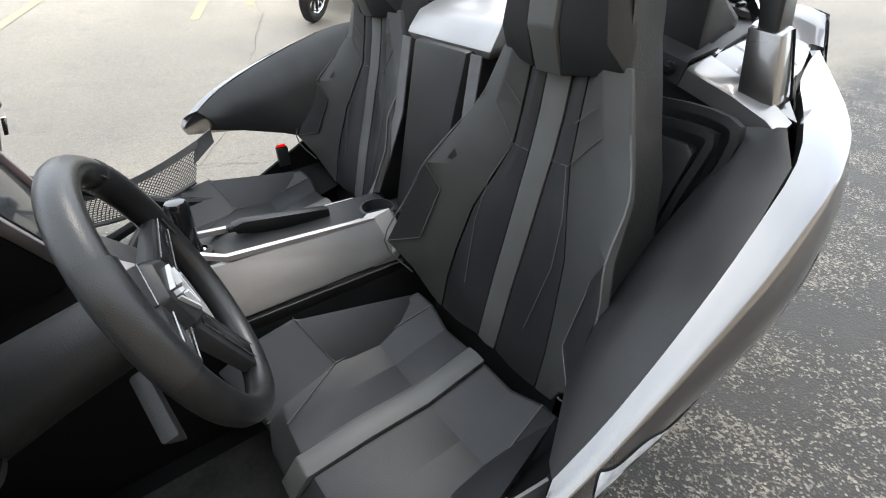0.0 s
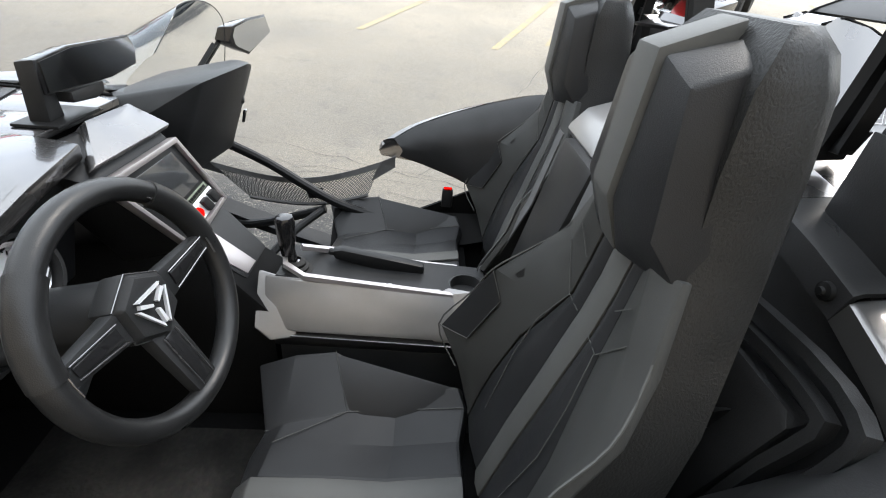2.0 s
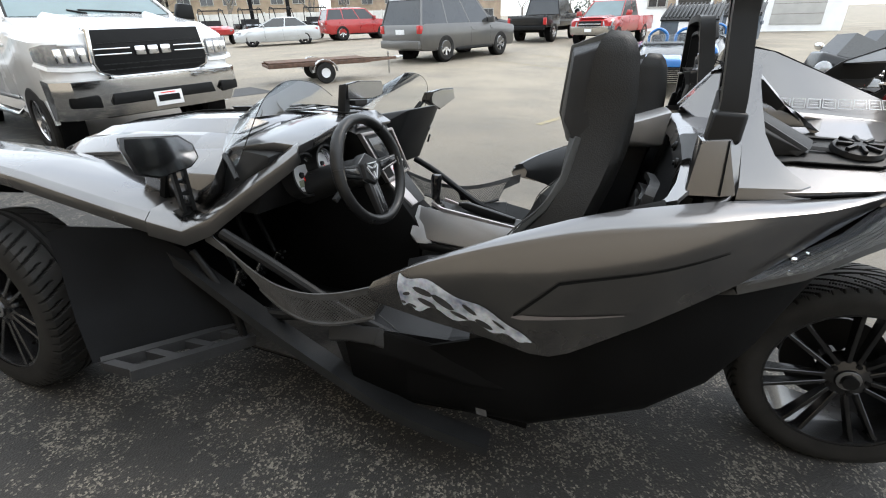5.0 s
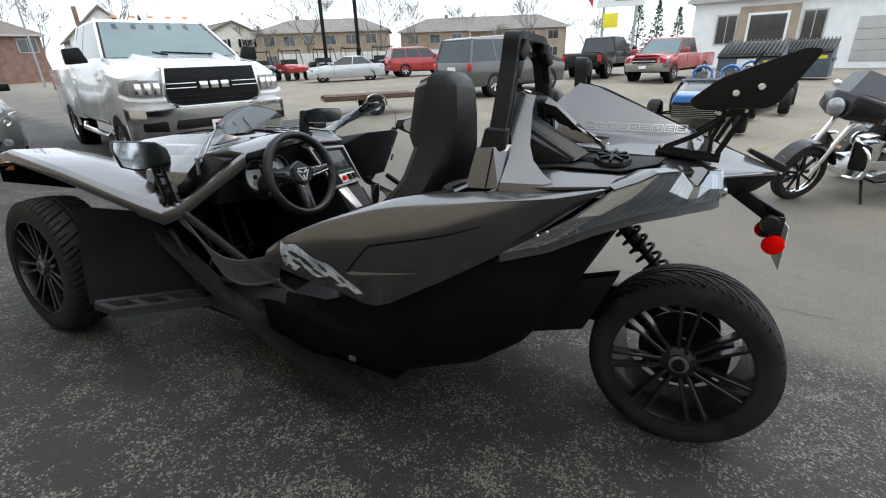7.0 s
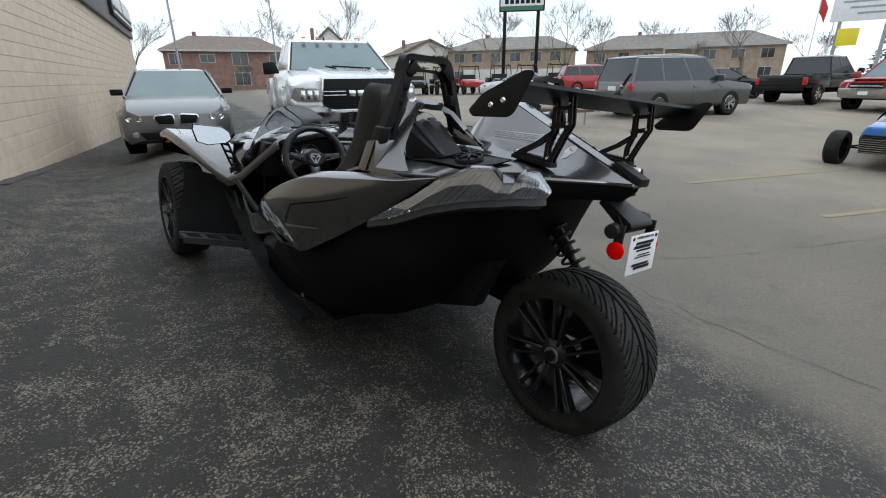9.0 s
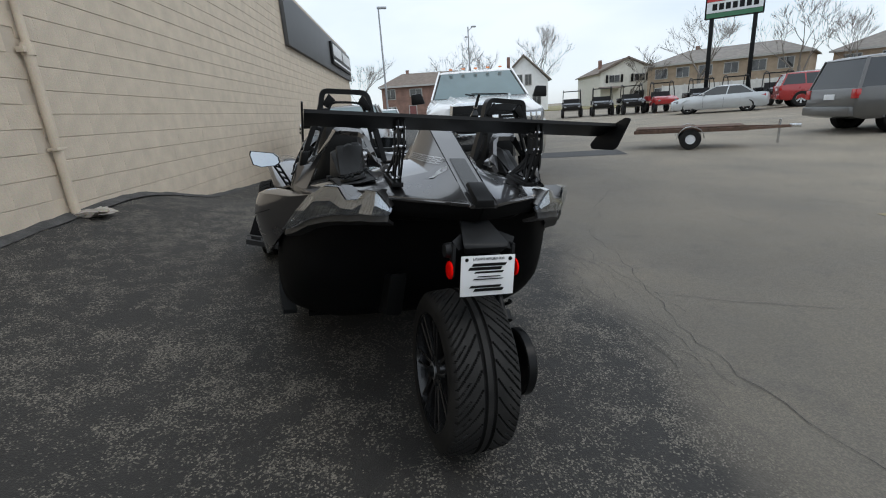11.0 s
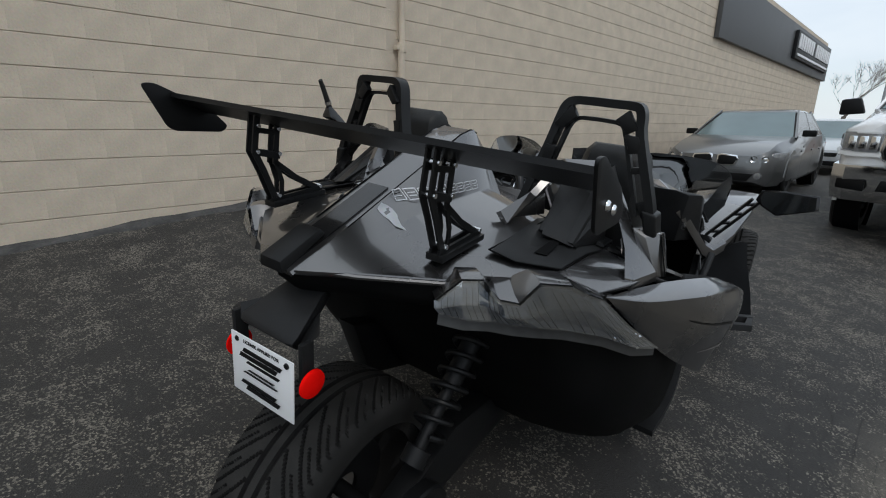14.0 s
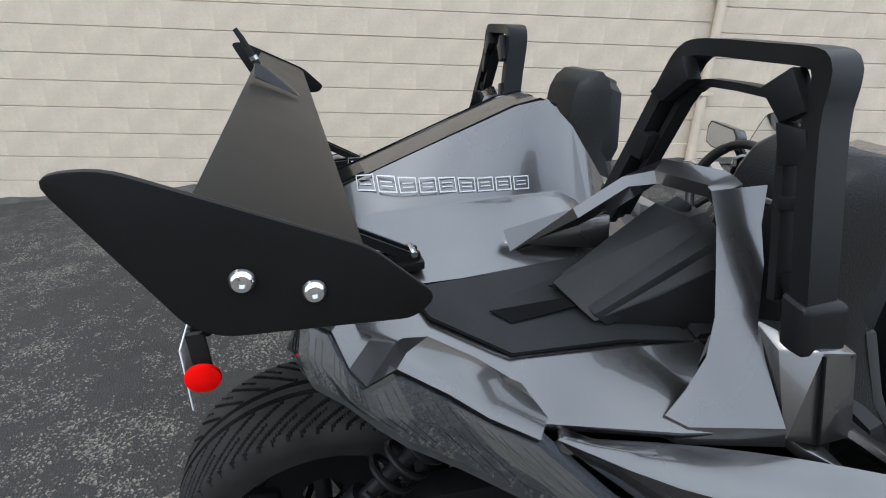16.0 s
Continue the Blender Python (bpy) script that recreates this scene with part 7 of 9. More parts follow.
def arch_cutters(root, track, ys, r, paint):
    """Dark wheel wells with a painted lip."""
    for y in ys:
        for s in SIDES:
            x = s * (track / 2 + 0.105)
            arc = [(x, y + (r + 0.07) * math.cos(a), r + (r + 0.07) * math.sin(a)) for a in (math.pi * k / 12 for k in range(13))]
            part("wheel_arch", sweep(arc, 0.05, 0.04, (1, 0, 0), 0.004), paint, root)
            part("wheel_well", lathe([(0, 0.0), (r + 0.055, 0.0), (r + 0.055, -0.25)], 24, Matrix.Translation((x - s * 0.012, y, r + 0.01)) @ (Matrix.Rotation(math.pi, 4, "Z") if s < 0 else Matrix.Identity(4))), TUB, root)


def greenhouse(root, base, roof, paint, b_at=(0.5,), front=None):
    """base and roof: (front y, rear y, half-width, z). Glass within painted pillars under a roof."""
    bf, br, bw, bz = base
    rf, rr, rw, rz = roof
    part("cabin", hull([(s * bw, y, bz) for s in SIDES for y in (bf, br)] + [(s * rw, y, rz) for s in SIDES for y in (rf, rr)], 0.015), CLOTH, root, "dark cabin behind the glass")

    def pane(nm, a, b, c, d, out):
        mid = sum((Vector(p) for p in (a, b, c, d)), Vector()) / 4
        q = [Vector(p).lerp(mid, 0.05) + Vector(out) * 0.012 for p in (a, b, c, d)]
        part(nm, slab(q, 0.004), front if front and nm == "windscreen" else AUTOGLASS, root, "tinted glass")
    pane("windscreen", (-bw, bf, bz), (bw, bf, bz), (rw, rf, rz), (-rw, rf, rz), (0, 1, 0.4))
    pane("rear_window", (bw, br, bz), (-bw, br, bz), (-rw, rr, rz), (rw, rr, rz), (0, -1, 0.3))
    cuts = [0.0, *b_at, 1.0]
    for s in SIDES:
        for u, v in zip(cuts, cuts[1:]):
            pane("side_window", *[(s * w, f + (e - f) * t, z) for w, f, e, z, t in ((bw, bf, br, bz, u), (bw, bf, br, bz, v), (rw, rf, rr, rz, v), (rw, rf, rr, rz, u))], (s, 0, 0.15))
    part("roof_panel", hull([(s * (rw + 0.012), y, rz - 0.02) for s in SIDES for y in (rf + 0.05, rr - 0.05)] + [(s * (rw - 0.16), y, rz + 0.06) for s in SIDES for y in (rf - 0.45, rr + 0.30)] + [(s * (rw - 0.06), y, rz + 0.04) for s in SIDES for y in (rf - 0.22, rr + 0.15)] + [(s * (rw - 0.02), y, rz + 0.015) for s in SIDES for y in (rf, rr)], 0.012), paint, root)
    for s in SIDES:
        for (y0, y1) in ((bf, rf), (br, rr)):
            part("pillar", sweep([(s * (bw + 0.004), y0, bz - 0.02), (s * (rw + 0.004), y1, rz + 0.005)], 0.075, 0.03, (1, 0, 0), 0.006), paint, root)
        for t in b_at:
            part("pillar", sweep([(s * (bw + 0.004), bf + (br - bf) * t, bz - 0.02), (s * (rw + 0.004), rf + (rr - rf) * t, rz + 0.005)], 0.06, 0.02, (1, 0, 0), 0.004), paint, root)


def door_lines(root, w, y_list, z0, z1):
    for y in y_list:
        for s in SIDES:
            part("door_seam", box(s * w - 0.004, s * w + 0.004, y - 0.006, y + 0.006, z0, z1), TUB, root)
            part("door_handle", box(s * w - 0.02, s * w + 0.025, y + 0.06, y + 0.22, z1 - 0.10, z1 - 0.07, 0.006), paint_of[root.name], root)


paint_of = {}


def sedan(name, m, paint, label, length=4.55, width=1.80, height=1.42, wheel_kind="car", kidney=False):
    r = thing(name, m, label, "car")
    paint_of[r.name] = paint
    h, hw = length / 2, width / 2
    body = [ring(h, hw * 0.70, 0.26, 0.54, 0.66, 0.08), ring(h - 0.12, hw * 0.89, 0.20, 0.60, 0.74, 0.10), ring(h - 0.45, hw * 0.98, 0.19, 0.68, 0.84, 0.16), ring(h * 0.48, hw, 0.19, 0.76, 0.95, 0.12), ring(0.2, hw, 0.20, 0.76, 0.93), ring(-h * 0.5, hw, 0.20, 0.80, 0.96), ring(-h + 0.35, hw * 0.96, 0.22, 0.80, 0.97), ring(-h + 0.08, hw * 0.88, 0.28, 0.78, 0.92), ring(-h, hw * 0.74, 0.34, 0.66, 0.80, 0.06)]
    part("body", loft(body, b=0.03), paint, r, "", 40)
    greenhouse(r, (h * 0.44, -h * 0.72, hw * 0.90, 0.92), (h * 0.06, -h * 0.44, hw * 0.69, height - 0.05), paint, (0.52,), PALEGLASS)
    tr = width - 0.24
    arch_cutters(r, tr - 0.02, (h * 0.61, -h * 0.60), 0.325, paint)
    put_wheels(r, wheel_kind, tr, (h * 0.61, -h * 0.60))
    door_lines(r, hw - 0.004, (h * 0.30, -h * 0.12, -h * 0.45), 0.28, 0.80)
    for s in SIDES:
        part("headlight", hull([(s * hw * 0.50, h + 0.015, 0.555), (s * hw * 0.48, h - 0.05, 0.672), (s * hw * 0.84, h - 0.085, 0.565), (s * hw * 0.84, h - 0.15, 0.70), (s * hw * 0.985, h - 0.36, 0.60), (s * hw * 0.985, h - 0.42, 0.725), (s * hw * 0.55, h - 0.3, 0.58), (s * hw * 0.90, h - 0.45, 0.58)], 0.01), LAMP, r, "clear headlight")
        for dx, dy in ((0.60, -0.012), (0.76, -0.062)):
            part("lamp_ring", lathe([(0, 0.012), (0.03, 0.010), (0.048, 0.022), (0.052, -0.01)], 18, Matrix.Translation((s * hw * dx, h + dy, 0.615)) @ Matrix.Rotation(radians(90 - s * 14), 4, "Z")), CHROME, r)
        part("tail_light", hull([(s * hw * 0.55, -h + 0.0, 0.72), (s * hw * 0.90, -h + 0.15, 0.72), (s * hw * 0.55, -h + 0.04, 0.86), (s * hw * 0.92, -h + 0.18, 0.86), (s * hw * 0.97, -h + 0.4, 0.80), (s * hw * 0.6, -h + 0.3, 0.75)], 0.01), TAIL, r, "red tail light")
        part("wing_mirror", hull([(s * (hw + x), y, z) for x in (-0.06, 0.14) for y in (h * 0.28, h * 0.28 + 0.09) for z in (0.95, 1.06)], 0.025), SATIN if kidney else paint, r)
        part("fog_lamp", lathe([(0, 0.02), (0.05, 0.015), (0.055, -0.02)], 14, Matrix.Translation((s * hw * 0.70, h - 0.015, 0.36)) @ Matrix.Rotation(radians(90), 4, "Z")), LAMP, r)
        if kidney:
            part("grille", hull([(s * (0.03 + x), h + 0.025 + dy, z) for x, z in ((0.0, 0.495), (0.0, 0.66), (0.06, 0.685), (0.29, 0.665), (0.315, 0.61), (0.27, 0.505), (0.06, 0.485)) for dy in (-0.16, 0.0)], 0.012), CHROME, r, "chrome kidney-shaped grille")
            part("grille_insert", hull([(s * (0.03 + x), h + 0.030 + dy, z) for x, z in ((0.022, 0.51), (0.022, 0.645), (0.06, 0.662), (0.275, 0.645), (0.29, 0.61), (0.25, 0.52)) for dy in (-0.04, 0.0)], 0.006), SATIN, r)
    if not kidney:
        part("grille", hull([(x, h + 0.01 + dy, z) for x, z in ((-0.42, 0.50), (-0.45, 0.60), (0.45, 0.60), (0.42, 0.50)) for dy in (-0.08, 0.01)], 0.01), SATIN, r, "dark grille")
        for z in (0.52, 0.55, 0.58):
            part("grille_bar", box(-0.42, 0.42, h + 0.012, h + 0.026, z - 0.006, z + 0.006), CHROME, r)
    part("air_intake", hull([(x, h + 0.012 + dy, z) for x, z in ((-0.50, 0.27), (-0.58, 0.39), (0.58, 0.39), (0.50, 0.27)) for dy in (-0.16, 0.012)], 0.01), SATIN, r)
    part("bumper_crease", sweep([(-hw * 0.8, h - 0.13, 0.45), (-0.5, h + 0.0, 0.44), (0.5, h + 0.0, 0.44), (hw * 0.8, h - 0.13, 0.45)], 0.03, 0.03, (0, 0, 1), 0.008), paint, r)
    part("rear_plate", box(-0.16, 0.16, -h - 0.012, -h + 0.02, 0.55, 0.66, 0.003), WHITE, r)
    return r


def suv(name, m, paint, label, length=5.2, width=1.98, height=1.92):
    r = thing(name, m, label, "car")
    paint_of[r.name] = paint
    h, hw = length / 2, width / 2
    body = [ring(h, hw * 0.80, 0.42, 0.72, 0.88, 0.08), ring(h - 0.15, hw * 0.95, 0.32, 0.84, 1.0), ring(h * 0.5, hw, 0.32, 0.94, 1.12), ring(-h + 0.3, hw, 0.34, 0.96, 1.14), ring(-h + 0.05, hw * 0.97, 0.40, 0.94, 1.12), ring(-h, hw * 0.92, 0.48, 0.92, 1.06)]
    part("body", loft(body, b=0.035), paint, r, "", 40)
    greenhouse(r, (h * 0.42, -h + 0.06, hw * 0.93, 1.10), (h * 0.14, -h + 0.28, hw * 0.76, height - 0.07), paint, (0.34, 0.66))
    arch_cutters(r, width - 0.26, (h * 0.60, -h * 0.56), 0.36, paint)
    put_wheels(r, "truck", width - 0.24, (h * 0.60, -h * 0.56))
    door_lines(r, hw - 0.004, (h * 0.36, -h * 0.06), 0.45, 1.0)
    for s in SIDES:
        part("tail_light", box(s * hw * 0.88 - 0.09, s * hw * 0.88 + 0.09, -h - 0.02, -h + 0.10, 0.86, 1.10, 0.02), TAIL, r, "red tail light")
        part("headlight", box(s * hw * 0.72 - 0.16, s * hw * 0.72 + 0.16, h - 0.16, h - 0.01, 0.78, 0.94, 0.03), LAMP, r, "clear headlight")
        part("roof_rail", sweep([(s * hw * 0.66, h * 0.05, height - 0.01), (s * hw * 0.66, -h * 0.30, height + 0.03), (s * hw * 0.66, -h * 0.72, height - 0.01)], 0.03, 0.03, (1, 0, 0), 0.008), STEEL, r)
        part("wing_mirror", hull([(s * (hw + x), y, z) for x in (-0.06, 0.2) for y in (h * 0.33, h * 0.33 + 0.10) for z in (1.10, 1.30)], 0.03), paint, r)
        part("running_board", box(s * hw - 0.12, s * hw + 0.02, -h * 0.35, h * 0.40, 0.30, 0.36, 0.01), SATIN, r)
    part("rear_bumper", box(-hw * 0.92, hw * 0.92, -h - 0.10, -h + 0.12, 0.42, 0.66, 0.04), paint, r)
    part("rear_plate", box(-0.2, 0.2, -h - 0.016, -h + 0.02, 0.84, 0.98, 0.004), WHITE, r)
    part("grille", box(-0.45, 0.45, h - 0.06, h + 0.015, 0.74, 0.94, 0.02), CHROME, r)
    return r


def pickup(name, m, paint, label, length=5.6, width=2.0, height=1.95, detail=False, bed_len=2.2, lift=0.0):
    """A pickup whose front looks along +y."""
    r = thing(name, m, label, "pickup truck")
    paint_of[r.name] = paint
    h, hw = length / 2, width / 2
    hood_z = 1.36 if detail else 1.12
    zb = 0.52 + lift
    fy = h
    cab_f, cab_r = h - 1.30, h - 1.30 - (length - bed_len - 1.45)
    body = [ring(fy - 0.03, hw * 0.86, 0.70, hood_z - 0.18, hood_z - 0.10, 0.10), ring(fy - 0.22, hw * 0.98, zb, hood_z - 0.12, hood_z - 0.03, 0.10), ring(fy - 0.8, hw, zb, hood_z - 0.10, hood_z + 0.02, 0.08), ring(cab_f - 0.05, hw, zb, hood_z - 0.06, hood_z + 0.05, 0.06), ring(cab_r, hw, zb, hood_z - 0.04, hood_z + 0.05, 0.05)]
    if detail:
        body = [ring(fy - 0.01, hw * 0.74, 0.72, hood_z - 0.14, hood_z - 0.05, 0.12), ring(fy - 0.10, hw * 0.90, 0.60, hood_z - 0.12, hood_z - 0.02, 0.16), ring(fy - 0.30, hw * 0.985, zb, hood_z - 0.12, hood_z + 0.02, 0.20), ring(fy - 0.8, hw, zb, hood_z - 0.08, hood_z + 0.08, 0.22), ring(cab_f - 0.05, hw, zb, hood_z + 0.0, hood_z + 0.14, 0.10), ring(cab_r, hw, zb, hood_z + 0.0, hood_z + 0.14, 0.05)]
    part("body", loft(body, b=0.04, seg=3), paint, r, "", 40)
    part("hood", hull([(x, y, z) for x, z0 in ((-hw * 0.62, 0.0), (hw * 0.62, 0.0), (-hw * 0.45, 0.045), (hw * 0.45, 0.045)) for y, z in ((fy - 0.10, hood_z - 0.02 + z0), (cab_f + 0.02, hood_z + (0.11 if detail else 0.06) + z0))], 0.02, 3), paint, r, "", 40)
    # load bed
    part("bed_side", box(-hw, -hw + 0.09, -h + 0.02, cab_r - 0.03, zb, hood_z + 0.02, 0.025), paint, r)
    part("bed_side", box(hw - 0.09, hw, -h + 0.02, cab_r - 0.03, zb, hood_z + 0.02, 0.025), paint, r)
    part("tailgate", box(-hw + 0.1, hw - 0.1, -h, -h + 0.08, zb + 0.08, hood_z, 0.02), paint, r)
    part("bed_floor", box(-hw + 0.09, hw - 0.09, -h + 0.05, cab_r - 0.04, zb + 0.05, zb + 0.15), TUB, r)
    part("bed_front", box(-hw + 0.09, hw - 0.09, cab_r - 0.10, cab_r - 0.03, zb, hood_z, 0.01), paint, r)
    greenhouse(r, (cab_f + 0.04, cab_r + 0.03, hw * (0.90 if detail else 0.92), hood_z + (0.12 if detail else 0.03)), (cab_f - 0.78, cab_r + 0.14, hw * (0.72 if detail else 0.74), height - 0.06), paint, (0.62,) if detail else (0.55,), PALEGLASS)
    ya, yb = fy - 0.92, -h + 1.15
    arch_cutters(r, width - 0.27, (ya, yb), 0.40, paint)
    put_wheels(r, "truck", width - 0.25, (ya, yb))
    door_lines(r, hw - 0.004, (cab_f - 0.15, cab_r + 0.12), zb + 0.05, hood_z - 0.06)
    part("chassis", box(-0.5, 0.5, -h + 0.3, fy - 0.4, 0.40, zb + 0.05), TUB, r)
    bump = CHROME if detail else SATIN if paint is K_PAINT else STEEL
    part("front_bumper", loft([[(x, fy + d - dd, z) for z, d in ((0.46, -0.03), (0.58, 0.08), (0.71, 0.13), (0.80 + (0.06 if detail else 0), 0.125), (0.81 + (0.07 if detail else 0), -0.12), (0.46, -0.12))] for x, dd in ((-hw, 0.26), (-hw * 0.86, 0.07), (-hw * 0.5, 0.0), (hw * 0.5, 0.0), (hw * 0.86, 0.07), (hw, 0.26))], b=0.015), bump, r, "chrome front bumper", 30)
    part("rear_bumper", box(-hw * 0.95, hw * 0.95, -h - 0.16, -h + 0.02, 0.52, 0.70, 0.03), bump, r)
    for s in SIDES:
        part("tail_light", box(s * (hw - 0.07) - 0.07, s * (hw - 0.07) + 0.075, -h - 0.015, -h + 0.10, hood_z - 0.38, hood_z - 0.08, 0.015), TAIL, r, "red tail light")
        part("wing_mirror", hull([(s * (hw + x), y, z) for x, z in ((0.03, hood_z + 0.08), (0.30, hood_z + 0.06), (0.30, hood_z + 0.26), (0.10, hood_z + 0.28)) for y in (cab_f - 0.22, cab_f - 0.10)], 0.03), SATIN if detail else paint, r, "black wing mirror" if detail else "")
        if detail:
            part("headlight", hull([(s * x, fy + y, z) for x, y, z in ((hw * 0.63, 0.035, hood_z - 0.36), (hw * 0.63, 0.035, hood_z - 0.15), (hw * 0.82, -0.01, hood_z - 0.36), (hw * 0.82, -0.01, hood_z - 0.14), (hw * 0.95, -0.10, hood_z - 0.34), (hw * 0.95, -0.10, hood_z - 0.14), (hw * 1.01, -0.30, hood_z - 0.30), (hw * 1.01, -0.30, hood_z - 0.17), (hw * 0.63, -0.2, hood_z - 0.3))], 0.012), LAMP, r, "clear headlight")
        else:
            part("headlight", hull([(s * x, fy + y, z) for x, y, z in ((hw * 0.60, 0.01, hood_z - 0.34), (hw * 0.97, -0.14, hood_z - 0.32), (hw * 0.60, -0.02, hood_z - 0.12), (hw * 0.97, -0.17, hood_z - 0.13), (hw * 0.60, -0.2, hood_z - 0.3), (hw * 0.99, -0.32, hood_z - 0.28), (hw * 0.99, -0.32, hood_z - 0.15))], 0.012), LAMP, r, "clear headlight")
        if detail:
            for dx, dy in ((0.67, 0.034), (0.765, 0.016), (0.86, -0.018)):
                part("lamp_reflector", hull([(s * (hw * dx + a), fy + dy + b, z) for a in (-0.038, 0.038) for b, z in ((0.004, hood_z - 0.325), (0.004, hood_z - 0.185), (-0.03, hood_z - 0.31), (-0.03, hood_z - 0.20))], 0.01), CHROME, r, "square lamp reflector")
            part("lamp_bar", hull([(s * x, fy + y, z) for x, y, z in ((hw * 0.62, 0.044, hood_z - 0.165), (hw * 0.84, 0.0, hood_z - 0.16), (hw * 0.62, 0.044, hood_z - 0.145), (hw * 0.84, 0.0, hood_z - 0.14), (hw * 0.62, 0.01, hood_z - 0.15), (hw * 0.84, -0.03, hood_z - 0.15))], 0.003), WHITE, r)
            part("hood_ridge", hull([(s * x, y, z) for x, y, z in ((0.34, fy - 0.08, hood_z + 0.0), (0.46, fy - 0.10, hood_z - 0.01), (0.50, cab_f + 0.05, hood_z + 0.13), (0.64, cab_f + 0.05, hood_z + 0.11), (0.42, fy - 0.3, hood_z + 0.075), (0.56, cab_f + 0.10, hood_z + 0.185))], 0.015, 3), paint, r)
            part("lamp_trim", sweep([(s * hw * 0.60, fy + 0.045, hood_z - 0.385), (s * hw * 0.82, fy + 0.0, hood_z - 0.385), (s * hw * 0.96, fy - 0.095, hood_z - 0.37), (s * hw * 1.01, fy - 0.3, hood_z - 0.33)], 0.04, 0.03, (0, 1, 0), 0.008), paint, r)
            part("fog_recess", hull([(s * x, fy + y, z) for x, y, z in ((hw * 0.66, 0.125, 0.585), (hw * 0.92, 0.03, 0.60), (hw * 0.66, 0.128, 0.715), (hw * 0.92, 0.035, 0.715), (hw * 0.66, 0.05, 0.6), (hw * 0.92, -0.04, 0.62))], 0.015), SATIN, r)
            part("step_bar", tube([(s * (hw - 0.02), cab_f - 0.1, 0.50), (s * (hw + 0.02), cab_f - 0.2, 0.44), (s * (hw + 0.02), cab_r + 0.1, 0.44), (s * (hw - 0.02), cab_r, 0.50)], 0.045, 10), CHROME, r, "chrome step bar")
    if detail:
        gz0, gz1 = hood_z - 0.46, hood_z - 0.0
        part("grille_surround", hull([(x, fy + dy, z) for x, z in ((-0.60, gz0 + 0.02), (-0.64, gz0 + 0.12), (-0.60, gz1), (-0.5, gz1 + 0.03), (0.5, gz1 + 0.03), (0.60, gz1), (0.64, gz0 + 0.12), (0.60, gz0 + 0.02), (0.45, gz0 - 0.05), (-0.45, gz0 - 0.05)) for dy in (-0.12, 0.05)], 0.03, 3), CHROME, r, "bright grille surround")
        part("grille_mesh", hull([(x, fy + dy, z) for x, z in ((-0.57, gz0 + 0.03), (-0.60, gz0 + 0.12), (-0.56, gz1 - 0.02), (0.56, gz1 - 0.02), (0.60, gz0 + 0.12), (0.57, gz0 + 0.03), (0.42, gz0 - 0.02), (-0.42, gz0 - 0.02)) for dy in (0.0, 0.058)], 0.015), SATIN, r, "black honeycomb grille")
        for i in range(7):
            z = gz0 + 0.01 + i * 0.052
            for k in range(15):
                x = -0.52 + k * 0.073 + (0.036 if i % 2 else 0)
                if x < 0.55 and not (i in (3, 4)):
                    part("mesh_cell", box(x - 0.03, x + 0.03, fy + 0.058, fy + 0.064, z - 0.02, z - 0.010, 0.002), BLACK, r)
        for s in SIDES:
            for dz in (0.0, 0.055):
                part("grille_bar", box(min(s * 0.23, s * 0.585), max(s * 0.23, s * 0.585), fy + 0.055, fy + 0.08, gz0 + 0.19 + dz, gz0 + 0.205 + dz, 0.004), CHROME, r)
        for k in range(3):
            part("badge_letter", box(-0.19 + 0.135 * k, -0.08 + 0.135 * k, fy + 0.058, fy + 0.085, gz0 + 0.175, gz0 + 0.27, 0.02), CHROME, r, "bright badge shape")
        part("lower_grille", hull([(x, fy + 0.12 + dy, z) for x, z in ((-0.58, 0.60), (-0.55, 0.72), (0.55, 0.72), (0.58, 0.60)) for dy in (-0.05, 0.018)], 0.012), SATIN, r)
        pl = part("front_plate", box(-0.155, 0.155, fy + 0.14, fy + 0.152, 0.53, 0.685, 0.003), WHITE, r, "white front number plate")
        part("plate_bar", box(-0.12, 0.12, fy + 0.1525, fy + 0.155, 0.575, 0.645), SATIN, pl)
        part("plate_bar", box(-0.08, 0.08, fy + 0.1525, fy + 0.155, 0.663, 0.672), RED, pl)
        for x in (-0.5, -0.25, 0.0, 0.25, 0.5):
            part("roof_lamp", hull([(x + a, cab_f - 0.70 + b, height + c) for a in (-0.035, 0.035) for b, c in ((-0.05, 0.0), (0.04, -0.02), (0.0, 0.018))], 0.006), AMBER, r, "small amber roof lamp")
        part("aerial", hull([(0.06, cab_f - 1.0, height - 0.02), (0.10, cab_f - 1.0, height - 0.02), (0.08, cab_f - 1.05, height + 0.09), (0.07, cab_f - 0.93, height - 0.02)], 0.004), SATIN, r)
        for s in (-1, 0.15):
            part("wiper", tube([(s * 0.55, cab_f + 0.02, hood_z + 0.16), (s * 0.1 + 0.25, cab_f - 0.06, hood_z + 0.20)], 0.012, 6), SATIN, r)
    else:
        part("grille", box(-0.5, 0.5, fy - 0.06, fy + 0.02, hood_z - 0.36, hood_z - 0.12, 0.02), SATIN if paint is R_PAINT else CHROME, r)
        part("grille_bar", box(-0.5, 0.5, fy + 0.02, fy + 0.035, hood_z - 0.26, hood_z - 0.22, 0.006), CHROME, r)
        part("front_plate", box(-0.155, 0.155, fy + 0.125, fy + 0.14, 0.58, 0.70, 0.003), WHITE, r)
    return r


def at(x, y, heading, dz=0.0):
    """Stand something on the ground, front along the compass direction (hx, hy)."""
    hx, hy = heading
    return Matrix.Translation((x, y, gz(x, y) + dz)) @ Matrix.Rotation(math.atan2(-hx, hy), 4, "Z")


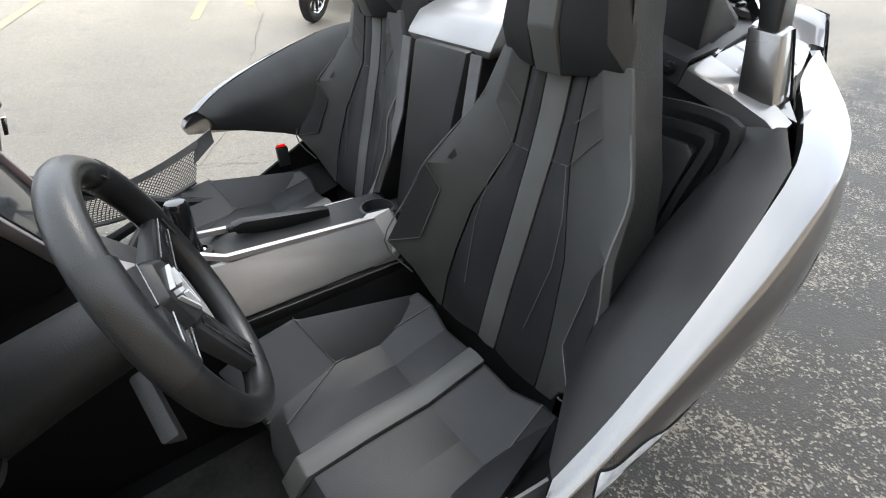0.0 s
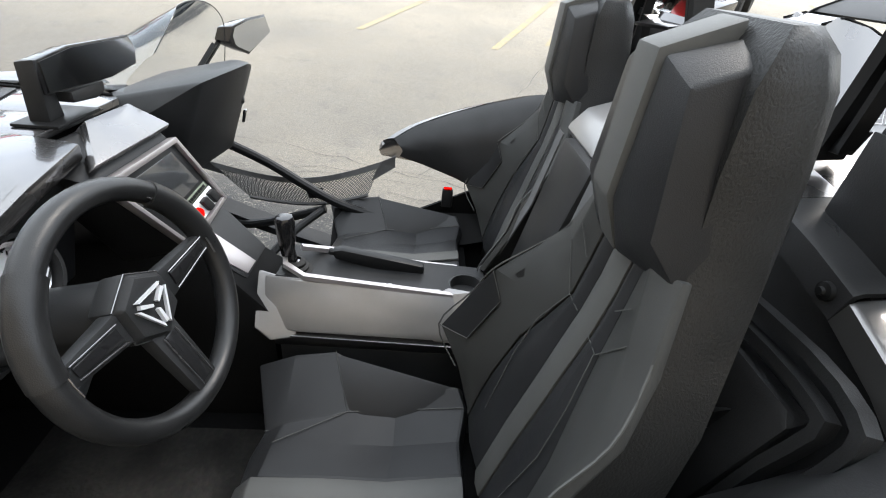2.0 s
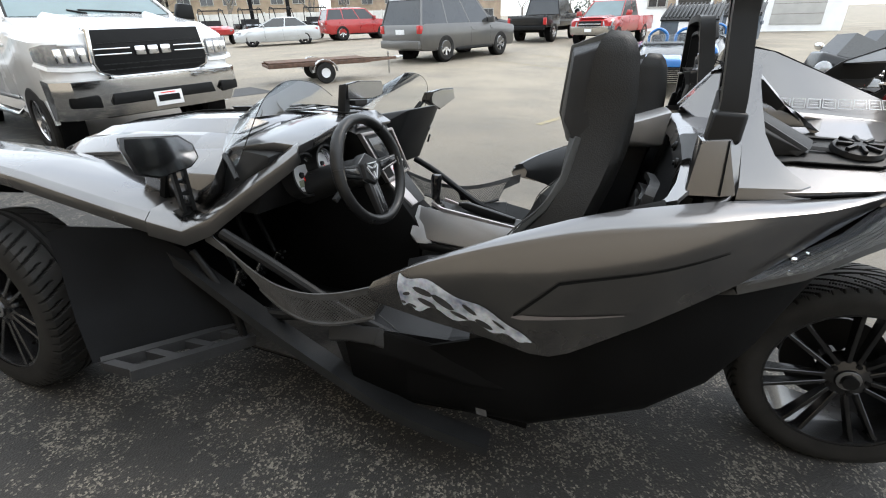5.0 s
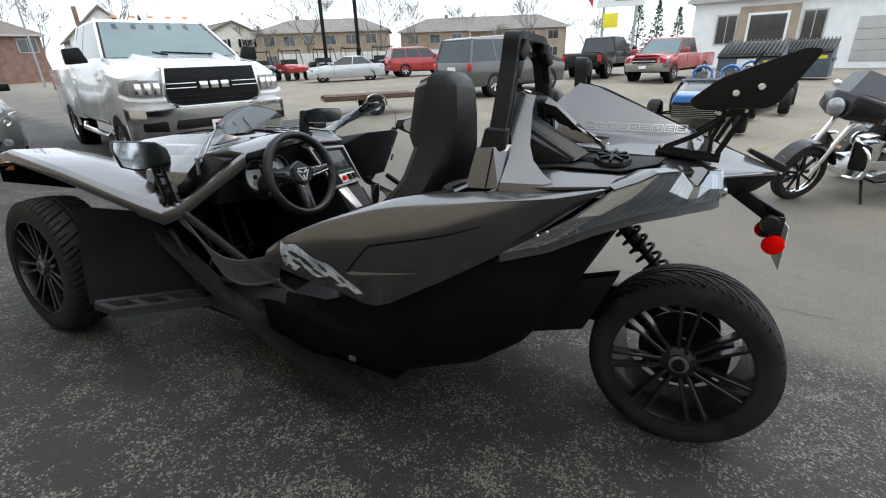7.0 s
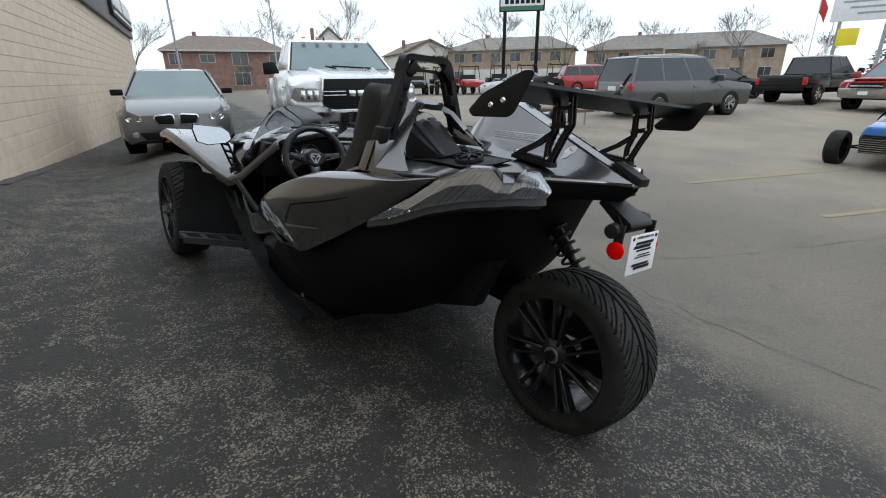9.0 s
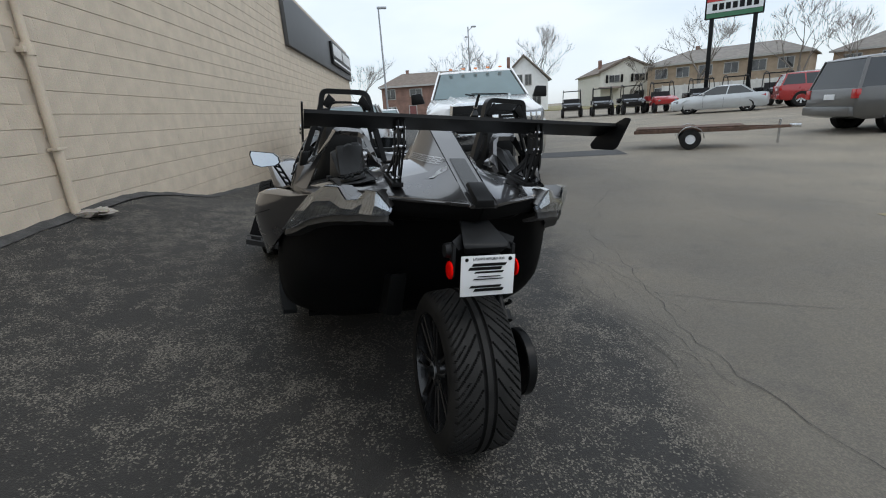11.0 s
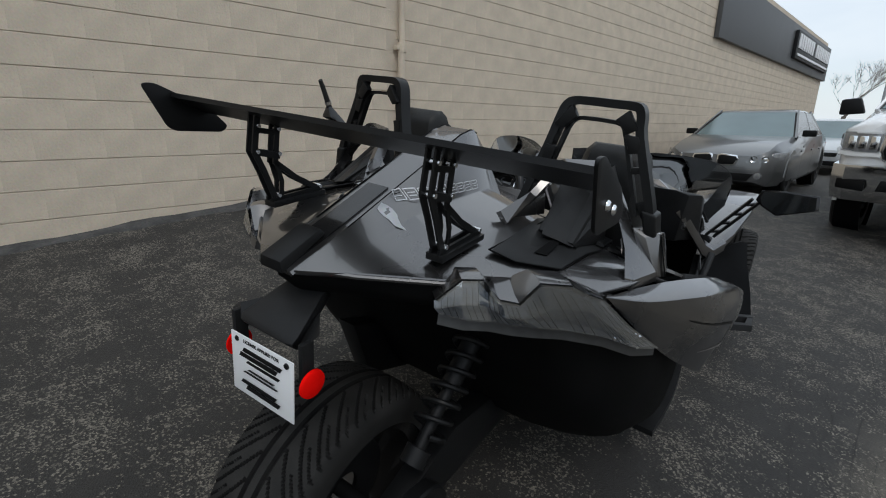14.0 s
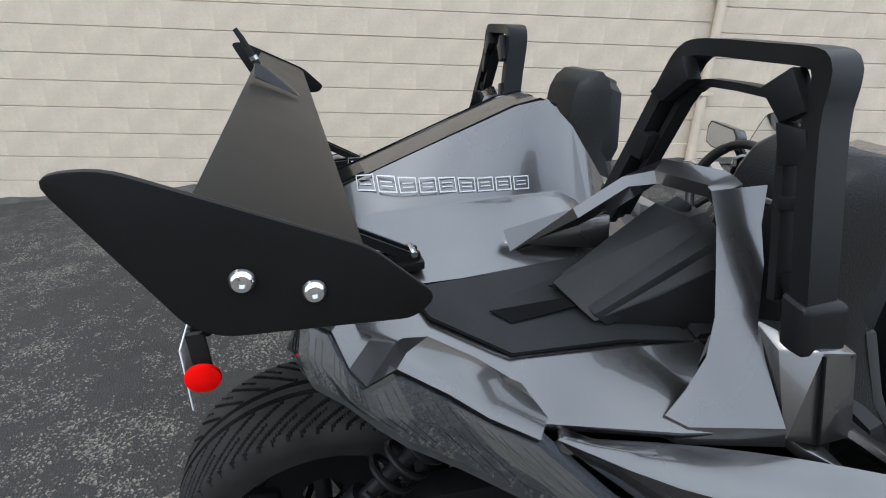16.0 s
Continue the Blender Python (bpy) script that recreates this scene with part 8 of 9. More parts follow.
HX = (-0.284, -0.959)
pickup("pickup_truck", at(2.6 + 0.284 * 2.97, 5.85 + 0.959 * 2.97, HX), W_PAINT, "white heavy pickup truck with a black grille and chrome bumper", length=5.94, width=2.04, height=2.07, detail=True, bed_len=2.3, lift=0.05)
sedan("sedan", at(0.84, 10.3, (-0.216, -0.976)), G_PAINT, "dark silver compact sedan with a twin grille beside the wall", kidney=True, wheel_kind="dark")
sedan("sedan", at(2.75, 17.3, (-0.216, -0.976)), S_PAINT, "pale silver saloon parked behind another car", length=5.0, width=1.85, height=1.46)
suv("suv", at(15.9, 7.0, (0.93, -0.37)), T_PAINT, "taupe grey full-size SUV with roof rails")
suv("suv", at(26.6, 17.2, (0.75, -0.66)), R_PAINT, "red boxy SUV at the lot's far side", length=4.5, width=1.8, height=1.75)
pickup("pickup_truck", at(24.2, 1.9, (-0.95, 0.30)), R_PAINT, "red pickup truck facing the yard", length=5.6, width=1.95, height=1.85, bed_len=2.0)
pickup("pickup_truck", at(25.2, 5.2, (0.98, -0.2)), K_PAINT, "black pickup truck seen from its tailgate", length=5.3, width=1.95, height=1.9, bed_len=1.8, lift=0.1)
sedan("sedan", at(24.5, 9.0, (0.85, -0.52)), K_PAINT, "black coupe parked in the lot", length=4.8, width=1.85, height=1.40)
sedan("sedan", at(22.4, 20.0, (-0.62, 0.78)), S_PAINT, "silver sedan parked side-on", length=4.7, width=1.80, height=1.42)
suv("suv", at(18.6, 40.0, (-0.9, 0.4)), N_PAINT, "navy blue estate car by the verge", length=4.6, width=1.8, height=1.6)


def trailer(m):
    r = thing("trailer", m, "low rusty two-wheel utility trailer", "trailer")
    RUST = mat("rusty_steel", (0.10, 0.055, 0.035), 0.8, 0.2, 0.3, 8, 0.5, 120)
    for s in SIDES:
        part("side_rail", box(s * 0.6 - 0.03, s * 0.6 + 0.03, -1.5, 1.4, 0.46, 0.56, 0.006), RUST, r)
        part("fender", sweep([(s * 0.76, 0.35 * math.cos(a), 0.30 + 0.33 * math.sin(a)) for a in (math.pi * k / 8 for k in range(9))], 0.02, 0.2, (1, 0, 0), 0.004), STEEL, r)
        w = part("wheel", lathe([(0.13, 0.07), (0.14, 0.085), (0.26, 0.08), (0.28, 0.05), (0.28, -0.05), (0.26, -0.08), (0.13, -0.07)], 24, Matrix.Translation((s * 0.76, 0, 0.28))), RUBBER, r)
        part("rim", lathe([(0, 0.05), (0.05, 0.06), (0.13, 0.05), (0.14, 0.07)], 20, Matrix.Translation((s * 0.76, 0, 0.28)) @ (Matrix.Rotation(math.pi, 4, "Z") if s < 0 else Matrix.Identity(4))), WHITE, w)
    for k in range(6):
        part("cross_bar", box(-0.6, 0.6, -1.5 + 0.56 * k, -1.42 + 0.56 * k, 0.46, 0.52, 0.004), RUST, r)
    for s in SIDES:
        part("drawbar", sweep([(s * 0.5, 1.4, 0.5), (0, 2.5, 0.5)], 0.07, 0.07, (0, 0, 1), 0.006), RUST, r)
    part("coupler", hull([(x, y, z) for x in (-0.05, 0.05) for y in (2.42, 2.7) for z in (0.46, 0.56)], 0.02), STEEL, r)
    part("jack", tube([(0.06, 2.2, 0.05), (0.06, 2.2, 0.7)], 0.03, 8), STEEL, r)
    for k in range(4):
        part("deck_plank", box(-0.55 + 0.28 * k, -0.31 + 0.28 * k, -1.45, 1.35, 0.565, 0.60, 0.004), RUST, r)
    return r


trailer(at(9.1, 8.2, (0.62, -0.55)) @ Matrix.Diagonal((0.86, 0.86, 0.86, 1)))


def utility_buggy(m, paint, label):
    r = thing("utility_buggy", m, label, "utility vehicle", "row of parked buggies")
    part("body", hull([(x, y, z) for x in (-0.7, 0.7) for y, z in ((1.35, 0.55), (1.4, 0.85), (0.6, 1.05), (0.5, 0.45), (-0.2, 0.45), (-0.2, 0.7))], 0.04), paint, r)
    part("cargo_bed", join(box(-0.72, 0.72, -1.4, -0.25, 0.75, 0.82, 0.01), box(-0.72, -0.66, -1.4, -0.25, 0.75, 1.1, 0.01), box(0.66, 0.72, -1.4, -0.25, 0.75, 1.1, 0.01), box(-0.72, 0.72, -1.4, -1.34, 0.75, 1.1, 0.01)), paint, r)
    part("seat_bench", join(box(-0.6, 0.6, -0.2, 0.3, 0.78, 0.92, 0.03), box(-0.6, 0.6, -0.25, -0.15, 0.9, 1.35, 0.03)), CLOTH, r)
    for s in SIDES:
        part("cage_bar", tube(smooth_line([(s * 0.66, 0.7, 0.95), (s * 0.62, 0.35, 1.85), (s * 0.62, -0.3, 1.9), (s * 0.66, -0.35, 0.8)], 3), 0.028, 6), SATIN, r)
    part("roof_panel", box(-0.66, 0.66, -0.35, 0.45, 1.86, 1.92, 0.02), SATIN, r)
    for y in (0.95, -0.85):
        for s in SIDES:
            part("wheel", lathe([(0.12, 0.08), (0.15, 0.11), (0.30, 0.11), (0.33, 0.06), (0.33, -0.06), (0.30, -0.11), (0.12, -0.08)], 18, Matrix.Translation((s * 0.66, y, 0.33))), RUBBER, r)
        for s in SIDES:
            part("rim", lathe([(0, 0.06), (0.14, 0.05), (0.15, 0.09)], 14, Matrix.Translation((s * 0.66, y, 0.33)) @ (Matrix.Rotation(math.pi, 4, "Z") if s < 0 else Matrix.Identity(4))), SATIN, r)
    for s in SIDES:
        part("headlight", ball((s * 0.5, 1.36, 0.78), 0.09, 10, 6, (1.4, 0.5, 0.8)), LAMP, r)
    return r


bug = utility_buggy(at(19.8, 31.0, (-0.5, -0.86)), K_PAINT, "black utility buggy with a roof")
for i, (x, y) in enumerate(((21.2, 29.2), (22.4, 27.5))):
    copy_thing(bug, at(x, y, (-0.5 + 0.08 * i, -0.86)))
utility_buggy(at(23.4, 25.7, (-0.4, -0.9)), R_PAINT, "dark red utility buggy with a roof")
for x, y in ((25.4, 24.4), (27.2, 23.4), (28.0, 21.2)):
    copy_thing(bug, at(x, y, (-0.45, -0.88)))


def three_wheeler(m, paint):
    """A low kit roadster: narrow nose, cycle wheels, tall hoops."""
    r = thing("kit_roadster", m, "low open kit roadster, black hood with bright blue trim and hoops", "roadster", "blue roadsters")
    part("nose", hull([(s * x, y, z) for s in SIDES for x, y, z in ((0.42, 0.35, 0.30), (0.48, 0.30, 0.55), (0.40, 0.30, 0.72), (0.50, -0.9, 0.95), (0.62, -0.9, 0.75), (0.60, -0.9, 0.25))], 0.05, 3), K_PAINT, r, "black nose")
    part("hood_panel", hull([(s * x, y, z) for s in SIDES for x, y, z in ((0.36, 0.28, 0.735), (0.30, 0.28, 0.76), (0.40, -0.88, 0.985), (0.46, -0.88, 0.96))], 0.02, 3), K_PAINT, r, "glossy black hood panel")
    part("nose_lip", hull([(s * x, y, z) for s in SIDES for x, y, z in ((0.46, 0.36, 0.60), (0.40, 0.34, 0.75), (0.46, 0.0, 0.70), (0.38, 0.0, 0.82))], 0.03, 3), paint, r)
    part("grille", box(-0.42, 0.42, 0.33, 0.38, 0.30, 0.58, 0.01), SATIN, r)
    for k in range(7):
        part("grille_bar", box(-0.42, 0.42, 0.375, 0.392, 0.315 + 0.037 * k, 0.325 + 0.037 * k), STEEL, r)
    part("body", hull([(s * x, y, z) for s in SIDES for x, y, z in ((0.62, -0.85, 0.75), (0.55, -0.85, 0.96), (0.72, -2.2, 0.90), (0.75, -2.2, 0.3), (0.62, -0.85, 0.25), (0.55, -3.0, 0.85), (0.6, -3.0, 0.4))], 0.06, 3), K_PAINT, r)
    for s in SIDES:
        part("side_pod", hull([(s * x, y, z) for x, y, z in ((0.60, -0.8, 0.80), (0.50, -0.8, 0.99), (0.74, -2.1, 0.95), (0.60, -2.1, 1.0), (0.66, -1.0, 0.72), (0.78, -2.0, 0.78))], 0.04, 3), paint, r)
    part("cockpit", hull([(s * x, y, z) for s in SIDES for x, y, z in ((0.50, -1.1, 0.97), (0.58, -2.0, 0.97), (0.5, -1.2, 0.7), (0.55, -1.9, 0.7))], 0.02), CLOTH, r)
    for x in (-0.30, 0.30):
        part("roll_hoop", tube(smooth_line([(x - 0.20, -2.15, 0.88), (x - 0.19, -2.15, 1.12), (x, -2.15, 1.24), (x + 0.19, -2.15, 1.12), (x + 0.20, -2.15, 0.88)], 5), 0.035, 8), paint, r)
        part("headrest", box(x - 0.13, x + 0.13, -2.05, -1.95, 0.9, 1.12, 0.03), CLOTH, r)
    part("windscreen", sheet([[(-0.5, -1.0, 0.97), (-0.45, -1.12, 1.14)], [(0, -0.9, 0.98), (0, -1.05, 1.16)], [(0.5, -1.0, 0.97), (0.45, -1.12, 1.14)]], 0.008), SCREEN, r)
    for y, tw in ((0.0, 0.84), (-2.45, 0.84)):
        for s in SIDES:
            part("wheel", lathe([(0.20, 0.10), (0.22, 0.12), (0.29, 0.12), (0.32, 0.08), (0.32, -0.08), (0.29, -0.12), (0.20, -0.1)], 28, Matrix.Translation((s * tw, y, 0.32))), RUBBER, r)
            part("rim", lathe([(0, 0.07), (0.05, 0.08), (0.19, 0.06), (0.21, 0.10)], 20, Matrix.Translation((s * tw, y, 0.32)) @ (Matrix.Rotation(math.pi, 4, "Z") if s < 0 else Matrix.Identity(4))), SATIN, r)
            part("wishbone", tube([(s * 0.45, y - 0.15, 0.4), (s * (tw - 0.08), y, 0.34), (s * 0.45, y + 0.1, 0.36)], 0.018, 6), SATIN, r)
    return r


kit = three_wheeler(at(9.9, 0.2, (-0.98, 0.12)), B_PAINT)
copy_thing(kit, at(13.6, -0.9, (-0.98, 0.15)))


def dumpster(m):
    DG = mat("weathered_blue_grey_steel", (0.075, 0.095, 0.12), 0.6, 0.2, 0.2, 3, 0.2, 80)
    r = thing("dumpster", m, "blue-grey steel dumpster with a sloping ribbed lid", "dumpster", "dumpsters")
    part("bin", hull([(s * x, y, z) for s in SIDES for x, y, z in ((1.0, 0.75, 0.1), (1.0, 0.85, 1.2), (1.0, -0.8, 0.1), (1.0, -0.8, 1.6))], 0.02), DG, r)
    part("lid", slab([(-1.03, 0.95, 1.18), (1.03, 0.95, 1.18), (1.03, -0.82, 1.68), (-1.03, -0.82, 1.68)], 0.05, 0.01), SATIN, r)
    for k in range(15):
        x = -0.98 + 0.14 * k
        part("lid_rib", sweep([(x, 0.95, 1.25), (x, -0.80, 1.745)], 0.05, 0.04, (1, 0, 0), 0.008), SATIN, r)
    part("notice", box(-0.3, 0.35, 0.845, 0.862, 0.72, 1.10, 0.002), WHITE, r, "white paper notice")
    part("sticker", box(-0.85, -0.5, 0.845, 0.862, 0.88, 1.02, 0.002), mat("yellow_sticker", (0.6, 0.5, 0.03), 0.5), r)
    for s in SIDES:
        part("lift_pocket", box(s * 1.02 - 0.05, s * 1.02 + 0.05, -0.5, 0.5, 0.75, 0.9, 0.01), DG, r)
    return r


dm = dumpster(at(21.0, -1.2, (-0.97, 0.2)))
copy_thing(dm, at(26.5, -3.6, (-0.97, 0.25)))


def motorcycle(m, accent, label):
    """A heavy touring motorcycle, front along +y, front axle at the origin."""
    r = thing("motorcycle", m, label, "motorcycle", "parked motorcycles")
    for y in (0.0, -1.65):
        w = part("wheel", lathe([(0.22, 0.035), (0.25, 0.06), (0.29, 0.06), (0.325, 0.03), (0.325, -0.03), (0.29, -0.06), (0.25, -0.06), (0.22, -0.035)], 36, Matrix.Translation((0, y, 0.325))), RUBBER, r)
        part("rim", lathe([(0.215, 0.03), (0.225, 0.04), (0.225, -0.04), (0.215, -0.03)], 30, Matrix.Translation((0, y, 0.325))), CHROME, w)
        for k in range(9):
            part("wheel_spoke", moved(box(-0.012, 0.012, -0.012, 0.012, 0.03, 0.22), Matrix.Translation((0, y, 0.325)) @ Matrix.Rotation(2 * math.pi * k / 9, 4, "X")), SATIN, w)
        part("brake_disc", lathe([(0.06, 0.07), (0.15, 0.07), (0.15, 0.076), (0.06, 0.076)], 28, Matrix.Translation((0, y, 0.325))), STEEL, w)
    part("front_fender", sweep([(0, 0.36 * math.cos(a), 0.325 + 0.37 * math.sin(a)) for a in (radians(10 + 17 * k) for k in range(10))], 0.03, 0.17, (1, 0, 0), 0.012), K_PAINT, r, "glossy black fender")
    part("fender_lamp", hull([(s * 0.03, y, z) for s in SIDES for y, z in ((0.33, 0.50), (0.36, 0.44), (0.30, 0.55))], 0.006), AMBER, r)
    for s in SIDES:
        part("fork_leg", tube([(s * 0.11, 0.0, 0.325), (s * 0.11, -0.30, 0.95)], 0.03, 12), CHROME, r)
        part("crash_bar", tube(smooth_line([(s * 0.12, -0.42, 0.75), (s * 0.36, -0.40, 0.62), (s * 0.36, -0.42, 0.38), (s * 0.12, -0.48, 0.30)], 5), 0.018, 8), CHROME, r)
        part("lower_cowl", hull([(s * x, y, z) for x, y, z in ((0.16, -0.35, 0.75), (0.34, -0.42, 0.72), (0.16, -0.42, 0.40), (0.33, -0.50, 0.42), (0.2, -0.55, 0.6))], 0.02), K_PAINT, r)
        part("saddlebag", hull([(s * x, y, z) for x in (0.20, 0.40) for y, z in ((-1.25, 0.45), (-1.2, 0.75), (-2.0, 0.80), (-2.05, 0.5))], 0.03), K_PAINT, r)
        part("exhaust", tube([(s * 0.2, -0.6, 0.35), (s * 0.24, -0.9, 0.24), (s * 0.26, -2.1, 0.26)], 0.045, 12), CHROME, r)
        part("handlebar", tube([(0, -0.42, 1.05), (s * 0.2, -0.5, 1.15), (s * 0.42, -0.66, 1.08)], 0.014, 8), CHROME, r)
        part("hand_mirror", ball((s * 0.42, -0.48, 1.22), 0.06, 10, 6, (1, 0.3, 0.7)), CHROME, r)
        part("cylinder", hull([(s * x, y, z) for x in (0.04, 0.16) for y, z in ((-0.62 - 0.16 * (s > 0), 0.45), (-0.80 - 0.16 * (s > 0), 0.45), (-0.60 - 0.16 * (s > 0), 0.68), (-0.80 - 0.16 * (s > 0), 0.70))], 0.01), STEEL, r)
        part("floor_board", box(s * 0.30 - 0.07, s * 0.30 + 0.07, -0.95, -0.62, 0.30, 0.33, 0.008), SATIN, r)
    part("engine", hull([(x, y, z) for x in (-0.17, 0.17) for y, z in ((-0.55, 0.25), (-1.15, 0.25), (-0.58, 0.48), (-1.15, 0.48))], 0.03), STEEL, r, "polished V-twin engine")
    part("fairing", hull([(s * x, y, z) for s in SIDES for x, y, z in ((0.12, -0.12, 0.98), (0.40, -0.30, 1.0), (0.38, -0.32, 1.18), (0.14, -0.18, 1.24), (0.2, -0.45, 0.9), (0.3, -0.5, 1.2))], 0.035, 3), K_PAINT, r, "batwing fairing with a red pinstripe")
    part("pinstripe", tube([(-0.36, -0.285, 1.02), (0, -0.115, 0.99), (0.36, -0.285, 1.02)], 0.006, 4), accent, r)
    part("fairing_screen", sheet([[(-0.3, -0.34, 1.19), (-0.26, -0.44, 1.38)], [(0, -0.20, 1.24), (0, -0.34, 1.45)], [(0.3, -0.34, 1.19), (0.26, -0.44, 1.38)]], 0.006), DARKGLASS, r)
    part("headlight", ball((0, -0.10, 1.08), 0.10, 16, 10, (1, 0.6, 1)), LAMP, r, "round chrome-ringed headlight")
    part("fuel_tank", hull([(s * x, y, z) for s in SIDES for x, y, z in ((0.10, -0.5, 0.95), (0.19, -0.65, 0.90), (0.10, -0.6, 1.02), (0.12, -1.05, 0.86), (0.08, -1.0, 0.95))], 0.04, 3), K_PAINT, r)
    part("saddle", hull([(s * x, y, z) for s in SIDES for x, y, z in ((0.10, -1.0, 0.80), (0.20, -1.3, 0.76), (0.14, -1.3, 0.82), (0.17, -1.75, 0.86), (0.12, -1.8, 0.94), (0.12, -1.5, 0.74))], 0.03, 3), CLOTH, r)
    part("rear_fender", sweep([(0, -1.65 + 0.37 * math.cos(a), 0.325 + 0.38 * math.sin(a)) for a in (radians(20 + 16 * k) for k in range(10))], 0.03, 0.19, (1, 0, 0), 0.012), accent, r)
    part("side_stand", tube([(-0.15, -0.7, 0.3), (-0.36, -0.62, 0.02)], 0.016, 6), SATIN, r)
    part("air_cleaner", lathe([(0, 0.03), (0.08, 0.03), (0.09, 0.0)], 20, Matrix.Translation((0.19, -0.85, 0.62))), CHROME, r)
    return r


bike = motorcycle(at(5.0, -1.02, (-0.62, 0.78)) @ Matrix.Rotation(radians(-10), 4, "Y"), R_PAINT, "black touring motorcycle with chrome and a red pinstripe")
copy_thing(bike, at(6.6, -1.85, (-0.62, 0.78)) @ Matrix.Rotation(radians(-10), 4, "Y"))
copy_thing(bike, at(8.1, -2.75, (-0.62, 0.78)) @ Matrix.Rotation(radians(-10), 4, "Y"))
copy_thing(bug, at(9.3, -4.3, (-0.8, 0.6)))


# ---- houses, trees and posts round the lot ----
SIDING_C = mat("cream_siding", (0.62, 0.60, 0.53), 0.7, 0, 0.06, 2, 0.1, 60)
SIDING_W = mat("white_siding", (0.75, 0.75, 0.74), 0.7, 0, 0.04, 2, 0.1, 60)
BRICK_T = mat("tan_brick", (0.33, 0.245, 0.17), 0.85, 0, 0.15, 1.2, 0.4, 30)
BRICK_R = mat("red_brown_brick", (0.21, 0.115, 0.085), 0.85, 0, 0.18, 1.5, 0.4, 30)
SHINGLE = mat("brown_shingle", (0.17, 0.135, 0.11), 0.9, 0, 0.15, 2, 0.5, 40)
SHINGLE_G = mat("grey_shingle", (0.19, 0.17, 0.15), 0.9, 0, 0.15, 2, 0.5, 40)
TRIM = mat("white_trim", (0.40, 0.39, 0.37), 0.6, 0, 0.05, 2, 0, 60)
DOORP = mat("dark_red_door", (0.16, 0.04, 0.035), 0.5, 0, 0.1, 2, 0, 60)
BARK = mat("grey_bark", (0.15, 0.13, 0.11), 0.95, 0, 0.25, 8, 0.6, 40)
GRASS = mat("dormant_grass", (0.20, 0.175, 0.075), 0.95, 0, 0.3, 3, 0.6, 60)
EVERG = mat("evergreen_needles", (0.035, 0.055, 0.03), 0.9, 0, 0.3, 4, 0.5, 40)


def house(name, x, y, facing, w, d, h, roof_h, wall_mat, roof_mat, label, windows, gable_front=False, door=None, dz=0.0):
    """facing: compass direction of the front; windows: (across, sill, width, height) on the front."""
    r = thing(name, at(x, y, facing, dz), label, "house")
    part("wall", box(-w / 2, w / 2, -d, 0, -1.0, h), wall_mat, r)
    o = 0.45
    if gable_front:
        part("gable", slab([(-w / 2, 0.0, h), (w / 2, 0.0, h), (0, 0.0, h + roof_h)], d), wall_mat, r)
        for s in SIDES:
            part("roof", slab([(s * (w / 2 + o), 0.4, h - 0.18), (s * (w / 2 + o), -d - 0.4, h - 0.18), (0, -d - 0.4, h + roof_h + 0.06), (0, 0.4, h + roof_h + 0.06)], 0.16), roof_mat, r)
            part("barge_board", slab([(s * (w / 2 + o), 0.42, h - 0.2), (0, 0.42, h + roof_h + 0.04), (0, 0.42, h + roof_h + 0.28), (s * (w / 2 + o), 0.42, h + 0.04)], 0.05), SHINGLE, r)
    else:
        i = min(d, w) * 0.35
        part("roof", hull([(-w / 2 - o, o, h), (w / 2 + o, o, h), (-w / 2 - o, -d - o, h), (w / 2 + o, -d - o, h), (-w / 2 + i, -d / 2, h + roof_h), (w / 2 - i, -d / 2, h + roof_h), (-w / 2 - o, o, h - 0.15), (w / 2 + o, o, h - 0.15), (-w / 2 - o, -d - o, h - 0.15), (w / 2 + o, -d - o, h - 0.15)]), roof_mat, r)
        part("eave", box(-w / 2 - o, w / 2 + o, o + 0.003, o + 0.05, h - 0.22, h + 0.02), TRIM, r)
    for cx, z, ww, hh in windows:
        wd = part("window", box(cx - ww / 2 - 0.1, cx + ww / 2 + 0.1, 0.003, 0.07, z - 0.1, z + hh + 0.1, 0.01), TRIM, r)
        part("pane", box(cx - ww / 2, cx - 0.03, 0.072, 0.085, z, z + hh), DARKGLASS, wd)
        part("pane", box(cx + 0.03, cx + ww / 2, 0.072, 0.085, z, z + hh), DARKGLASS, wd)
    if door:
        dd = part("door", box(door - 0.5, door + 0.5, 0.003, 0.08, 0.05, 2.15, 0.01), DOORP, r)
        part("door_frame", join(box(door - 0.62, door - 0.5, 0.003, 0.1, 0, 2.28), box(door + 0.5, door + 0.62, 0.003, 0.1, 0, 2.28), box(door - 0.5, door + 0.5, 0.003, 0.1, 2.15, 2.28)), TRIM, dd)
    part("chimney", box(w * 0.22, w * 0.22 + 0.5, -d * 0.55, -d * 0.55 + 0.5, h, h + roof_h + 0.5), BRICK_R, r)
    return r


house("brick_house", 19.5, 69.0, (-0.25, -0.97), 15.0, 9, 5.1, 2.0, BRICK_R, SHINGLE, "two-storey red-brown brick house with white window bays", [(-6.2, 3.3, 1.6, 1.3), (-1.6, 3.2, 1.9, 1.5), (-1.6, 0.7, 1.9, 1.5), (2.4, 3.6, 1.7, 0.9), (6.2, 3.3, 1.3, 1.3), (6.2, 0.8, 1.3, 1.3)], door=3.0)
house("white_house", 34.2, 68.0, (-0.35, -0.94), 7.5, 10, 4.6, 3.6, SIDING_W, SHINGLE_G, "white gabled house with a dark porch", [(-0.7, 4.0, 0.9, 1.5), (0.7, 4.0, 0.9, 1.5), (-2.0, 1.0, 1.2, 1.4)], True, door=1.2)
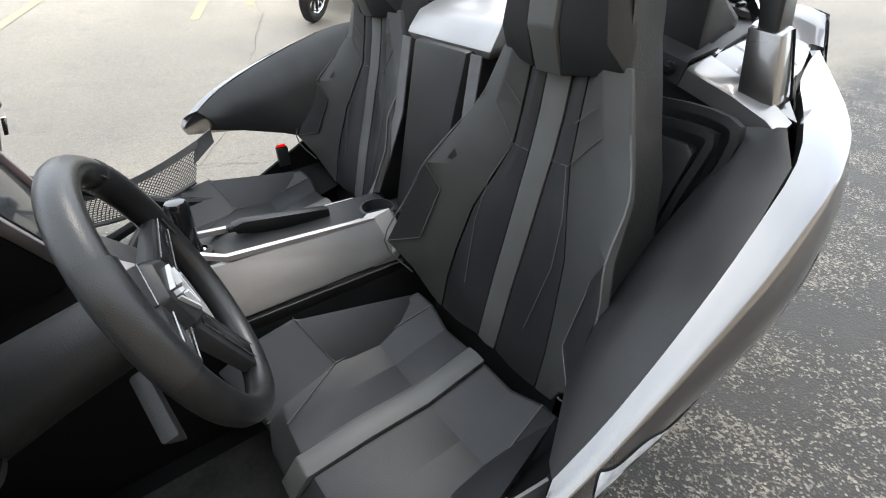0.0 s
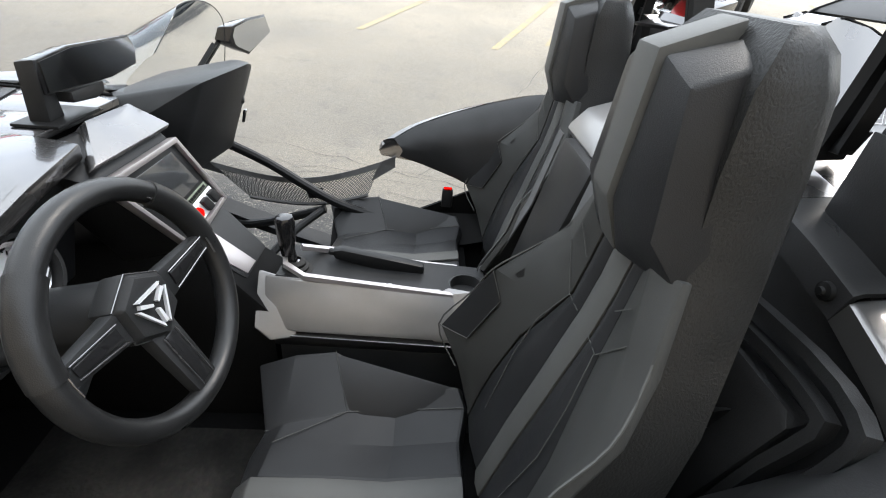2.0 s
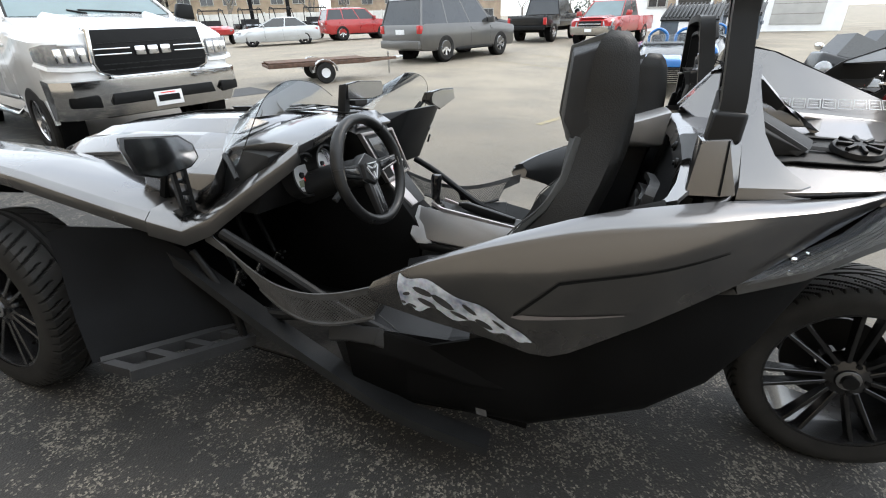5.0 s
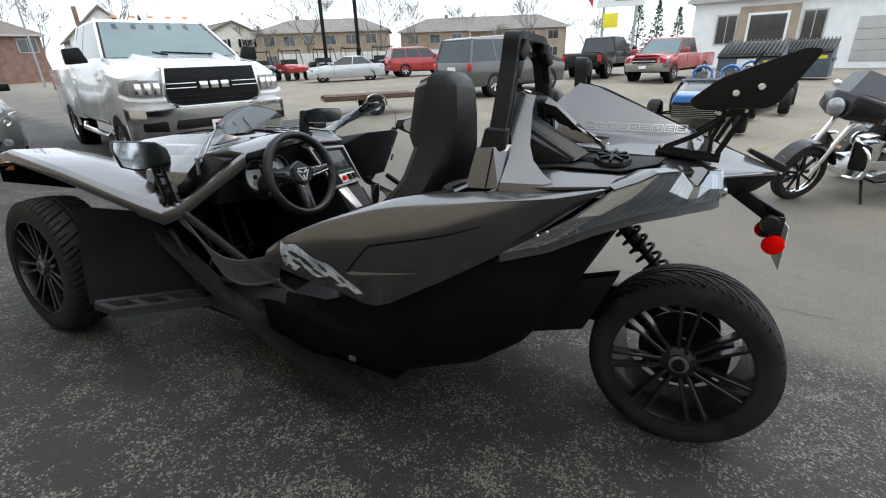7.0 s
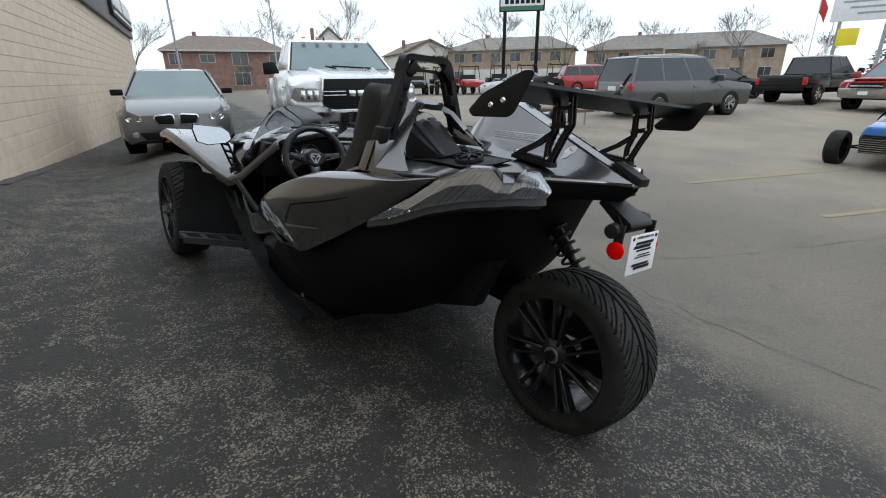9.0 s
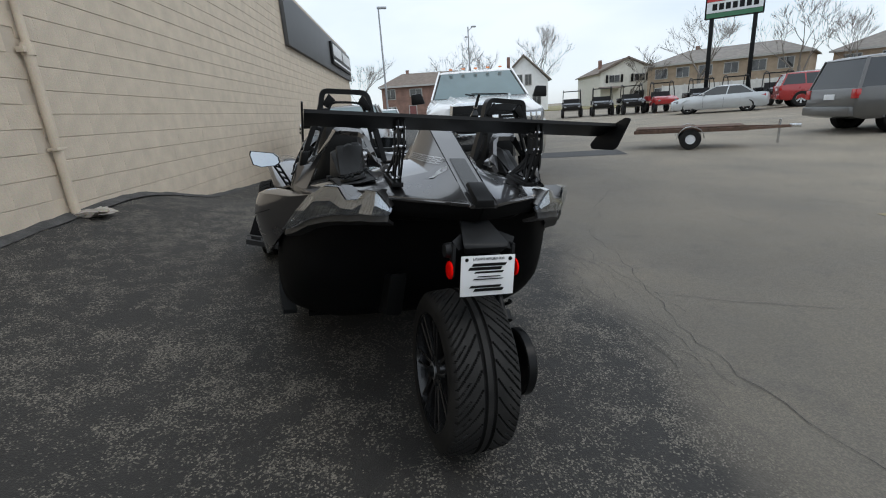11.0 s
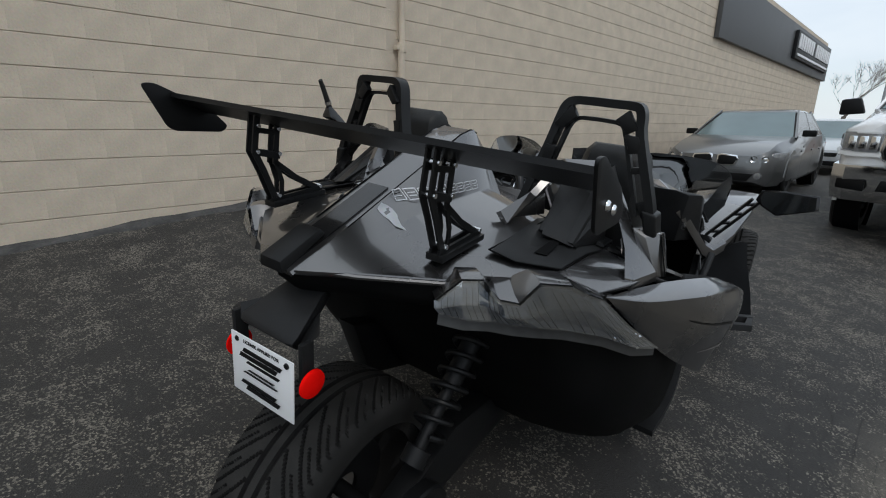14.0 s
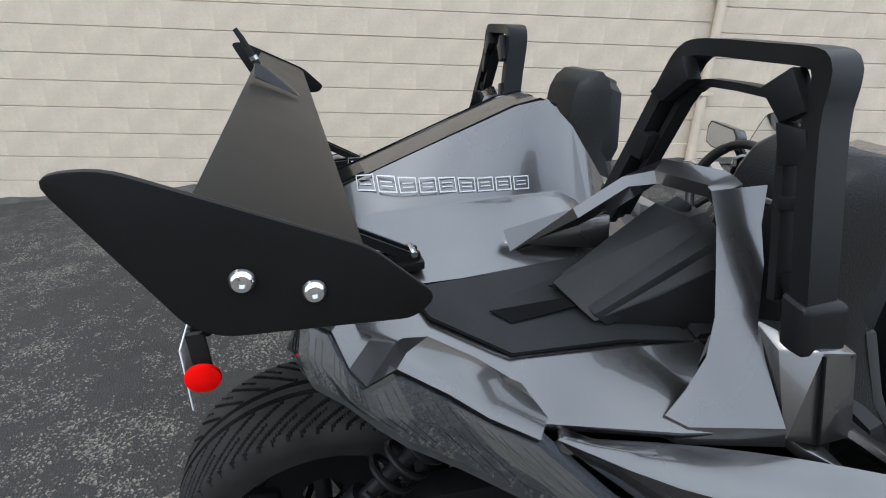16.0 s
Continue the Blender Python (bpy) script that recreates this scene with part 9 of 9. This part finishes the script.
ch = house("cream_house", 49.0, 62.6, (-0.32, -0.947), 8.0, 14, 5.1, 1.7, SIDING_C, SHINGLE, "cream two-storey house with a low gable and dark shutters", [(-1.9, 3.5, 1.5, 0.95), (1.9, 3.5, 1.5, 0.95), (-1.9, 0.9, 1.5, 1.1)], True)
for x in (-3.05, -0.78, 0.78, 3.05):
    part("shutter", box(x - 0.18, x + 0.18, 0.075, 0.11, 3.4, 4.55, 0.01), SATIN, ch, "dark window shutter")
part("carport", hull([(x, y, z) for x in (1.0, 4.3) for y, z in ((0.1, 2.7), (2.4, 2.5), (0.1, 2.9), (2.4, 2.65))], 0.01), SHINGLE, ch)
house("apartment_block", 53.8, 50.0, (-0.845, -0.535), 18.5, 11, 5.1, 1.9, BRICK_T, SHINGLE_G, "long tan brick apartment block with a hipped roof", [(x, z, 1.5, 1.2) for x in (-7, -4.2, -1.2, 1.8, 4.6, 7.4) for z in (0.8, 3.3)])
ap = house("apartment_block", 71.8, 33.0, (-0.907, -0.42), 26, 11, 5.0, 2.1, BRICK_T, SHINGLE_G, "tan brick apartment block with a central entrance bay", [(x, z, 1.5, 1.2) for x in (-11, -7.5, -4, 4, 7.5, 11) for z in (0.8, 3.2)], door=0.0)
part("entrance_gable", hull([(-2.2, y, 4.6) for y in (-2, 1.3)] + [(2.2, y, 4.6) for y in (-2, 1.3)] + [(0, y, 6.3) for y in (-2, 1.3)]), TRIM, ap, "pale entrance gable")
for x in (-1.9, 1.9):
    part("entrance_post", box(x - 0.12, x + 0.12, 1.0, 1.24, 0, 4.6), TRIM, ap)
shop = house("white_shop", 38.0, -4.6, (-0.99, 0.12), 13, 9, 4.2, 2.2, SIDING_W, SHINGLE_G, "white shop building with a brown window bay and a garage door", [(-0.4, 1.4, 1.1, 1.7), (4.4, 1.4, 1.1, 1.7)], dz=0.3)
bay = part("window_bay", box(0.4, 3.7, 0.003, 0.12, 0.9, 3.6, 0.02), BRICK_T, shop, "brown panel round the shop window")
part("bay_frame", box(0.9, 3.2, 0.122, 0.17, 1.3, 3.2, 0.02), SIDING_W, bay)
part("pane", box(1.05, 3.05, 0.172, 0.185, 1.45, 3.05), DARKGLASS, bay)
gd = part("garage_door", box(-5.4, -2.6, 0.003, 0.06, 0.1, 2.6, 0.01), TRIM, shop, "pale sectional garage door")
for z in (0.7, 1.3, 1.9):
    part("door_seam", box(-5.4, -2.6, 0.061, 0.066, z, z + 0.03), SHINGLE_G, gd)
part("facade_gable", slab([(-6.5, 0.05, 4.2), (6.5, 0.05, 4.2), (0.5, 0.05, 7.4)], 3.0), SIDING_W, shop, "white gabled front")
FENCE_M = mat("pale_board_fence", (0.50, 0.49, 0.46), 0.8, 0, 0.08, 3, 0.2, 60)
fn = thing("fence", at(44.0, 31.0, (-0.7, -0.7)), "pale board fence behind the parked cars", "fence")
for k in range(24):
    part("board", box(-12 + k, -11.02 + k, 0, 0.06, -0.5, 1.9, 0.01), FENCE_M, fn)
for k in range(13):
    part("post", box(-12.06 + 2 * k, -11.94 + 2 * k, -0.1, 0.0, -0.5, 2.0, 0.01), FENCE_M, fn)


def verge(name, x0, x1, y0, y1, label, h=0.10):
    o = solid(box(x0, x1, y0, y1, -0.5, 0.0), name, GRASS, label, "grass verge", Matrix.Translation((0, 0, gz((x0 + x1) / 2, (y0 + y1) / 2) + h)), "structure")
    kb = box(x0 - 0.18, x1 + 0.18, y0 - 0.18, y0 - 0.004, -0.5, 0.02, 0.03)
    part("kerb", kb, mat("pale_kerb", (0.42, 0.40, 0.37), 0.9, 0, 0.1, 3, 0.3, 60), o)


verge("grass_strip", 3.0, 33.0, 47.5, 140, "strip of dormant yellow grass with a pale kerb")
verge("grass_lawn", 33.5, 120, 40.0, 140, "lawn of dormant yellow grass round the houses")


def bare_tree(m, height, seed, spread=0.55, label="leafless tree with fine grey twigs"):
    rng = random.Random(seed)
    vs, fs, tv, tf = [], [], [], []

    def limb(a, b, r0, r1, V, Fc, n):
        d = (b - a).normalized()
        u = d.orthogonal().normalized()
        v = d.cross(u)
        i = len(V)
        for p, r in ((a, r0), (b, r1)):
            for k in range(n):
                an = 2 * math.pi * k / n
                V.append(tuple(p + (u * math.cos(an) + v * math.sin(an)) * r))
        for k in range(n):
            j = (k + 1) % n
            Fc.append((i + k, i + j, i + n + j, i + n + k))

    def grow(p, d, length, r, depth):
        segs = 2
        for s in range(segs):
            q = p + d * (length / segs)
            limb(p, q, r, r * 0.8, vs if depth < 3 else tv, fs if depth < 3 else tf, 6 if depth < 2 else (4 if depth < 3 else 3))
            p, r = q, r * 0.8
            d = (d + Vector((rng.uniform(-.16, .16), rng.uniform(-.16, .16), rng.uniform(-0.02, .14)))).normalized()
        if depth >= 6:
            return
        for k in range(3 if depth < 2 else 2 + (rng.random() < 0.62)):
            a = rng.uniform(0, 2 * math.pi)
            t = rng.uniform(0.55, 1.15) * spread * (1.25 if depth < 2 else 1.0)
            side = Vector((math.cos(a), math.sin(a), 0.05))
            grow(p - d * rng.uniform(0, length * 0.45), (d + side * t).normalized(), length * rng.uniform(0.66, 0.86), max(0.013, r * 0.62), depth + 1)

    grow(Vector((0, 0, -0.3)), Vector((0, 0, 1)), height * 0.24, height * 0.020, 0)
    tr = thing("tree", m, label, "tree")
    for nm, V, Fc in (("trunk", vs, fs), ("crown", tv, tf)):
        me = bpy.data.meshes.new(nm)
        me.from_pydata(V, [], Fc)
        me.materials.append(BARK)
        o = new(nm, me)
        o.parent = tr
    return tr


for i, (x, y, h) in enumerate(((10, 82, 10), (29, 84, 12), (33, 82, 10), (40.6, 76, 13), (44.5, 56, 7), (43.5, 43.0, 9.5), (56.5, 41.5, 10), (66.6, 22.5, 9.5), (62, 14.5, 6), (61, 26, 5), (24, 88, 9), (45, 86, 11), (63, 40, 9), (78, 38, 10), (60, 60, 9))):
    bare_tree(at(x, y, (0, 1)), 1.5 * h, 11 + i, 0.55 + 0.06 * (i % 3))
bare_tree(at(20.6, 66.0, (0, 1)), 5.0, 77, 0.6, "small leafless tree before the brick house")


def evergreen(m, h, seed):
    rng = random.Random(seed)
    r = thing("evergreen_tree", m, "dark green conifer by a house", "tree")
    part("trunk", tube([(0, 0, -0.2), (0, 0, h * 0.9)], 0.12, 8, 0.03), BARK, r)
    vs, fs = [], []
    for k in range(900):
        z = h * (0.12 + 0.88 * rng.random() ** 1.1)
        rad = (1 - z / h) * h * 0.24 * rng.uniform(0.5, 1.1) + 0.05
        a = rng.uniform(0, 2 * math.pi)
        c = Vector((rad * math.cos(a), rad * math.sin(a), z - rad * 0.3))
        i = len(vs)
        s = rng.uniform(0.12, 0.3)
        for _ in range(3):
            vs.append(tuple(c + Vector((rng.uniform(-s, s), rng.uniform(-s, s), rng.uniform(-s, s) * 0.7))))
        fs.append((i, i + 1, i + 2))
    me = bpy.data.meshes.new("crown")
    me.from_pydata(vs, [], fs)
    me.materials.append(EVERG)
    o = new("crown", me)
    o.parent = r


for i, (x, y, h) in enumerate(((66, 7, 6.5), (68, 9.5, 7), (71, 5, 6))):
    evergreen(at(x, y, (0, 1)), h, 40 + i)


def pole(name, x, y, h, r, label, category, material=SATIN):
    t = thing(name, at(x, y, (0, 1)), label, category)
    part("pole", tube([(0, 0, -0.3), (0, 0, h)], r, 12, r * 0.7), material, t)
    return t


GALV = mat("galvanised_steel", (0.32, 0.33, 0.34), 0.5, 0.6, 0.1, 3, 0.1, 80)
lp = pole("street_lamp", 18.5, 49.5, 9.6, 0.09, "tall grey street lamp with two small heads", "street lamp", GALV)
part("lamp_arm", tube([(0, 0, 9.2), (0.5, 0, 9.6)], 0.04, 8), GALV, lp)
part("lamp_head", box(0.4, 0.9, -0.12, 0.12, 9.55, 9.7, 0.03), GALV, lp)
part("lamp_head", box(-0.4, 0.0, -0.10, 0.10, 8.55, 8.67, 0.03), GALV, lp)
lp = pole("street_lamp", 6.5, 36.0, 9.0, 0.08, "slim grey street lamp pole", "street lamp", GALV)
part("lamp_head", box(-0.1, 0.6, -0.12, 0.12, 8.9, 9.05, 0.03), GALV, lp)

sg = thing("pylon_sign", at(28.4, 25.2, (-0.75, -0.66)), "tall two-post dealer sign with red, white and green panels", "sign")
SIGN_R = mat("red_sign_panel", (0.5, 0.03, 0.03), 0.4, 0, 0.04, 1, 0, 60)
SIGN_G = mat("green_sign_panel", (0.03, 0.16, 0.07), 0.4, 0, 0.04, 1, 0, 60)
for x in (-1.25, 1.25):
    part("post", box(x - 0.13, x + 0.13, -0.13, 0.13, -0.3, 8.0, 0.01), SATIN, sg)
part("sign_box", box(-1.7, 1.7, -0.2, 0.2, 5.75, 7.75, 0.03), SATIN, sg)
part("sign_panel", box(-1.6, 1.6, 0.203, 0.225, 6.8, 7.65), SIGN_R, sg)
part("sign_panel", box(-1.6, 1.6, 0.203, 0.225, 6.1, 6.78), WHITE, sg)
part("sign_panel", box(-1.6, 1.6, 0.203, 0.225, 5.8, 6.08), SIGN_G, sg)
for k in range(7):
    part("letter_bar", box(-1.35 + 0.39 * k, -1.07 + 0.39 * k, 0.228, 0.24, 6.25, 6.65), SATIN, sg)

sg = thing("billboard", at(59.0, 10.4, (-0.97, -0.2)), "white billboard on tall posts with a yellow panel below", "sign")
for x in (-1.7, 1.7):
    part("post", box(x - 0.15, x + 0.15, -0.15, 0.15, -0.3, 7.2), GALV, sg)
part("board", box(-2.5, 2.5, 0.16, 0.36, 5.6, 7.7, 0.02), WHITE, sg)
part("lower_board", box(0.1, 1.7, 0.16, 0.30, 3.5, 5.0, 0.02), mat("yellow_board", (0.75, 0.62, 0.03), 0.5, 0, 0.04, 1, 0, 60), sg)
for k in range(3):
    part("letter_bar", box(-2.1, 1.8 - 0.6 * k, 0.363, 0.38, 7.15 - 0.5 * k, 7.32 - 0.5 * k), GALV, sg)
fp = pole("flag_pole", 58.4, 13.9, 9.0, 0.06, "white flag pole with a drooping striped flag", "flag pole", WHITE)
part("flag", sheet([[(0.06, 0.0, 8.0), (0.06, 0.0, 6.6)], [(0.3, -0.3, 7.6), (0.25, -0.25, 6.2)], [(0.5, -0.6, 6.9), (0.4, -0.5, 5.6)]], 0.01), SIGN_R, fp)
pole("flag_pole", 58.9, 12.6, 9.5, 0.06, "slim pale pole beside the flag", "flag pole", WHITE)

# worn parking lines and cracks
LINE = mat("worn_yellow_line", (0.36, 0.29, 0.13), 0.85, 0, 0.3, 9, 0.4, 80, second=(0.22, 0.19, 0.14))
CRACK = mat("dark_crack", (0.028, 0.0265, 0.0245), 0.95, 0, 0.2, 9, 0.3, 80)


def strip(name, pts, w, material, label, category, jitter=0.0, seed=1):
    rng = random.Random(seed)
    P = []
    for a, b in zip(pts, pts[1:]):
        a, b = Vector((*a, 0)), Vector((*b, 0))
        n = max(2, int((b - a).length / 0.12))
        side = Vector((-(b - a).y, (b - a).x, 0)).normalized()
        for k in range(n):
            P.append(a.lerp(b, k / n) + side * rng.uniform(-jitter, jitter))
    P.append(Vector((*pts[-1], 0)))
    grid = []
    for i, p in enumerate(P):
        d = (P[min(i + 1, len(P) - 1)] - P[max(i - 1, 0)]).normalized()
        s = Vector((-d.y, d.x, 0)) * w / 2 * (1 if not jitter else rng.uniform(0.35, 1.3))
        grid.append([(q.x, q.y, gz(q.x, q.y) + 0.005) for q in (p - s, p, p + s)])
    return solid(loft(grid, cap=False, closed=False), name, material, label, category, kind="structure")


for k in range(5):
    y = 0.8 - 2.6 * k
    strip("parking_line", [(6.0, y + 1.2), (10.8, y - 0.6)], 0.10, LINE, "worn yellow parking line", "parking line")
strip("parking_line", [(5.6, 0.2), (13.5, -3.1)], 0.10, LINE, "worn yellow parking line", "parking line")
for k in range(6):
    strip("parking_line", [(13 + 2.4 * k, 1.0 - k * 0.8), (15.0 + 2.4 * k, 5.2 - k * 0.8)], 0.09, LINE, "worn yellow parking line", "parking line")
strip("pavement_crack", [(1.62, -0.9), (1.63, -0.1), (1.80, 0.6), (2.03, 1.17), (2.35, 2.0), (2.55, 2.73), (3.1, 3.4), (3.4, 3.9), (4.4, 4.85)], 0.004, CRACK, "long ragged crack between two pavings", "crack", 0.035, 3)
strip("pavement_crack", [(2.03, 1.12), (2.8, 0.62), (4.0, 0.1), (5.6, -0.6), (8.5, -1.2)], 0.0045, CRACK, "thin crack across the pale paving", "crack", 0.02, 4)
for k in range(9):
    rng = random.Random(60 + k)
    x, y = 0.95 + 0.12 * k + rng.uniform(-.15, .15), 0.2 + rng.uniform(-.6, .6)
    pts = [(x, y)]
    for j in range(7):
        x, y = x + rng.uniform(-0.05, 0.13), y + rng.uniform(0.25, 0.5)
        pts.append((x, y))
    strip("pavement_crack", pts, 0.0026, CRACK, "fine alligator cracks in the worn asphalt", "crack", 0.03, 80 + k)
strip("pavement_patch", [(5.2, 9.6), (7.4, 8.6)], 1.3, mat("fresh_asphalt", (0.04, 0.04, 0.042), 0.9, 0, 0.15, 5, 0.6, 90), "dark square asphalt patch", "patch")
